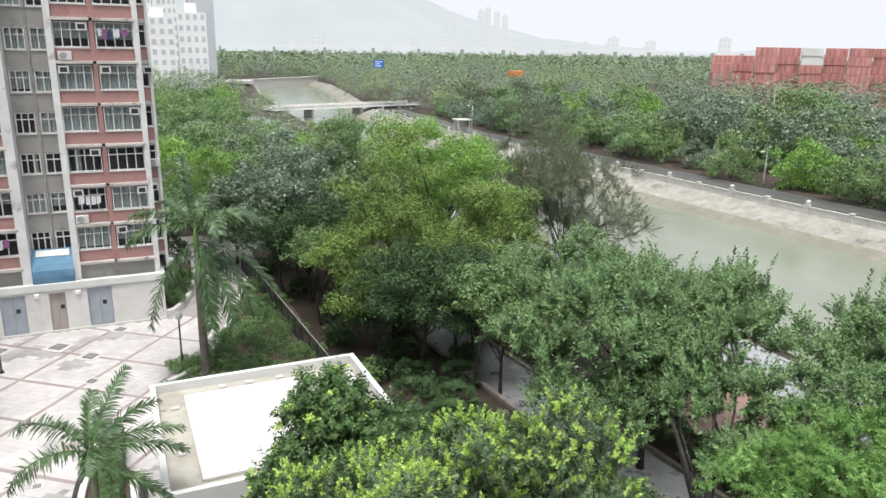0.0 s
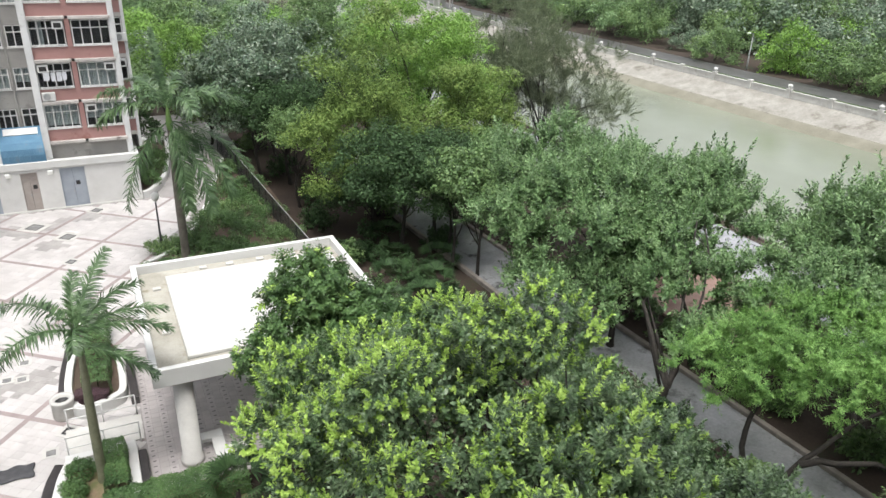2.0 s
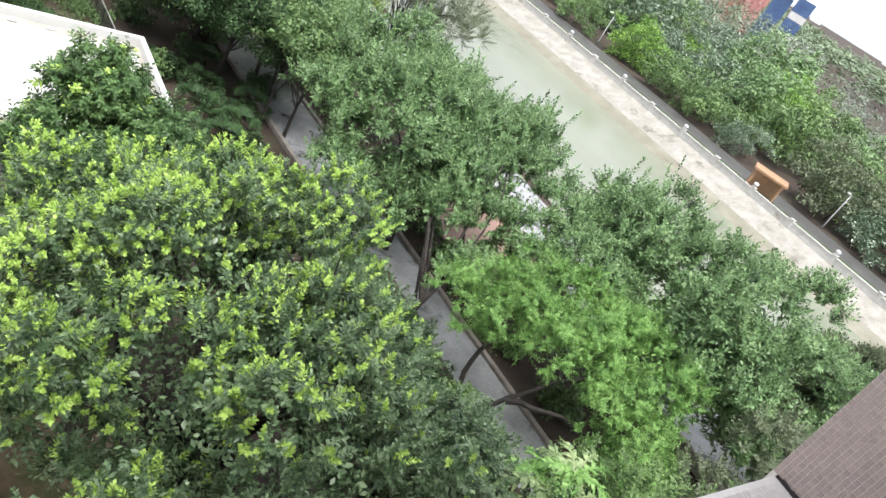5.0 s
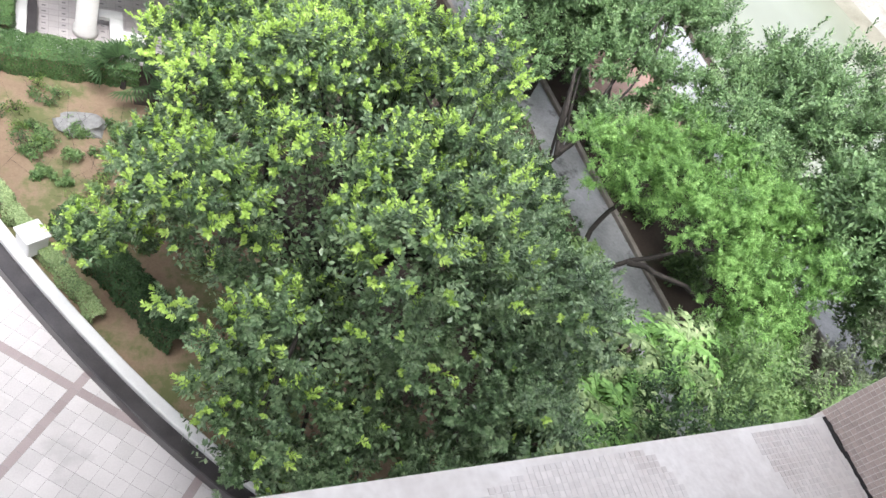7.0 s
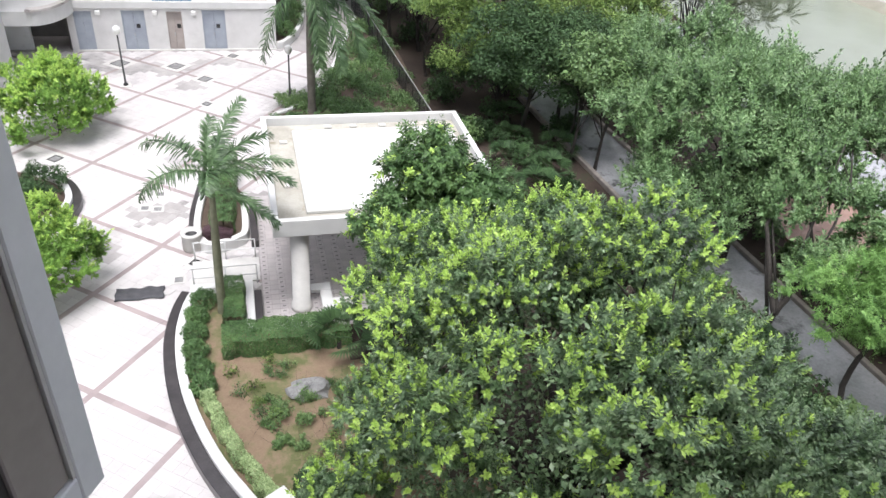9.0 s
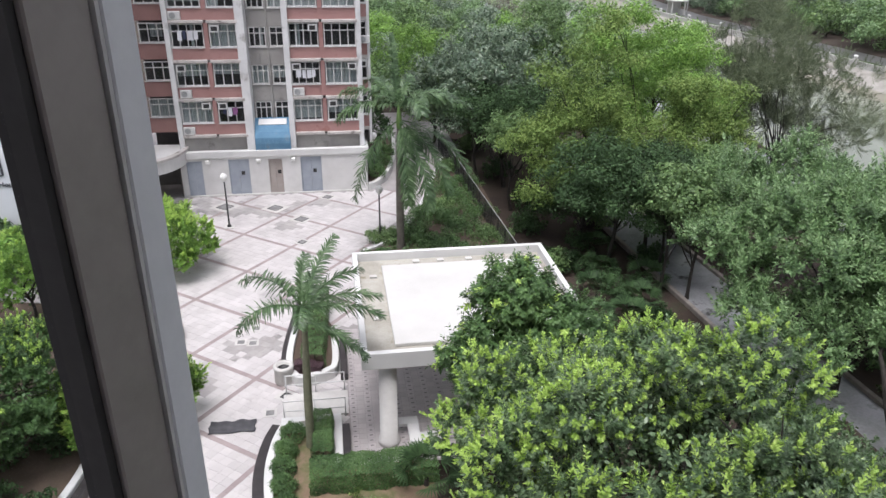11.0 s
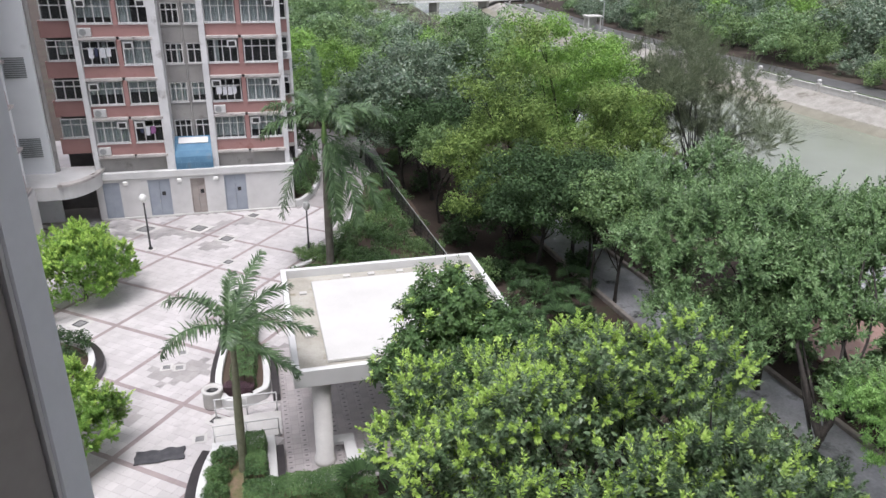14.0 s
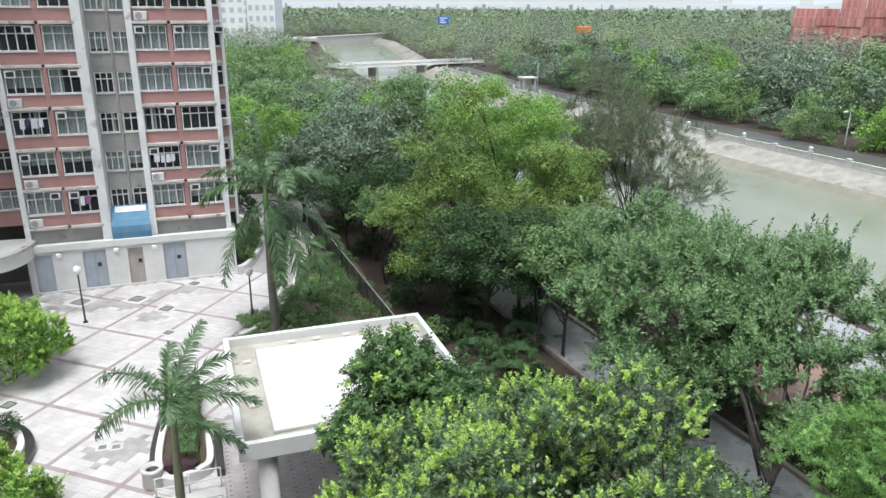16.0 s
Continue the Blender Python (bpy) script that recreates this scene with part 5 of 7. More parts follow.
tree((18.95, 17.8, -0.55), [(4.6, 5.2, 4.8, 3.2, 3.2, 1.8), (2.1, 1.1, 3.2, 1.5, 1.3, 0.8), (7.0, 7.4, 5.6, 3.0, 3.0, 1.7)], 0.50, 2000, 0.235, ["leaf_bank"], "forked tree leaning across the wet footpath", 14, 0.19, fork=(0.35, -0.1, 1.7), limbs_n=5, jitter=0.5, inner=0.05, billow=1.3, leaders=26,
     boughs=(((0.3, -0.1, 1.5), (0.45, 1.3, 3.0), (0.9, 2.6, 4.0), (2.6, 4.0, 4.6)), ((0.3, -0.1, 1.5), (1.3, 0.3, 2.4), (2.4, 1.4, 3.0), (3.8, 3.6, 4.2))), **BANK)
tree((28.0, 31.0, -0.55), [(-0.5, 1.0, 4.6, 4.2, 4.2, 2.0), (-4.6, 2.6, 5.4, 2.6, 2.6, 1.9)], 0.50, 1900, 0.235, ["leaf_bank"], "broad leafy tree beside the promenade", 15, 0.17, limbs_n=14, jitter=0.5, inner=0.05, billow=1.3, leaders=22, **BANK)
tree((29.2, 18.2, -0.55), [(0.0, 0.2, 5.4, 4.4, 4.6, 2.7), (-3.0, -1.0, 4.8, 2.8, 2.8, 1.8), (2.6, -2.6, 4.6, 3.0, 3.0, 2.0)], 0.50, 3300, 0.235, ["leaf_bank"], "broad leafy tree beside the promenade", 16, 0.17, limbs_n=18, jitter=0.5, inner=0.05, billow=1.3, leaders=26, **BANK)
tree((28.6, 9.6, -0.55), [(0.2, 0.8, 5.4, 4.6, 4.6, 3.8)], 0.50, 4200, 0.235, ["leaf_bank"], "dense leafy tree beside the promenade", 17, 0.17, limbs_n=6, jitter=0.4, inner=0.3, billow=1.3, **BANK)
tree((27.5, 2.0, -0.55), [(0.0, 0.5, 4.8, 4.6, 4.0, 3.2), (4.4, -2, 4.2, 3.8, 3.8, 2.8), (-4, 0, 3.4, 3, 3, 2.4)], 0.50, 2283, 0.21, ["leaf_dusty"], "dusty green leafy tree beside the promenade", 18, 0.17, limbs_n=9, jitter=0.4, inner=0.05, billow=1.3, **BANK)
tree((36.6, 6.0, -0.55), [(0.0, 0.5, 4.2, 2.8, 3.8, 2.6)], 0.55, 12000, 0.2, ["leaf_dusty"], "dusty green leafy tree at the water's edge", 22, 0.15, limbs_n=12, jitter=0.6, inner=0.05, billow=0.9, **BANK)
FEATHER = dict(length=0.55, per=26, up=0.1, open_deg=(92, 55))
tree((17.9, 11.9, -0.45), [(1.9, 2.2, 4.3, 2.1, 1.8, 0.8), (3.7, 0.8, 5.0, 2.5, 2.3, 1.0), (6.7, -0.8, 4.8, 2.6, 2.4, 1.0), (4.8, -2.6, 4.3, 2.4, 2.1, 0.9), (5.6, 2.4, 4.9, 2.3, 2.1, 0.9), (4.5, -4.2, 3.1, 1.7, 1.9, 0.9), (4.2, -6.4, 2.8, 1.6, 1.8, 0.9)], 0.4, 4700, 0.155, ["leaf_feather"], "bright green feathery flame tree leaning over the path", 19, 0.17, fork=(0.4, 0.1, 0.9), limbs_n=0, aspect=0.3, jitter=0.5, inner=0.1, billow=0.9, shoot=FEATHER,
     boughs=(((0.3, 0.0, 0.6), (1.4, -0.3, 2.3), (3.2, -0.6, 3.6), (5.6, -1.2, 4.5)), ((0.2, 0.2, 0.4), (0.9, 1.7, 2.2), (2.2, 2.1, 3.5), (4.8, 2.3, 4.7)), ((1.4, -0.3, 2.3), (2.9, -1.8, 3.0), (4.4, -3.8, 3.0)), ((3.2, -0.6, 3.6), (3.9, 0.6, 4.4), (5.2, 1.2, 5.0)), ((2.2, 2.1, 3.5), (2.4, 3.0, 4.2))))
tree((18.2, 4.6, -0.4), [(-1.5, 0.5, 3.4, 3.0, 2.8, 2.0), (2.5, -1.0, 3.6, 2.8, 2.6, 2.0)], 0.55, 1147, 0.19, ["leaf_wood"], "dense shrubby tree below the window wall", 20, 0.1, limbs_n=9, inner=0.05, billow=0.9, **BANK)
tree((13.8, 2.8, -0.2), [(0.0, 0.0, 4.0, 2.8, 2.0, 2.4)], 0.55, 617, 0.19, ["leaf_deep"], "dense shrubby tree below the window wall", 21, 0.1, limbs_n=7, inner=0.05, billow=0.9, **BANK)

# mixed grove beside the fence: tall crowns over a shaded floor
GROVE = [
    ((16.4, 42.5, -0.6), [(-0.9, -0.5, 9.2, 2.4, 2.3, 3.1), (-3.4, -0.6, 6.2, 2.1, 2.1, 1.9), (0.9, -2.4, 5.7, 2.6, 2.2, 1.9), (-0.4, 0.6, 6.0, 2.8, 2.4, 2.0), (-3.4, -1.4, 4.4, 2.0, 1.8, 1.5), (0.4, -2.8, 3.9, 2.6, 1.8, 1.5)], "leaf_olive", 3100, "tall olive-green tree in the grove", 0.17),
    ((22.0, 43.0, -0.6), [(0.8, -0.6, 7.2, 2.4, 2.4, 2.6), (-1.6, -1.2, 5.4, 2.2, 2.0, 1.7), (1.4, -1.4, 4.6, 2.2, 2.0, 1.6)], "leaf_olive", 1700, "tall olive-green tree in the grove", 0.17),
    ((21.6, 49.5, -0.6), [(1.8, -1.2, 9.3, 2.8, 2.6, 3.0), (-1.6, 0.4, 11.0, 2.2, 2.2, 2.5), (0.6, 0.0, 6.4, 3.2, 2.8, 2.6), (4.2, -1.4, 6.6, 2.2, 2.2, 2.2)], "leaf_fresh", 2300, "tall bright green tree in the grove", 0.19),
    # dark leaves here stand for the canopy's shaded lower part
    ((18.2, 37.4, -0.6), [(0.2, 0.5, 4.6, 2.4, 2.2, 1.7)], "leaf_deep", 700, "understorey tree coloured dark for the shade under the grove", 0.18),
    ((15.6, 36.8, -0.6), [(-1.8, -0.8, 4.7, 2.0, 1.8, 1.4), (0.9, -1.8, 4.9, 2.3, 1.8, 1.5), (3.2, 0.0, 5.2, 1.9, 1.8, 1.5), (-0.4, 0.8, 5.4, 2.4, 2.0, 1.4)], "leaf_deep", 1900, "understorey tree coloured dark for the shade under the grove", 0.18),
    ((15.0, 39.8, -0.6), [(0, 0, 3.0, 2.2, 1.8, 1.3)], "leaf_deep", 650, "understorey tree coloured dark for the shade under the grove", 0.17),
    ((21.4, 39.6, -0.6), [(0, 0, 3.6, 2.0, 1.8, 1.4)], "leaf_deep", 600, "understorey tree coloured dark for the shade under the grove", 0.17),
    ((26.6, 57.0, -0.6), [(0, 0, 7.4, 3.0, 3.2, 3.8)], "leaf_fresh", 1100, "tall bright green tree in the grove", 0.22),
    ((19.0, 60.5, -0.6), [(-0.6, 0, 8.6, 2.6, 2.6, 3.6)], "leaf_wood", 900, "tall green tree in the grove", 0.22),
    ((13.2, 57.0, -0.6), [(-0.6, -1, 6.2, 4.0, 3.8, 3.8), (-3.4, 2.5, 5.4, 3.2, 3.2, 3.4), (3.6, 1.0, 6.8, 2.6, 2.6, 3.2)], "leaf_bluegreen", 2100, "dark grey-green tree with glossy leaves", 0.25),
    ((14.5, 66.0, -0.6), [(0, 0, 6.4, 4.6, 4.6, 4.0)], "leaf_bluegreen", 1200, "dark grey-green tree with glossy leaves", 0.25),
    ((12.6, 50.8, -0.6), [(0, 0, 5.4, 2.6, 2.4, 2.2)], "leaf_deep", 800, "dark tree beside the fence", 0.2),
    ((8.6, 61.0, -0.3), [(0, 0, 4.4, 2.4, 2.6, 2.6)], "leaf_wood", 700, "green tree behind the tower", 0.2),
    ((8.2, 68.5, -0.3), [(0, 0, 5.4, 3.0, 3.0, 3.2)], "leaf_fresh", 700, "bright green tree behind the tower", 0.22),
    ((10.9, 52.0, -0.6), [(0, 0, 5.0, 1.9, 2.2, 2.0)], "leaf_deep", 600, "dark tree beside the fence", 0.2),
]
for i, (b, blobs, m, n, lab, s) in enumerate(GROVE):
    tree(b, blobs, 0.5, n * 16, s, [m], lab, 40 + i, 0.15, limbs_n=14, jitter=0.3, inner=0.06, low=-0.7, billow=1.15 if n > 1000 else 0.9, flat=0.4, loose=0.3, aspect=0.45, droop=0.15, stretch=1.35)
# feathery she-oaks by the river
for i, (b, blobs) in enumerate((((33.0, 50.0, -0.6), [(0.5, 0, 8.0, 3.2, 3.4, 2.6), (3.6, 0, 6.2, 3.0, 3.0, 2.6), (4.4, 0, 3.2, 2.2, 2.4, 1.8)]), ((35.5, 60.0, -0.6), [(1, 0, 6.5, 4.0, 4.2, 4.8)]), ((29.5, 52.0, -0.6), [(0, 0, 5.0, 3.2, 3.4, 3.6), (3.4, -0.6, 4.4, 2.4, 2.4, 2.8)]))):
    tree(b, blobs, 0.7, 1450, 0.42, ["leaf_dusty"], "thin grey-green she-oak with needle sprays", 70 + i, 0.13, limbs_n=34, aspect=0.06, jitter=0.6, inner=0.02, billow=1.2, shoot=dict(length=1.0, per=40, up=0.35, open_deg=(55, 12)))


# woods: a few patterns of crown, copied
def wood_patterns():
    pats = []
    for m, rx, rz, z in (("leaf_wood", 3.6, 2.8, 4.4), ("leaf_bluegreen", 3.9, 2.6, 4.2), ("leaf_fresh", 3.0, 2.6, 3.8), ("leaf_bank", 3.2, 3.2, 5.0), ("leaf_deep", 3.6, 2.8, 4.4), ("leaf_dusty", 3.4, 3.0, 4.6), ("leaf_bluegreen", 3.2, 2.4, 3.6)):
        pats.append((m, [(0, 0, z, rx, rx, rz), (1.5, 1.2, z - 0.8, rx * 0.7, rx * 0.7, rz * 0.7)]))
    return pats


WOOD_LABEL = {"leaf_wood": "mid-green leafy tree in the woods", "leaf_bluegreen": "grey-green leafy tree in the woods", "leaf_fresh": "fresh green leafy tree in the woods", "leaf_bank": "leafy green tree in the woods", "leaf_deep": "dark green leafy tree in the woods", "leaf_dusty": "dusty grey-green tree in the woods"}
seeds = []
for i, (m, blobs) in enumerate(wood_patterns()):
    seeds.append(tree((30 + i, -900, -0.6), blobs, 0.5, 6000, 0.3, [m], WOOD_LABEL[m], 90 + i, 0.2, limbs_n=4, jitter=0.3, inner=0.06, billow=1.15, group="trees of the woods", low=-0.85, flat=0.45, loose=0.25, droop=0.1, stretch=1.2))
rng = np.random.default_rng(5)
spots = []


def far_x(y):
    return float(np.interp(y, [r[0] for r in RIVER], [r[2] for r in RIVER]))


def near_x(y):
    return float(np.interp(y, [r[0] for r in RIVER], [r[1] for r in RIVER]))


def wood_edge(y):
    """How far the near bank's trees reach towards the river."""
    return float(np.interp(y, [74, 108, 116, 128, 140, 190, 240, 372], [32, 33, 29, 24, 21, 27, 33, 50]))


for y in np.arange(74, 235, 8.2):                      # near bank, beyond the grove
    for x in np.arange(6, wood_edge(y), 7.8):
        spots.append((x + rng.uniform(-2, 2), y + rng.uniform(-2, 2), rng.uniform(0.85, 1.4), (0, 2, 3, 2, 0, 6, 4)[rng.integers(7)]))
for y in np.arange(2, 200, 9.0):                      # far bank, first rows: broad old crowns
    for k in range(4):
        x = far_x(y) + (13.6, 24.0, 35.5, 47.0)[k] + (0, 4.5)[int(y / 9) % 2] * (k > 0)
        spots.append((x + rng.uniform(-2, 2), y + rng.uniform(-3, 3), rng.uniform(1.2, 2.0) if k else rng.uniform(0.75, 1.45), (0, 1, 3, 5, 6, 1, 2, 0)[rng.integers(8)]))
used = set()
for x, y, s, k in spots:
    if len(used) < len(seeds) and k not in used:
        used.add(k)
        ob = seeds[k]
        ob.matrix_basis = pose(x, y, -0.6 - 1.9 * s, 0, 0, rng.uniform(0, 360)) @ Matrix.Diagonal((s, s, s, 1))
        continue
    ob = copy_thing(seeds[k], pose(x, y, -0.6 - 1.9 * s, 0, 0, rng.uniform(0, 360)))
    ob.scale = (s, s, s * rng.uniform(0.9, 1.15))


def woodland(name, area, step, n, size, mats, seed, label, h=(5.5, 9.0), wide=(3.2, 6.2)):
    """Far woods that nobody could count: many crowns in one mesh."""
    rng = np.random.default_rng(seed)
    vs, idx = [], []
    for x, y in area(step, rng):
        hh = rng.uniform(*h)
        r = rng.uniform(*wide)
        blobs = [(x, y, hh * 0.46 - 0.6, r, r, hh * 0.52)]
        v, f, _, _ = foliage(blobs, 1.15, n, size, rng, low=-0.5, jitter=0.35, even=False, fill=0.6, flat=0.7, loose=0.16)
        vs.append(v)
        idx.append(np.full(n, rng.integers(len(mats))))
    v = np.concatenate(vs)
    ob = tagged(new(name, mesh_of(name, v, np.arange(len(v)).reshape(-1, 4), mats, np.concatenate(idx))), label, "woods", kind="stuff")
    return ob


def area_far(step, rng):
    out = []
    for y in np.arange(0, 560, step):
        k0, k1 = (56, 190) if y < 196 else (9, 190) if y < 222 else (2.0, 190)
        for x in np.arange(far_x(min(y, 408)) + k0, far_x(min(y, 408)) + k1, step):
            if not (185 < x and 20 < y < 260):
                out.append((x + rng.uniform(-3, 3), y + rng.uniform(-3, 3)))
    return out


def area_left(step, rng):
    return [(x + rng.uniform(-3, 3), y + rng.uniform(-3, 3)) for y in np.arange(236, 620, step) for x in np.arange(-40, wood_edge(y) if y < 416 else 112, step)]


def area_distant(step, rng):
    return [(x + rng.uniform(-9, 9), y + rng.uniform(-9, 9)) for y in np.arange(560, 1350, step) for x in np.arange(-150 + (y - 560) * 0.1, 420 + (y - 560) * 1.2, step)]


def area_right(step, rng):
    return [(x + rng.uniform(-6, 6), y + rng.uniform(-6, 6)) for y in np.arange(-60, 560, step) for x in np.arange(300, 620, step) if not 150 < math.hypot(x, y) < 330]


# leaf colours with the haze of distance mixed in
MIX = ["leaf_haze_green", "leaf_haze_grey", "leaf_haze_grey", "leaf_haze_lime", "leaf_haze_green"]
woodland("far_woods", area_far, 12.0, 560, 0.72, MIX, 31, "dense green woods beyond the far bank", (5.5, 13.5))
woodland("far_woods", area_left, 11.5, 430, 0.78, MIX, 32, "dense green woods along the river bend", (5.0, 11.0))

woodland("far_woods", lambda step, rng: [(x + rng.uniform(-2, 2), y + rng.uniform(-2, 2)) for y in np.arange(112, 366, step) for x in np.arange(wood_edge(y), near_x(y) - 3, step)], 6.0, 150, 0.55, ["leaf_haze_green", "leaf_haze_lime", "leaf_haze_grey"], 36, "low green scrub along the river's edge", (2.4, 4.0), (2.2, 3.6))
woodland("far_woods", lambda step, rng: [(d * math.sin(math.radians(g)) + rng.uniform(-1, 1), d * math.cos(math.radians(g)) + rng.uniform(-1, 1)) for d in (222, 232, 241) for g in np.arange(42.5, 62, step)], 1.35, 520, 0.75, ["leaf_haze_green", "leaf_haze_grey"], 35, "dense green trees before the container yard", (10.5, 12.6))
woodland("distant_woods", area_distant, 25, 80, 3.6, ["leaf_haze"], 33, "hazy green woods in the far distance", (5.0, 14.0))
woodland("distant_woods", area_right, 22, 120, 2.6, ["leaf_haze"], 34, "hazy green woods in the far distance", (8.0, 12.0))


# palms
palm((-1.45, 21.8, 0.25), 5.0, 51, "young royal palm with windblown fronds", ((188, 32, 100, 2.7), (158, 60, 96, 2.7), (48, 58, 26, 2.6), (20, 46, 50, 2.6), (5, 24, 50, 2.7), (348, 14, 46, 2.7), (330, -2, 40, 2.6), (262, 52, 110, 1.7), (84, 62, 60, 2.2)), 0.14, 0.9, wind=(0.45, -0.1), leaflet=0.52, wide=0.021, hang=0.6, lean=(0.1, 0.0))
palm((3.6, 39.1, 0.2), 7.2, 52, "tall royal palm with long hanging fronds", ((192, -24, 60, 5.2), (270, -40, 46, 4.9), (296, -26, 56, 5.2), (318, -18, 56, 5.2), (340, -4, 56, 5.2), (350, 26, 58, 4.1), (12, 36, 72, 3.8), (178, 26, 84, 3.7), (158, 44, 76, 3.4), (288, 50, 104, 3.3), (95, 84, 22, 3.9), (60, 52, 84, 3.5), (115, 52, 84, 3.5), (335, 44, 80, 3.4)), 0.21, 1.3, wind=(0.25, -0.05), leaflet=0.85, wide=0.034, hang=0.8, bark="palm_bark_grey")


# hedges and shrubs
def shrub(place, r, label, mats, n, size, seed, name="shrub", blobs=None, **how):
    rng = np.random.default_rng(seed)
    blobs = blobs or [(0, 0, r * 0.55, r, r, r * 0.75)]
    v, f, tip, c = foliage(blobs, max(0.12, r * 0.3), n, size, rng, low=-0.3, **how)
    ob = thing(name, place, label, "shrub")
    part("foliage", mesh_of("foliage", v, f, mats), ob)
    tv, tf = limbs((0, 0, -0.05), (0, 0, r * 0.3), c, 0.03, rng, 6, 5)
    part("stem", mesh_of("stem", tv, tf, "bark"), ob)
    return ob


def hedge(pts, w, h, label, mats, n, size, seed):
    """A clipped hedge: a flat top and upright sides with softened edges, all of small leaves on twigs."""
    rng = np.random.default_rng(seed)
    p = np.array(pts, float)
    seg = np.r_[0, np.cumsum(np.linalg.norm(np.diff(p, axis=0), axis=1))]
    s = rng.uniform(-w * 0.4, seg[-1] + w * 0.4, n)
    k = np.clip(np.searchsorted(seg, s) - 1, 0, len(p) - 2)
    d = unit(np.diff(p, axis=0))[k]
    mid = p[k] + d * (s - seg[k])[:, None]
    q = rng.uniform(-1, 1, n)                                   # round the section: side, top, side
    turn = np.where(np.abs(q) < 0.5, 0, np.sign(q))
    across = np.where(turn == 0, q * 2, turn) * w * 0.5
    up = np.where(turn == 0, h, h * (1 - (np.abs(q) - 0.5) * 2))
    across *= 1 - 0.12 * (up / h) ** 6
    bump = 0.04 * np.sin(s * 5.1 + seed) + 0.03 * np.sin(s * 11.0 + across * 7)
    depth = 1 - np.abs(rng.normal(0, 0.06, n))
    z = (up + bump * (turn == 0)) * depth
    side = np.stack([-d[:, 1], d[:, 0]], -1)
    pos = np.column_stack([mid + side * (across * depth + bump * (turn != 0))[:, None], z])
    nrm = unit(np.column_stack([side * turn[:, None], np.where(turn == 0, 1.0, 0.25)]) + rng.normal(size=(n, 3)) * 0.35)
    v, f = leaf_quads(pos, nrm, size * rng.uniform(0.7, 1.3, n), size * 0.55, rng)
    ob = thing("hedge", (0, 0, 0.28), label, "hedge")
    part("foliage", mesh_of("foliage", v, f, mats), ob)
    for a in np.arange(w * 0.4, seg[-1], w * 0.8):
        x, y = np.interp(a, seg, p[:, 0]), np.interp(a, seg, p[:, 1])
        tv, tf = tube([(x, y, -0.05), (x + 0.02, y + 0.03, h * 0.3), (x, y + 0.01, h * 0.7)], [0.025, 0.02, 0.012], 6)
        part("stem", mesh_of("stem", tv, tf, "bark", smooth=True), ob)
    return ob


for i, (x, y, r) in enumerate(((-2.1, 22.3, 0.42), (-2.35, 21.4, 0.38), (-2.4, 20.5, 0.4), (-2.35, 19.6, 0.4), (-2.2, 18.7, 0.38), (-2.05, 17.9, 0.36))):
    shrub((x, y, 0.28), r, "round clipped green shrub in the garden bed", "leaf_hedge", 3200, 0.065, 110 + i, jitter=0.08, fill=1.4)
hedge([(-1.0, 22.8), (-1.0, 21.0)], 0.75, 0.7, "clipped green hedge beside the low wall", "leaf_hedge", 9000, 0.065, 120)
hedge([(-0.9, 19.85), (0.8, 19.85), (2.4, 19.9)], 1.35, 0.68, "clipped green hedge in front of the pavilion", "leaf_hedge", 20000, 0.065, 121)
hedge([(-1.9, 17.3), (-1.5, 16.0), (-0.9, 14.6), (0.0, 13.0), (0.9, 11.6), (1.5, 10.6)], 0.42, 0.45, "pale variegated low hedge along the curved rim", "leaf_hedge_pale", 14000, 0.07, 123)
hedge([(1.0, 13.3), (1.7, 12.2), (2.6, 11.0), (3.3, 9.9)], 0.9, 0.8, "dark green clipped hedge in the garden bed", "leaf_deep", 12000, 0.09, 124)
hedge([(-1.4, 27.2), (-1.3, 29.0), (-1.2, 31.5), (-1.2, 33.5)], 1.0, 0.8, "clipped green hedge in the small garden bed", "leaf_hedge", 12000, 0.08, 125)
hedge([(-2.0, 26.75), (-1.2, 26.55)], 0.5, 0.45, "dark red-leaved bedding plants", "leaf_dark_red", 4000, 0.06, 126)
for i, (x, y, r) in enumerate(((0.3, 16.4, 0.5), (1.0, 16.0, 0.4), (0.8, 15.0, 0.35), (1.6, 14.6, 0.4), (1.2, 17.0, 0.35), (2.2, 17.0, 0.45), (0.2, 15.3, 0.3), (1.0, 14.0, 0.42))):
    shrub((x, y, 0.28), r * 0.62, "loose low green shrub on bare earth", "leaf_wood", 800, 0.075, 140 + i, jitter=0.6)
for i, (x, y, r) in enumerate(((2.6, 40.4, 0.8), (4.6, 41.0, 0.9), (5.6, 43.5, 1.0), (6.8, 45.0, 1.0), (7.6, 41.0, 1.1), (8.9, 44.0, 1.1), (9.0, 39.5, 1.1), (6.2, 38.6, 1.0), (2.6, 37.5, 0.9), (4.4, 36.8, 0.9), (7.6, 48.5, 1.1), (9.2, 49.0, 1.1), (8.8, 53.0, 1.0), (6.2, 33.5, 0.9), (8.6, 34.0, 0.9), (3.2, 33.8, 0.8), (5.2, 39.4, 0.9), (7.4, 37.0, 1.0), (5.8, 35.4, 1.0), (8.4, 46.6, 1.0), (7.0, 42.8, 1.0), (3.6, 40.2, 0.7), (8.9, 36.4, 0.9))):
    shrub((x, y, 0.2), r, "green shrub in the bed behind the pavilion", ("leaf_wood", "leaf_hedge", "leaf_hedge")[i % 3], 2800, 0.12, 160 + i, blobs=[(0, 0, r * 0.18, r * 1.15, r * 1.15, r * 0.34)], jitter=0.5)
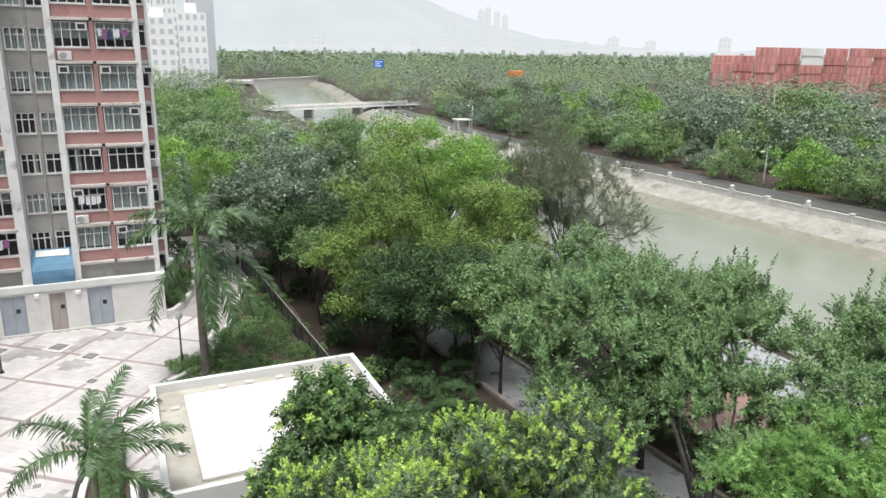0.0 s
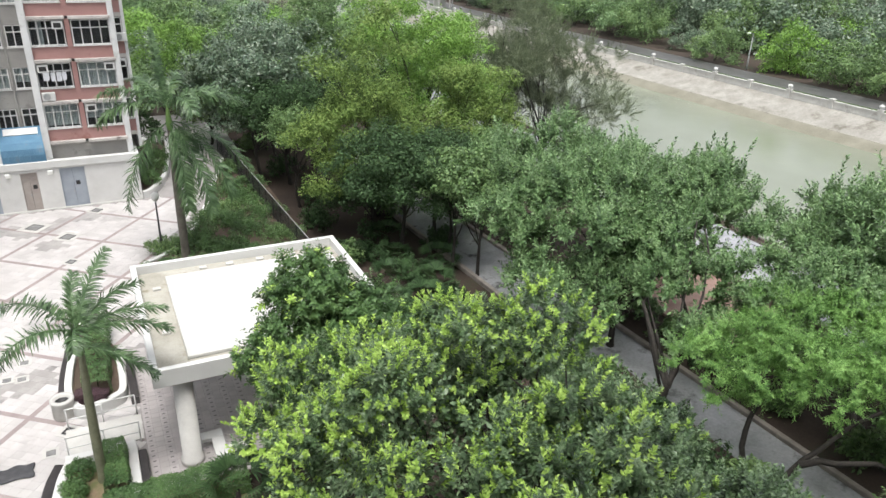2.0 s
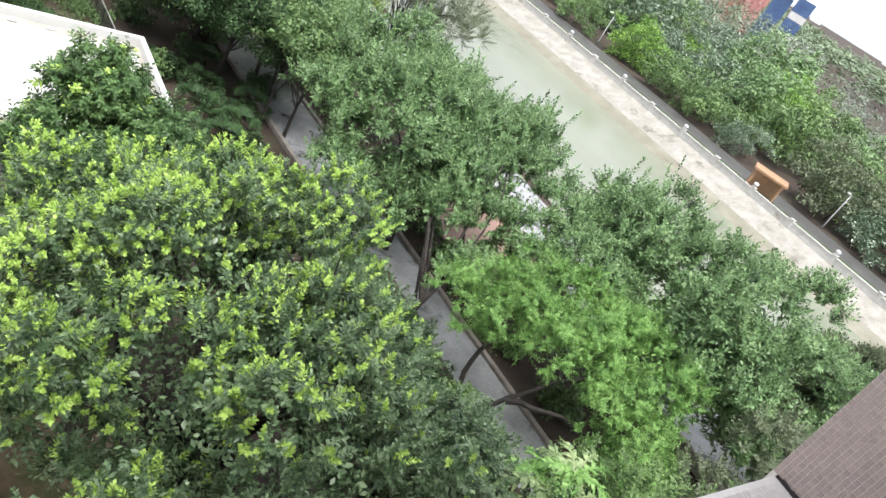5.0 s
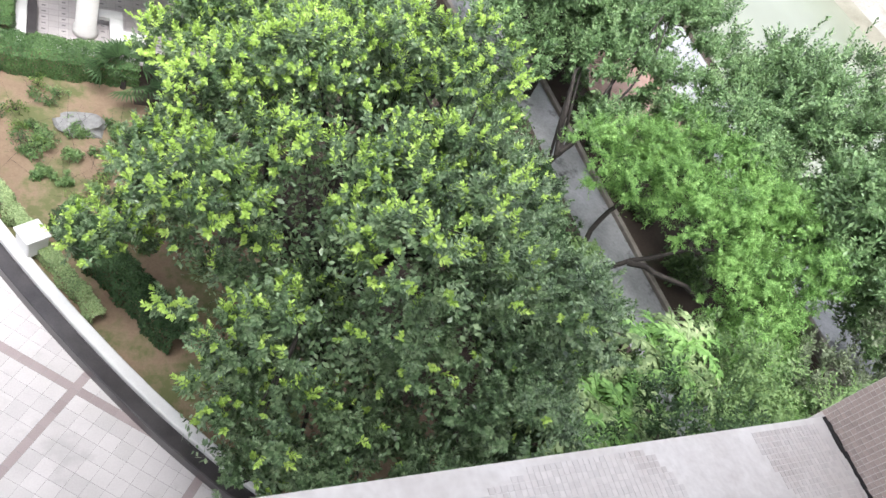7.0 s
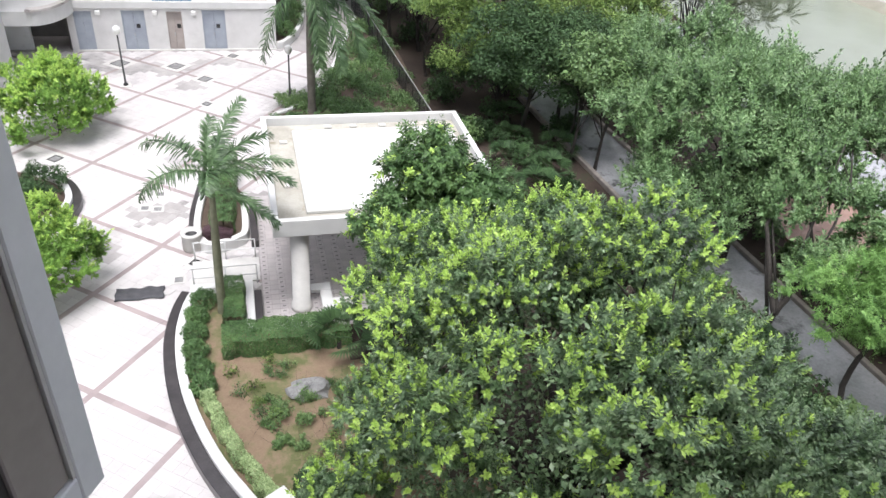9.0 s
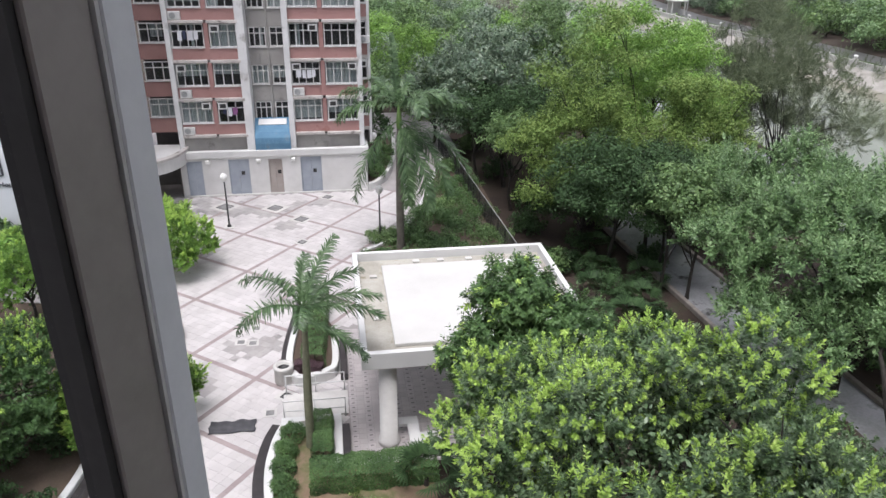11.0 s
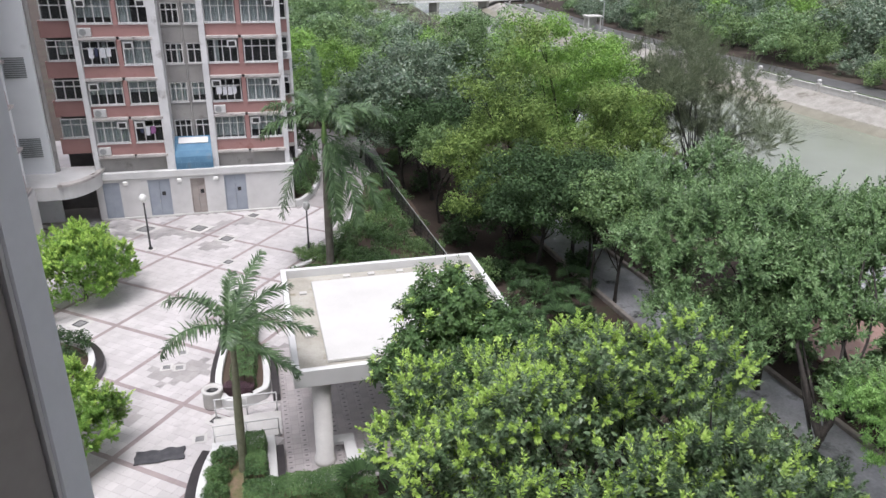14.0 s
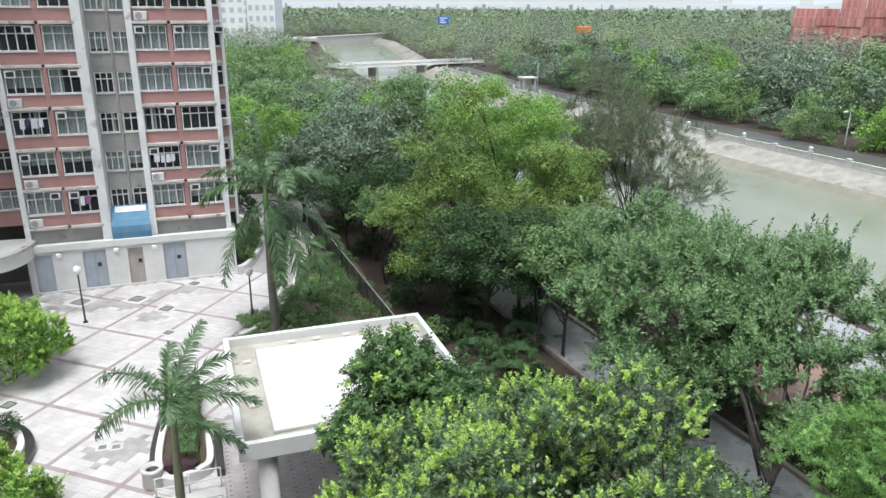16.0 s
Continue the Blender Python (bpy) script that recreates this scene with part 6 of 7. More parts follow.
for i, (x, y, r) in enumerate(((3.0, 51.8, 0.7), (3.6, 54.0, 0.8), (4.0, 56.5, 0.8))):
    shrub((x, y, 0.3), r, "green shrub beside the tower", "leaf_hedge", 2000, 0.12, 190 + i)
tree((3.5, 58.2, 0.25), [(0, 0, 1.9, 1.1, 1.1, 1.2), (0, 0, 2.7, 0.6, 0.6, 0.7)], 0.3, 260, 0.16, ["leaf_deep"], "small dark conical tree beside the tower", 198, 0.06, limbs_n=6, shoot=dict(length=0.3, per=16, up=0.4))
# bright trees in the beds across the plaza
tree((-9.4, 37.8, 0.0), [(0.0, 0.2, 1.9, 2.2, 2.2, 1.7)], 0.45, 1100, 0.17, ["leaf_fresh", "leaf_ficus_young"], "round bright lime-green fig tree", 200, 0.1, limbs_n=8, young=2.8, shoot=dict(length=0.4, per=26, up=0.6))
tree((-8.3, 24.0, 0.0), [(0.1, 0.0, 1.8, 2.1, 2.3, 1.6)], 0.45, 1000, 0.17, ["leaf_fresh", "leaf_ficus_young"], "round bright lime-green fig tree", 201, 0.1, limbs_n=8, young=2.8, shoot=dict(length=0.4, per=26, up=0.6))
tree((-12.5, 23.2, 0.2), [(0.0, 0.0, 2.7, 3.1, 3.1, 1.6)], 0.35, 1900, 0.16, ["leaf_hedge", "leaf_ficus_young"], "broad leafy fig tree in a garden bed", 202, 0.14, limbs_n=9, young=0.4, shoot=dict(length=0.4, per=26, up=0.6))
tree((-14.2, 31.5, 0.2), [(0.0, 0.0, 3.4, 2.0, 2.0, 1.5)], 0.4, 520, 0.17, ["leaf_fresh", "leaf_ficus_young"], "round bright lime-green fig tree", 203, 0.1, limbs_n=8, young=0.8, shoot=dict(length=0.4, per=26, up=0.6))
for i, (x, y, r) in enumerate(((-9.0, 31.4, 0.9), (-9.2, 30.0, 0.8), (-10.6, 31.0, 1.0))):
    shrub((x, y, 0.28), r, "dark clipped shrub in a garden bed", "leaf_deep", 3600, 0.10, 210 + i)
for i in range(11):
    shrub((-24.5 + i * 1.05, 40.6 + 0.5 * (i % 3), 0.2), 1.3, "tall dark green shrub below the white wall", "leaf_deep", 2600, 0.2, 220 + i, blobs=[(0, 0, 0.7, 0.9, 0.9, 0.8)])


# ---- fence between garden and grove ----
def fence():
    ob = thing("fence", (9.98, 30.0, -0.6), "dark green wire mesh fence with a pale top rail", "fence", turn=2.4)
    n = 18
    for i in range(n + 1):
        bm = bmesh.new()
        add_cyl(bm, 0, i * 1.6, 0.0, 2.2, 0.03, n=6)
        part("post", from_bm("post", bm, "metal_dark"), ob)
    v, f = tube([(0, 0, 2.2), (0, n * 0.8, 2.2), (0, n * 1.6, 2.2)], [0.03] * 3, 6)
    part("top_rail", mesh_of("top_rail", v, f, "metal_grey"), ob, "pale steel top rail")
    bm = bmesh.new()
    for z in np.arange(0.15, 2.15, 0.06):
        add_box(bm, -0.006, 0, z, 0.006, n * 1.6, z + 0.012)
    for y in np.arange(0.05, n * 1.6, 0.08):
        add_box(bm, 0.007, y, 0.12, 0.015, y + 0.012, 2.15)
    part("mesh", from_bm("mesh", bm, "metal_dark"), ob)


fence()


# ---- street furniture ----
def plaza_lamp(x, y, h=3.5):
    ob = thing("lamp_post", (x, y, 0), "dark post lamp with a pale globe", "lamp post", "lamp posts of the plaza")
    bm = bmesh.new()
    lathe(bm, 0, 0, [(0.14, 0), (0.14, 0.12), (0.06, 0.2), (0.045, h - 0.45)], 10)
    part("post", from_bm("post", bm, "metal_dark", True), ob)
    bm = bmesh.new()
    lathe(bm, 0, 0, [(0.07, h - 0.45), (0.17, h - 0.36), (0.23, h - 0.2), (0.20, h - 0.04), (0.10, h + 0.05), (0.02, h + 0.07)], 14)
    part("globe", from_bm("globe", bm, "lamp_globe", True), ob, "frosted white globe")
    part("base", box_mesh("base", "concrete", (-0.3, -0.3, -0.01, 0.3, 0.3, 0.05)), ob)


plaza_lamp(-6.78, 43.9)
plaza_lamp(2.5, 40.6)
plaza_lamp(2.95, 52.1)


def bin_():
    ob = thing("litter_bin", (-2.62, 26.45, 0), "round pale concrete litter bin with an open top", "litter bin")
    bm = bmesh.new()
    lathe(bm, 0, 0, [(0.36, 0), (0.40, 0.05), (0.40, 0.70), (0.43, 0.74), (0.43, 0.82), (0.27, 0.82), (0.25, 0.35), (0.02, 0.33)], 24)
    part("body", from_bm("body", bm, "concrete", True), ob)
    bm = bmesh.new()
    lathe(bm, 0, 0, [(0.26, 0.60), (0.26, 0.70), (0.22, 0.70), (0.22, 0.62)], 20)
    part("liner", from_bm("liner", bm, "metal_dark", True), ob, "dark inner liner")


bin_()


def mat_thing():
    n, m = 25, 9
    v = []
    for j in range(m):
        for i in range(n):
            u, w = i / (n - 1), j / (m - 1)
            z = 0.035 + 0.035 * math.sin(u * 19 + w * 1.5) * (0.4 + w) * 0.6 + 0.02 * math.sin(w * 7)
            v.append((-5.35 + 1.75 * u + 0.03 * math.sin(w * 9), 23.25 + 0.72 * w + 0.03 * math.sin(u * 11), max(0.012, z)))
    f = [(j * n + i, j * n + i + 1, (j + 1) * n + i + 1, (j + 1) * n + i) for j in range(m - 1) for i in range(n - 1)]
    ob = tagged(new("rubber_mat", mesh_of("rubber_mat", v, f, "mat_rubber", smooth=True)), "dark rumpled rubber mat lying on the plaza", "mat")
    mod = ob.modifiers.new("thick", "SOLIDIFY")
    mod.thickness, mod.offset = 0.02, 1.0


mat_thing()


def drain(x, y, s=0.62, turn=0.0):
    ob = thing("drain_cover", (x, y, 0.0), "dark square drain cover in a pale frame", "drain cover", "drain covers of the plaza", turn=turn)
    c = s * 0.60
    part("frame", box_mesh("frame", "concrete", (-s, -s, 0.0, s, -c, 0.012), (-s, c, 0.0, s, s, 0.012), (-s, -c, 0.0, -c, c, 0.012), (c, -c, 0.0, s, c, 0.012)), ob)
    e = c - 0.09 if s > 0.3 else c - 0.02
    part("rim", box_mesh("rim", "metal_dark", (-c + 0.01, -c + 0.01, 0.0, c - 0.01, c - 0.01, 0.006)), ob)
    part("cover", box_mesh("cover", "stone_grey", (-e, -e, 0.006, e, e, 0.011), bevel=0.004), ob, "worn grey cover plate")


for x, y, s in ((-10.2, 47.6, 0.7), (-7.46, 47.5, 0.75), (-4.1, 46.9, 0.7), (-2.33, 44.7, 0.6), (-8.5, 43.8, 0.65), (-0.6, 48.6, 0.5), (-2.5, 25.4, 0.36), (-9.2, 35.0, 0.5), (-2.2, 41.0, 0.4)):
    drain(x, y, s, 52.0)
for x, y in ((-4.15, 31.05), (-4.75, 29.9), (-4.2, 29.75), (-3.1, 24.35)):
    drain(x, y, 0.27, 0.0)


def ramp():
    ob = thing("handrail", (0, 0, 0), "white tubular handrail beside a short ramp", "handrail")
    for y in (23.75, 25.5):
        for z in (0.45, 0.9):
            v, f = tube([(-2.55, y, z), (-1.3, y, z), (-0.1, y, z)], [0.025] * 3, 7)
            part("rail", mesh_of("rail", v, f, "frame_white", smooth=True), ob)
        for x in (-2.5, -1.3, -0.12):
            bm = bmesh.new()
            add_cyl(bm, x, y, 0, 0.9, 0.025, n=7)
            part("post", from_bm("post", bm, "frame_white", True), ob)
    tagged(new("ramp", box_mesh("ramp", "concrete", (-2.6, 23.85, 0.0, 0.0, 25.4, 0.06))), "pale concrete ramp", "ramp", kind="structure")
    tagged(new("low_wall", box_mesh("low_wall", "white_render", (-2.6, 23.2, 0, -0.3, 23.5, 0.36), bevel=0.02)), "low white planter wall", "wall", kind="structure")


ramp()
ob = thing("utility_box", (0.05, 12.6, 0.5), "white concrete pillar box on the planter rim", "utility box", turn=30)
part("body", box_mesh("body", "white_render", (-0.28, -0.28, 0, 0.28, 0.28, 0.62), bevel=0.03), ob)
part("lid", box_mesh("lid", "white_render", (-0.32, -0.32, 0.623, 0.32, 0.32, 0.70), bevel=0.02), ob)


def rock():
    bm = bmesh.new()
    bmesh.ops.create_icosphere(bm, subdivisions=3, radius=1.0)
    for v in bm.verts:
        k = 1 + 0.35 * noise.noise(v.co * 1.7) + 0.12 * noise.noise(v.co * 5)
        v.co = Vector((v.co.x * 0.75 * k, v.co.y * 0.45 * k, max(-0.1, v.co.z * 0.35 * k)))
    thing("boulder", (1.3, 17.3, 0.3), "grey craggy garden rock on bare earth", "rock", data=from_bm("boulder", bm, "stone_grey"))


rock()


# ---- far bank: balustrade with urns, lane lamps, gatehouse ----
def balustrade(y0, y1):
    ob = thing("balustrade", (0, 0, 0), "pale concrete river balustrade with urn-topped posts", "balustrade")
    ys = np.arange(y0, y1, 5.6)
    for a, b in zip(ys, ys[1:]):
        pa, pb = np.array((far_x(a), a)), np.array((far_x(b), b))
        d = unit(pb - pa)
        ln = float(np.linalg.norm(pb - pa))
        ang = math.degrees(math.atan2(d[1], d[0]))
        post = part("post", box_mesh("post", "concrete", (-0.22, -0.22, 0, 0.22, 0.22, 1.0), (-0.28, -0.28, 1.0, 0.28, 0.28, 1.1)), ob, place=(*pa, BANK_Z), turn=ang)
        k = int(round((a - y0) / 5.6))
        if k % 2 == 0:
            bm = bmesh.new()
            lathe(bm, 0, 0, [(0.12, 1.1), (0.10, 1.16), (0.26, 1.32), (0.30, 1.45), (0.22, 1.58), (0.08, 1.64)], 10)
            part("urn", from_bm("urn", bm, "white_render", True), post, "pale stone urn")
        part("panel", box_mesh("panel", "concrete", (0.22, -0.09, 0.0, ln - 0.22, 0.09, 0.22), (0.22, -0.06, 0.22, ln - 0.22, 0.06, 0.72), (0.22, -0.13, 0.72, ln - 0.22, 0.13, 0.88)), ob, place=(*pa, BANK_Z), turn=ang)


balustrade(4, 216)


def street_lamp(x, y, h, arm=1.2, turn=0.0, double=False):
    ob = thing("street_lamp", (x, y, BANK_Z), "tall grey street lamp with a slim arm", "street lamp", "street lamps", turn=turn)
    bm = bmesh.new()
    lathe(bm, 0, 0, [(0.12, 0), (0.10, 0.8), (0.06, h)], 8)
    part("pole", from_bm("pole", bm, "metal_grey", True), ob)
    for s in ((1, -1) if double else (1,)):
        v, f = tube([(0, 0, h - 0.05), (s * arm * 0.5, 0, h + 0.12), (s * arm, 0, h + 0.15)], [0.04, 0.035, 0.03], 6)
        part("arm", mesh_of("arm", v, f, "metal_grey"), ob)
        part("lantern", box_mesh("lantern", "lamp_globe", (s * arm - 0.1 + (0 if s > 0 else -0.4), -0.11, h + 0.05, s * arm + 0.1 + (0.4 if s > 0 else 0), 0.11, h + 0.2), bevel=0.02), ob)


street_lamp(far_x(72) + 9.9, 75.0, 5.0, 0.7, 180)
street_lamp(far_x(150) + 6, 150.0, 6.0, 0.7, 180)
street_lamp(far_x(212) + 8, 215.0, 6.5, 0.8, 180)
street_lamp(126, 112, 12.5, 1.6, 150)
street_lamp(146, 84, 12.5, 1.8, 120, True)
street_lamp(far_x(30) + 9.9, 33.0, 5.0, 0.7, 180)


def kiosk(x, y, w, d, h, turn, wall, label):
    ob = thing("shelter", (x, y, BANK_Z), label, "shelter", turn=turn)
    for a in (-w / 2, w / 2 - 0.25):
        for b in (-d / 2, d / 2 - 0.25):
            part("post", box_mesh("post", wall, (a, b, 0, a + 0.25, b + 0.25, h)), ob)
    part("roof", box_mesh("roof", "concrete" if wall == "concrete" else "timber_orange", (-w / 2 - 0.3, -d / 2 - 0.3, h, w / 2 + 0.3, d / 2 + 0.3, h + 0.3), bevel=0.04), ob)
    part("back_wall", box_mesh("back_wall", wall, (-w / 2 + 0.25, d / 2 - 0.2, 0, w / 2 - 0.25, d / 2, h)), ob)


kiosk(far_x(150) + 4.5, 152, 3.0, 2.4, 2.7, 0, "concrete", "pale concrete riverside shelter among trees")
kiosk(far_x(38) + 3.6, 38.6, 3.6, 2.2, 2.3, -60, "timber_orange", "orange timber park shelter beside the lane")


# ---- bridge over the river, elevated road, road sign, container yard, towers, hills ----
def foot_bridge():
    ob = thing("bridge", (0, 0, 0), "flat grey-white road bridge across the river", "bridge")
    ob.matrix_basis = pose(42, 211, 0, 0, 0, 14)
    part("deck", box_mesh("deck", "far_white", (0, 0, 0.0, 52, 7, 0.55)), ob)
    for y in (0, 6.8):
        part("railing", box_mesh("railing", "concrete", (0, y, 0.554, 52, y + 0.2, 1.1)), ob)
    for x in (13, 30):
        part("pier", box_mesh("pier", "concrete", (x, 1, -3.4, x + 0.8, 6, -0.004)), ob)


foot_bridge()
ob = thing("elevated_road", (0, 0, 0), "long pale elevated highway on piers", "bridge")
# deck and piers glow in painted haze colours as well
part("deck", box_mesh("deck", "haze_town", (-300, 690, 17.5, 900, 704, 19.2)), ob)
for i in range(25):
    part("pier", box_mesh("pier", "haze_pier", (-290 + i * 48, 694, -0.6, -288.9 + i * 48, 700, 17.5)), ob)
ob = thing("road_sign", (113, 322, BANK_Z), "blue overhead road sign on posts", "road sign", turn=-10)
part("panel", box_mesh("panel", "road_sign_blue", (-2.5, 0, 9.6, 2.5, 0.15, 13.0), bevel=0.05), ob)
for i, (a, b, z) in enumerate(((-1.8, 1.6, 12.1), (-1.8, 0.6, 11.2), (-1.8, 1.2, 10.3))):
    part("bar", box_mesh("bar", "far_white", (a, -0.03, z, b, -0.003, z + 0.4)), ob)
for x in (-1.8, 1.8):
    part("post", box_mesh("post", "metal_grey", (x - 0.12, 0.16, 0, x + 0.12, 0.4, 12.9)), ob)


def container(x, y, z, mat, turn, long=12.2):
    ob = thing("shipping_container", (x, y, z), {"container_red": "rust-red shipping container, paled with haze, in a stacked yard", "container_blue": "blue shipping container in a stacked yard", "container_white": "white shipping container in a stacked yard"}[mat], "container", "stacked containers", turn=turn)
    bm = bmesh.new()
    add_box(bm, -long / 2, -1.2, 0, long / 2, 1.2, 2.55, 0, 0.04)
    part("body", from_bm("body", bm, mat), ob)
    bm = bmesh.new()
    for i in range(14):
        a = -long / 2 + 0.5 + i * (long - 1.0) / 14
        add_box(bm, a, -1.25, 0.2, a + 0.35, -1.203, 2.4)
    part("ribs", from_bm("ribs", bm, mat), ob)


rng = np.random.default_rng(77)
for i in range(11):
    deg = 44.6 + i * 1.44
    a = math.radians(deg)
    dist = (255, 262, 250, 258)[i % 4] if i < 9 else 300
    for k in range((7, 7, 8, 8, 8, 8, 8, 8, 8, 8, 8)[i]):
        m = "container_white" if (i, k) in ((4, 6), (4, 7), (10, 2), (10, 5)) else "container_blue" if i > 8 else "container_red"
        container(dist * math.sin(a) + rng.uniform(-0.3, 0.3), dist * math.cos(a), -0.6 + 2.55 * k, m, -deg + 6, 6.06)
ob = thing("excavator", (150, 262, -0.6), "orange building machine above the trees", "vehicle", turn=20)
part("body", box_mesh("body", "orange_paint", (-3, -1.5, 8.0, 3, 1.5, 10.4), bevel=0.1), ob)
part("stand", box_mesh("stand", "metal_grey", (-2, -1.2, 0, 2, 1.2, 8.0)), ob)


def far_tower(x, y, w, d, h, mat, label, cols=5, rows=14, turn=0.0):
    ob = thing("tower_block", (x, y, -0.6), label, "building", turn=turn)
    part("wall", box_mesh("wall", mat, (-w / 2, -d / 2, 0, w / 2, d / 2, h)), ob)
    part("roof", box_mesh("roof", mat, (-w / 5, -d / 5, h, w / 5, d / 5, h + 4)), ob)
    me = box_mesh("window", "haze_window" if mat == "haze_town" else "far_grey", (0, 0, 0, w / cols * 0.5, 0.1, h / rows * 0.5))
    for i in range(cols):
        for j in range(rows):
            part("window", me, ob, place=(-w / 2 + (i + 0.25) * w / cols, -d / 2 - 0.11, (j + 0.3) * h / rows))


far_tower(16, 395, 14, 20, 120, "far_white", "tall pale tower block beyond the woods", 6, 30, -4)
far_tower(30, 400, 9, 20, 120, "far_white", "tall pale tower block beyond the woods", 4, 30, -4)
far_tower(46, 402, 12, 20, 130, "far_grey", "tall pale grey tower block beyond the woods", 5, 32, -4)
far_tower(36, 350, 12, 12, 32, "far_white", "white low block beyond the woods", 4, 7, -4)
far_tower(22, 352, 14, 12, 30, "far_white", "white low block beyond the woods", 4, 7, -4)
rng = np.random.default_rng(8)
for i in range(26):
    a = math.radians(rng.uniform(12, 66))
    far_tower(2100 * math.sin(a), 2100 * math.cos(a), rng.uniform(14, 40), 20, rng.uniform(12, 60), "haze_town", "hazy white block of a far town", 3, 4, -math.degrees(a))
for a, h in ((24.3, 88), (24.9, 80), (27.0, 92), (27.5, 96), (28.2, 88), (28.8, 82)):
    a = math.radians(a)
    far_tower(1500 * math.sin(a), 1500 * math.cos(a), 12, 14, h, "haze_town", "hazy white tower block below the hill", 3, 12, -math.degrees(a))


def hills():
    n = 90
    v, f = [], []
    for i in range(n):
        a = math.radians(-40 + i * 125 / (n - 1))
        deg = math.degrees(a)
        h = 15 + 440 * math.exp(-((deg - 9) / 16) ** 2) + 30 * noise.noise(Vector((deg * 0.25, 0, 0))) + 18 * noise.noise(Vector((deg * 0.8, 3, 0)))
        d = 3400
        for k, (hh, dd) in enumerate(((-5, d - 900), (h * 0.45, d - 500), (h * 0.85, d - 150), (h, d))):
            v.append((dd * math.sin(a), dd * math.cos(a), hh))
    f = [(i * 4 + j, (i + 1) * 4 + j, (i + 1) * 4 + j + 1, i * 4 + j + 1) for i in range(n - 1) for j in range(3)]
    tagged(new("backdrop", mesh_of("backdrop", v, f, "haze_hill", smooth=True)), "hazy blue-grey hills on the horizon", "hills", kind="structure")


hills()


# ---- the window at the camera: wall, ledge, fin, open sash ----
tagged(new("wall_south", box_mesh("wall_south", "mosaic", (-12, -0.62, -0.6, -0.85, -0.28, 40), (2.3, -0.62, -0.6, 14, -0.28, 40), (-0.85, -0.62, -0.6, 2.3, -0.28, 16.7), (-0.85, -0.62, 18.95, 2.3, -0.28, 40))), "mosaic tiled outer wall round the open window", "wall", kind="structure")
tagged(new("window_ledge", box_mesh("window_ledge", "grout", (-3.0, -0.28, 16.55, 2.02, 0.435, 16.935))), "tiled concrete window ledge", "ledge", kind="structure")
tagged(new("wall_fin", box_mesh("wall_fin", "grout", (2.024, -0.28, 16.2, 2.4, 0.45, 22))), "tiled wall fin beside the window ledge", "wall", kind="structure")


for nm, q, lab in (("floor", (-2.6, -4.6, 15.4, 2.6, -0.63, 15.6), "plain grey floor of the room behind the window"), ("ceiling", (-2.6, -4.6, 19.4, 2.6, -0.63, 19.6), "plain white ceiling of the room behind the window"), ("wall_west", (-2.8, -4.6, 15.4, -2.603, -0.63, 19.6), "plain painted room wall"), ("wall_east", (2.603, -4.6, 15.4, 2.8, -0.63, 19.6), "plain painted room wall"), ("wall_back", (-2.8, -4.8, 15.4, 2.8, -4.603, 19.6), "plain painted room wall")):
    tagged(new(nm, box_mesh(nm, "concrete" if nm == "floor" else "white_wall", q)), lab, nm.split("_")[0], kind="structure")
# raised black strip added in place of the dark crack at this joint
bm = bmesh.new()
rng = np.random.default_rng(4)
ys = np.linspace(-0.27, 0.432, 40)
for y0, y1 in zip(ys, ys[1:]):
    wd = 0.002 + 0.007 * rng.random() * (rng.random() < 0.5) + 0.005 * (y0 > 0.3)
    add_box(bm, 2.0235 - wd, y0, 16.93, 2.0238, y1, 16.9425 + 0.004 * rng.random())
tagged(new("sealant_seam", from_bm("sealant_seam", bm, "gasket")), "ragged black strip standing in for a crack between ledge and wall fin", "seam", kind="structure")


def sash():
    hx, hy, ex, ey = -0.78, -0.22, -0.268, 0.73
    d = unit(np.array([ex - hx, ey - hy]))
    ln = math.hypot(ex - hx, ey - hy)
    ob = thing("window_sash", (hx, hy, 0), "open aluminium casement sash with bronze inner faces", "window", turn=math.degrees(math.atan2(d[1], d[0])))
    z0, z1, w, t = 17.335, 18.75, 0.1115, 0.052
    part("stile", box_mesh("stile", "aluminium", (ln - 0.038, -0.006, z0, ln, t, z1), bevel=0.002), ob, "grey aluminium stile")
    part("bead", box_mesh("bead", "frame_white", (ln - 0.043, -0.004, z0 + 0.047, ln - 0.0385, 0.01, z1)), ob, "pale glazing bead")
    part("stile", box_mesh("stile", "bronze_frame", (ln - w, 0.0, z0 + 0.047, ln - 0.0435, t, z1), bevel=0.002), ob, "bronze coated inner face")
    part("stile", box_mesh("stile", "bronze_frame", (0, 0, z0 + 0.047, w, t, z1)), ob)
    for z in (17.5, 18.4):
        part("hinge", box_mesh("hinge", "metal_grey", (-0.085, -0.03, z, 0.01, 0.03, z + 0.1)), ob, "grey steel hinge")
    part("rail", box_mesh("rail", "aluminium", (0, -0.006, z0, ln - 0.0385, t, z0 + 0.045), bevel=0.002), ob, "grey aluminium bottom rail")
    part("rail", box_mesh("rail", "bronze_frame", (w, 0, z1 - 0.09, ln - w, t, z1)), ob)
    part("gasket", box_mesh("gasket", "gasket", (ln - w - 0.011, 0.006, z0 + 0.047, ln - w - 0.001, t - 0.01, z1 - 0.09)), ob, "black rubber gasket")
    p = part("pane", mesh_of("pane", [(w, 0.03, z0 + 0.047), (ln - w - 0.012, 0.03, z0 + 0.047), (ln - w - 0.012, 0.03, z1 - 0.09), (w, 0.03, z1 - 0.09)], [(0, 1, 2, 3)], "sash_glass"), ob)
    p.visible_shadow = False


sash()


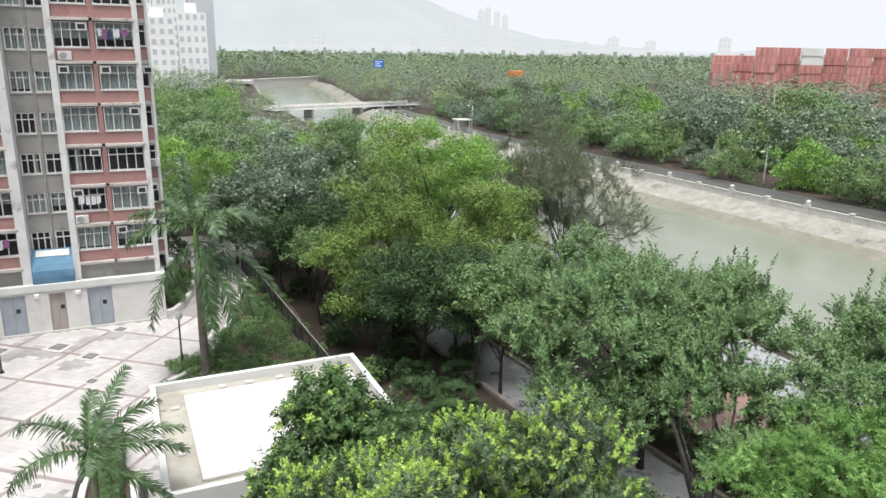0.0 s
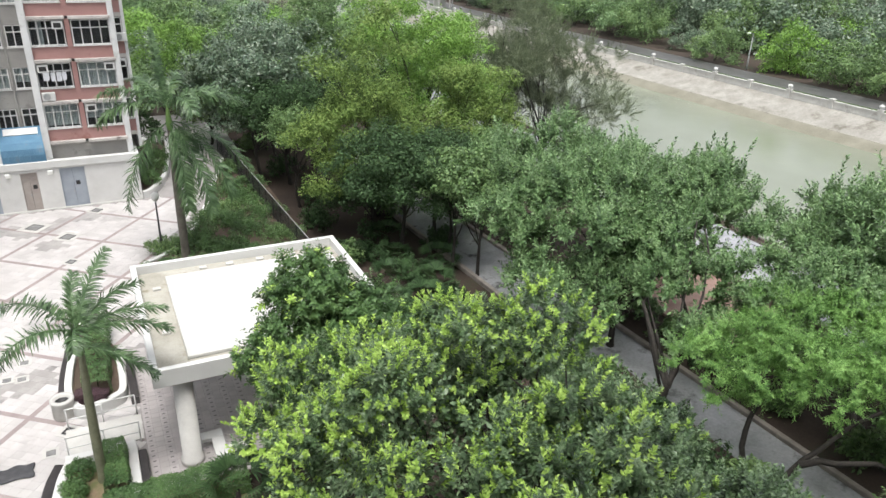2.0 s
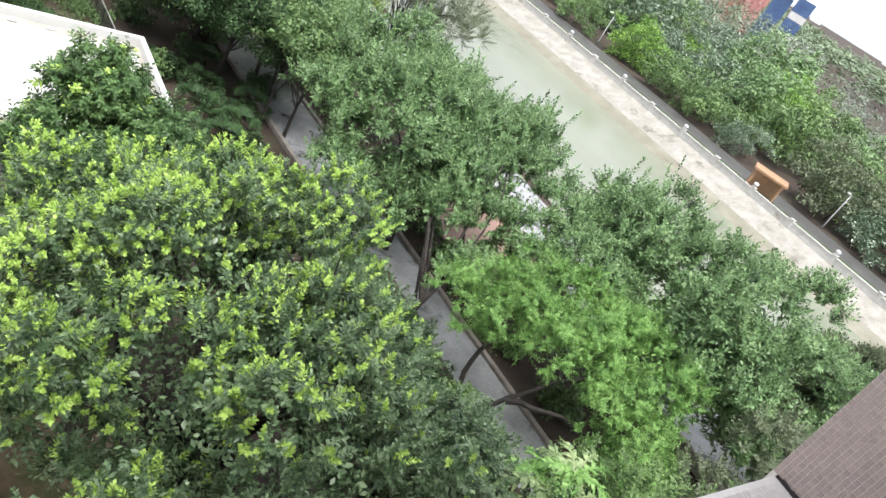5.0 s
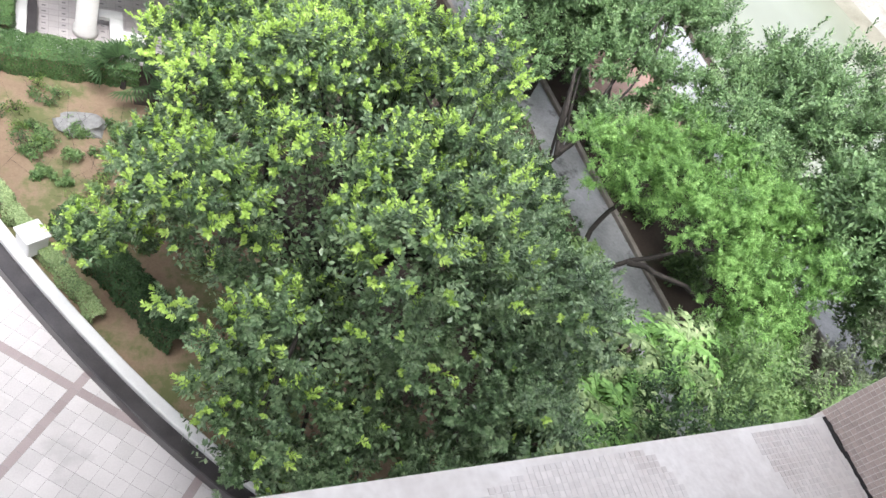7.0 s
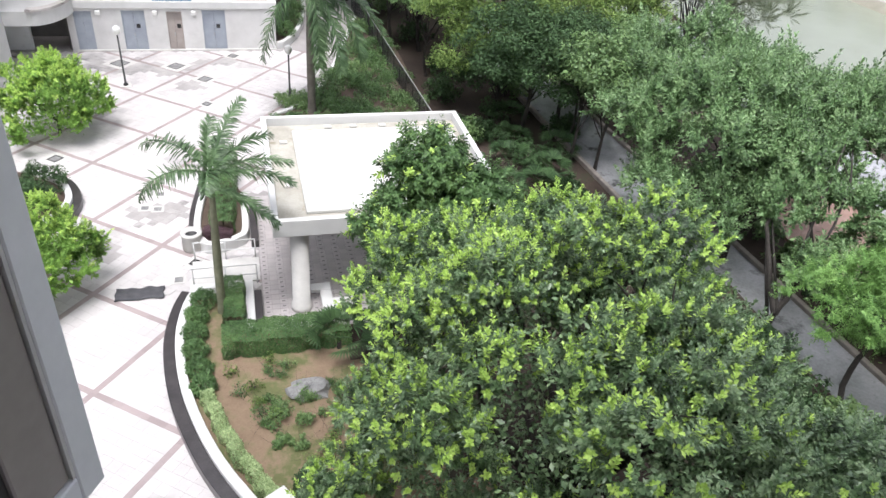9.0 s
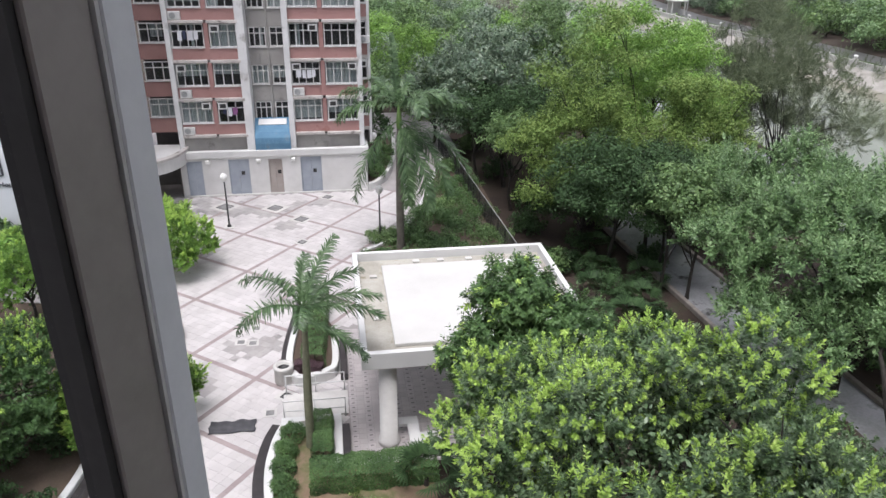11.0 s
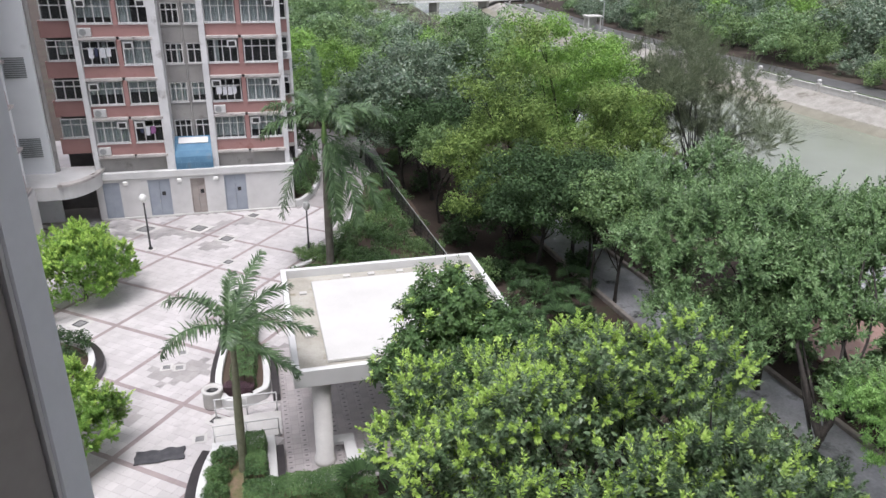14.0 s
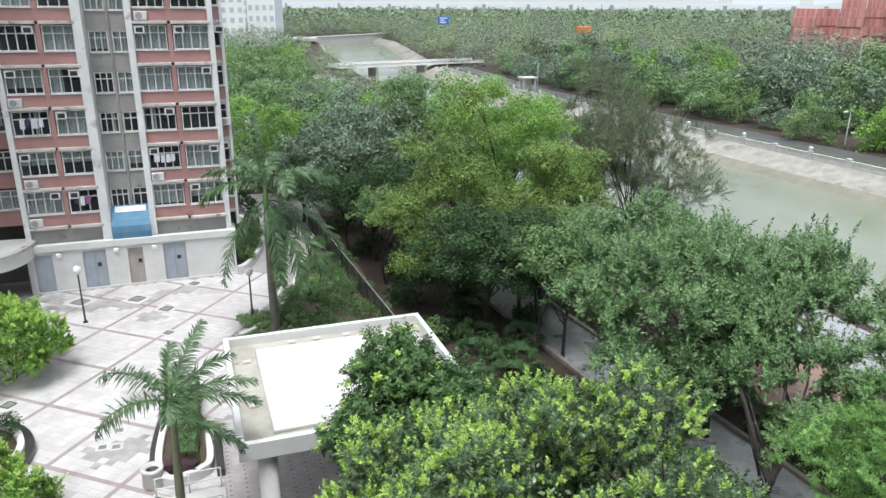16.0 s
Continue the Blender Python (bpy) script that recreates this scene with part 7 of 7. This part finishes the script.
def fishtail_palm(place, h, seed):
    """A clump of pale stems, each with arching leaves of broad ragged leaflets."""
    rng = np.random.default_rng(seed)
    ob = thing("fishtail_palm", place, "pale green fishtail palm with ragged drooping leaves", "palm tree")
    for s in range(3):
        a0 = s * 2.1 + rng.uniform(0, 1)
        top = np.array([math.cos(a0) * 0.5, math.sin(a0) * 0.5, h * rng.uniform(0.8, 1.0)])
        t = np.linspace(0, 1, 6)[:, None]
        v, f = tube(np.array([0.1 * math.cos(a0), 0.1 * math.sin(a0), -0.1]) * (1 - t) + top * t, np.linspace(0.07, 0.05, 6), 7)
        part("trunk", mesh_of("trunk", v, f, "palm_bark", smooth=True), ob)
        for i in range(7):
            a = math.degrees(a0) + i * 137.5
            me = frond_mesh("frond", rng, rng.uniform(1.3, 1.9), 38, 95, n=16, leaflet=0.36, mat="leaf_feather" if i % 3 else "leaf_hedge_pale", wide=0.055, plume=0.8)
            part("frond", me, ob, place=tuple(top), turn=a)


for i, (x, y, h) in enumerate(((11.2, 4.4, 5.4), (13.6, 5.4, 5.0), (16.2, 6.6, 4.8))):
    fishtail_palm((x, y, 0.1), h, 600 + i)


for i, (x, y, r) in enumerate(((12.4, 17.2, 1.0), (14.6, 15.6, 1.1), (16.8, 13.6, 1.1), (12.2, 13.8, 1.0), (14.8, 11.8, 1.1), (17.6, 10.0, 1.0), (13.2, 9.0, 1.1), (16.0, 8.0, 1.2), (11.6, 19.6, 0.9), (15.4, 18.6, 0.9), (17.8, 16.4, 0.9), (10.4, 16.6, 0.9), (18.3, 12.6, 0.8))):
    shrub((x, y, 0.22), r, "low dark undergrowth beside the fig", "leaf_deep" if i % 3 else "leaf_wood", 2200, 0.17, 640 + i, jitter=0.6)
rng = np.random.default_rng(91)
for i in range(44):
    y = rng.uniform(12.5, 18.8)
    x = np.interp(y, [11, 14.7, 18.4], [1.4, -0.6, -1.6]) + rng.uniform(0.3, 3.6)
    shrub((x, y, 0.28), rng.uniform(0.1, 0.26), "small weedy green plant on bare earth", ("leaf_wood", "leaf_hedge", "leaf_olive")[i % 3], 220, 0.07, 700 + i, jitter=0.7)
for i, (x, y, r) in enumerate(((24.2, 20.5, 0.8), (24.3, 22.6, 0.7), (24.1, 24.8, 0.8), (24.3, 27.4, 0.8), (26.0, 28.8, 0.9), (28.6, 28.9, 0.9), (31.9, 22.0, 0.6), (26.4, 19.6, 0.9), (29.0, 19.3, 0.9), (24.2, 30.2, 0.8), (24.3, 16.0, 0.7), (27.6, 23.4, 0.45))):
    shrub((x, y, -0.56), r, "dark green shrub beside the brick rest area", ("leaf_deep", "leaf_wood", "leaf_bank")[i % 3], 1800, 0.16, 740 + i, jitter=0.6)
# understorey of the grove: fan palms, saplings and dark shrubs
def fan_palm(place, r, seed):
    rng = np.random.default_rng(seed)
    ob = thing("fan_palm", place, "low fan palm coloured dark for the shade under the trees", "palm")
    vs = []
    for i in range(16):
        a, e = 2 * math.pi * i * 0.382, rng.uniform(0.25, 1.1)
        d = np.array([math.cos(a) * math.cos(e), math.sin(a) * math.cos(e), math.sin(e)])
        hub = d * r * 0.55 + [0, 0, 0.25]
        side = unit(np.cross(d, [0, 0, 1.0]))
        for k in np.linspace(-1.25, 1.25, 13):
            w = unit(d * math.cos(k) + side * math.sin(k))
            n = unit(np.cross(w, np.cross(d, side)))
            q = hub + w * r * 0.5
            q[2] -= 0.12 * r
            m = hub + w * r * 0.28
            vs.append([hub, m + n * 0.035, q, m - n * 0.035])
    v = np.array(vs).reshape(-1, 3)
    # leaf colour darkened for the canopy's shade
    part("leaves", mesh_of("leaves", v, np.arange(len(v)).reshape(-1, 4), "leaf_deep"), ob)
    tv, tf = tube([(0, 0, -0.05), (0, 0, 0.3)], [0.1, 0.07], 7)
    part("stem", mesh_of("stem", tv, tf, "bark"), ob)


for i, (x, y, r) in enumerate(((13.6, 33.0, 1.6), (15.4, 31.6, 1.5), (16.8, 34.0, 1.5), (14.6, 35.6, 1.4), (12.4, 30.4, 1.4), (17.2, 25.0, 1.3), (17.0, 22.0, 1.2), (15.5, 38.5, 1.3), (14.2, 30.0, 1.5))):
    fan_palm((x, y, -0.6), r, 300 + i)
fan_palm((2.5, 19.2, 0.28), 1.5, 320)
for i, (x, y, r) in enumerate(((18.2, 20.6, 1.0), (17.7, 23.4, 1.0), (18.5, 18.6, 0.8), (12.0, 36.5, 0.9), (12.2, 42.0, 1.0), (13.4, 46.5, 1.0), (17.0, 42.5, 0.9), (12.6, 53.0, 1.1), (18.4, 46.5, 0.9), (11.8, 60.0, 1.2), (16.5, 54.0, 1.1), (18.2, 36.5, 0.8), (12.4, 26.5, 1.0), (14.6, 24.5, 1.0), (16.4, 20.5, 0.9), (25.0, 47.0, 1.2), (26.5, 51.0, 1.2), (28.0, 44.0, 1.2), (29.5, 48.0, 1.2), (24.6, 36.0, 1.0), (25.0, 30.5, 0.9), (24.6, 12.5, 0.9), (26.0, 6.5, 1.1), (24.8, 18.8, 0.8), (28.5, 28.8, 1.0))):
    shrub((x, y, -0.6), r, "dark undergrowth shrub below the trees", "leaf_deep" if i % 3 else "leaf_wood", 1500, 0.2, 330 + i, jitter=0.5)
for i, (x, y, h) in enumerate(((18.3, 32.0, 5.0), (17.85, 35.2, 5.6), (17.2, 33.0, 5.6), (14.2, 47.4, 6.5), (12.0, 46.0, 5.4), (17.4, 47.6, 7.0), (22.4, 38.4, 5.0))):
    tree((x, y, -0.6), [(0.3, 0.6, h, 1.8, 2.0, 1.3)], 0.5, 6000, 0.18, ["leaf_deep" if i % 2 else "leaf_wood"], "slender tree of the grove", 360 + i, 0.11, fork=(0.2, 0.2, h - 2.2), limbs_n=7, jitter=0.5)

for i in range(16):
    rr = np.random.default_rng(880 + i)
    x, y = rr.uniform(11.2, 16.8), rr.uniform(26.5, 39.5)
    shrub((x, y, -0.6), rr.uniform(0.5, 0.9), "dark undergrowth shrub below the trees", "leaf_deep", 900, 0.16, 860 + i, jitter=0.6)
for i in range(14):
    rr = np.random.default_rng(900 + i)
    shrub((rr.uniform(-15, -10.2), rr.uniform(17.5, 25), 0.28), rr.uniform(0.6, 1.0), "dark green shrub below the fig tree", "leaf_deep", 1500, 0.16, 910 + i, jitter=0.5)
for i in range(12):
    rr = np.random.default_rng(950 + i)
    shrub((rr.uniform(-24, -10.5), rr.uniform(33.5, 39), 0.28), rr.uniform(0.9, 1.5), "dense green shrub before the white wall", "leaf_deep" if i % 2 else "leaf_hedge", 1700, 0.2, 960 + i, jitter=0.5)


# ---- pieces: plaza pavers and bands, pavilion tiles, mosaic ----
PLAZA = bpy.data.objects["plaza"]
TURN, CELL, BAND = radians(52.0), 3.75, 0.22
ca, sa = math.cos(TURN), math.sin(TURN)
ORIGIN = (-6.8, 29.15)


def on_plaza(x, y):
    if not (-15 < x < 10 and 3.0 < y < 49.55):
        return False
    if x > -0.1 and y > 20.3:
        return 30.8 < y and x < 2.0 + (y - 39) * 0.4 and y > 38.5 or (30.8 < y < 38.5 and x < 1.3)
    if y < 23.1 and x > np.interp(y, [p[1] for p in RIM[::-1]], [p[0] for p in RIM[::-1]]) + 0.1:
        return False
    return True


def block(a0, a1, b0, b1, z0, z1):
    """Corners and quads of a low block given in the turned grid of the paving."""
    q = [(ORIGIN[0] + a * ca - b * sa, ORIGIN[1] + a * sa + b * ca) for a, b in ((a0, b0), (a1, b0), (a1, b1), (a0, b1))]
    return [(*p, z0) for p in q] + [(*p, z1) for p in q]


BLOCK = [(4, 5, 6, 7), (0, 1, 5, 4), (1, 2, 6, 5), (2, 3, 7, 6), (3, 0, 4, 7)]
tv, tf, bv, bf, singles, damp = [], [], [], [], [], []
# dirty, damp spots of the paving: x, y, half-lengths
DAMP = [(-6.9, 26.6, 1.3, 1.2), (-4.2, 29.4, 1.3, 0.9), (-7.3, 46.9, 1.7, 1.2), (-4.6, 46.4, 1.5, 1.0), (-9.8, 47.6, 1.5, 1.3), (-8.4, 40.2, 1.3, 0.8), (-11.0, 45.0, 1.6, 1.4), (-1.6, 47.6, 1.4, 0.5), (-3.2, 43.8, 1.0, 0.7)]


def is_damp(x, y, rng):
    return any(((x - a) / c) ** 2 + ((y - b) / d) ** 2 < 1 + rng.normal(0, 0.35) for a, b, c, d in DAMP)
rng = np.random.default_rng(21)
step = (CELL - BAND) / 9
for i in range(-9, 9):
    for j in range(-9, 9):
        for k in range(9):
            for m in range(9):
                a, b = i * CELL + BAND / 2 + k * step, j * CELL + BAND / 2 + m * step
                x, y = ORIGIN[0] + (a + step / 2) * ca - (b + step / 2) * sa, ORIGIN[1] + (a + step / 2) * sa + (b + step / 2) * ca
                if not on_plaza(x, y):
                    continue
                z = rng.uniform(-0.0015, 0.002)
                g = 0.005
                if y < 14.2 and x > -9 and len(singles) < 300:
                    singles.append((x, y, z))
                    continue
                n = len(tv)
                tv += block(a + g, a + step - g, b + g, b + step - g, -0.006, z)
                tf += [tuple(n + c for c in q) for q in BLOCK]
                damp += [int(is_damp(x, y, rng))] * 5
        for k in range(10):                      # bands along both ways, in lengths
            for a0, a1, b0, b1 in ((i * CELL + k * CELL / 10, i * CELL + (k + 1) * CELL / 10 - 0.01, j * CELL - BAND / 2, j * CELL + BAND / 2),
                                   (i * CELL - BAND / 2, i * CELL + BAND / 2, j * CELL + BAND / 2 + k * (CELL - BAND) / 10, j * CELL + BAND / 2 + (k + 1) * (CELL - BAND) / 10 - 0.01)):
                x, y = ORIGIN[0] + (a0 + a1) / 2 * ca - (b0 + b1) / 2 * sa, ORIGIN[1] + (a0 + a1) / 2 * sa + (b0 + b1) / 2 * ca
                if on_plaza(x, y):
                    n = len(bv)
                    bv += block(a0, a1, b0, b1, -0.006, 0.0015)
                    bf += [tuple(n + c for c in q) for q in BLOCK]
tagged(part("pavers", mesh_of("pavers", np.array(tv), np.array(tf), ["paver", "paver_damp"], damp), PLAZA), kind="stuff")
tagged(part("paving_bands", mesh_of("paving_bands", np.array(bv), np.array(bf), "red_band"), PLAZA), kind="stuff")
h = step / 2 - 0.0035
paver_me = mesh_of("paver", np.array([(x, y, z) for z in (-0.006, 0.0) for x, y in ((-h, -h), (h, -h), (h, h), (-h, h))]), np.array(BLOCK), "paver")
for x, y, z in singles:
    part("paver", paver_me, PLAZA, place=(x, y, z), turn=52.0)

# pavilion floor: pale tiles with dark inlays
FLOOR = [o for o in bpy.data.objects if o.name == "floor"][0]
tv, tf, dv, df = [], [], [], []
count = 0
for i in range(33):
    for j in range(32):
        x, y = 0.05 + i * 0.3, 20.78 + j * 0.3
        n = len(tv)
        tv += [(x + a, y + b, z) for z in (0.0, 0.012) for a, b in ((0.005, 0.005), (0.295, 0.005), (0.295, 0.295), (0.005, 0.295))]
        tf += [tuple(n + c for c in q) for q in BLOCK]
        if i % 2 == 0:
            for b in (0.12,):
                n = len(dv)
                dv += [(x + a, y + b + c, z) for z in (0.008, 0.0165) for a, c in ((0.09, 0), (0.21, 0), (0.21, 0.06), (0.09, 0.06))]
                df += [tuple(n + c for c in q) for q in BLOCK]
tagged(part("tiles", mesh_of("tiles", np.array(tv), np.array(tf), "tile_pink"), FLOOR), kind="stuff")
tagged(part("inlays", mesh_of("inlays", np.array(dv), np.array(df), "tile_dot"), FLOOR), kind="stuff")

# mosaic on the ledge and the fin beside it
P = 0.016
tv, tf = [], []
for i in range(int(2.3 / P)):
    for j in range(int(0.70 / P)):
        x, y = -0.28 + i * P, -0.27 + j * P
        if noise.noise(Vector((x * 2.3, y * 3.0, 1.0))) > 0.12 or x > 2.0:
            continue
        n, z = len(tv), 16.9358 + rng.uniform(0, 0.0006)
        tv += [(x + a, y + b, q) for q in (16.935, z) for a, b in ((0.001, 0.001), (P - 0.001, 0.001), (P - 0.001, P - 0.001), (0.001, P - 0.001))]
        tf += [tuple(n + c for c in q) for q in BLOCK]
tagged(part("mosaic", mesh_of("mosaic", np.array(tv), np.array(tf), "mosaic"), bpy.data.objects["window_ledge"]), kind="stuff")
tv, tf = [], []
for i in range(int(0.72 / P)):
    for j in range(int(1.9 / P)):
        y, z = -0.27 + i * P, 16.94 + j * P
        n, x = len(tv), 2.0231 - rng.uniform(0, 0.0008)
        tv += [(q, y + a, z + b) for q in (2.024, x) for a, b in ((0.001, 0.001), (P - 0.001, 0.001), (P - 0.001, P - 0.001), (0.001, P - 0.001))]
        tf += [tuple(n + c for c in q) for q in BLOCK]
tagged(part("mosaic", mesh_of("mosaic", np.array(tv), np.array(tf), "mosaic_brown"), bpy.data.objects["wall_fin"]), kind="stuff")
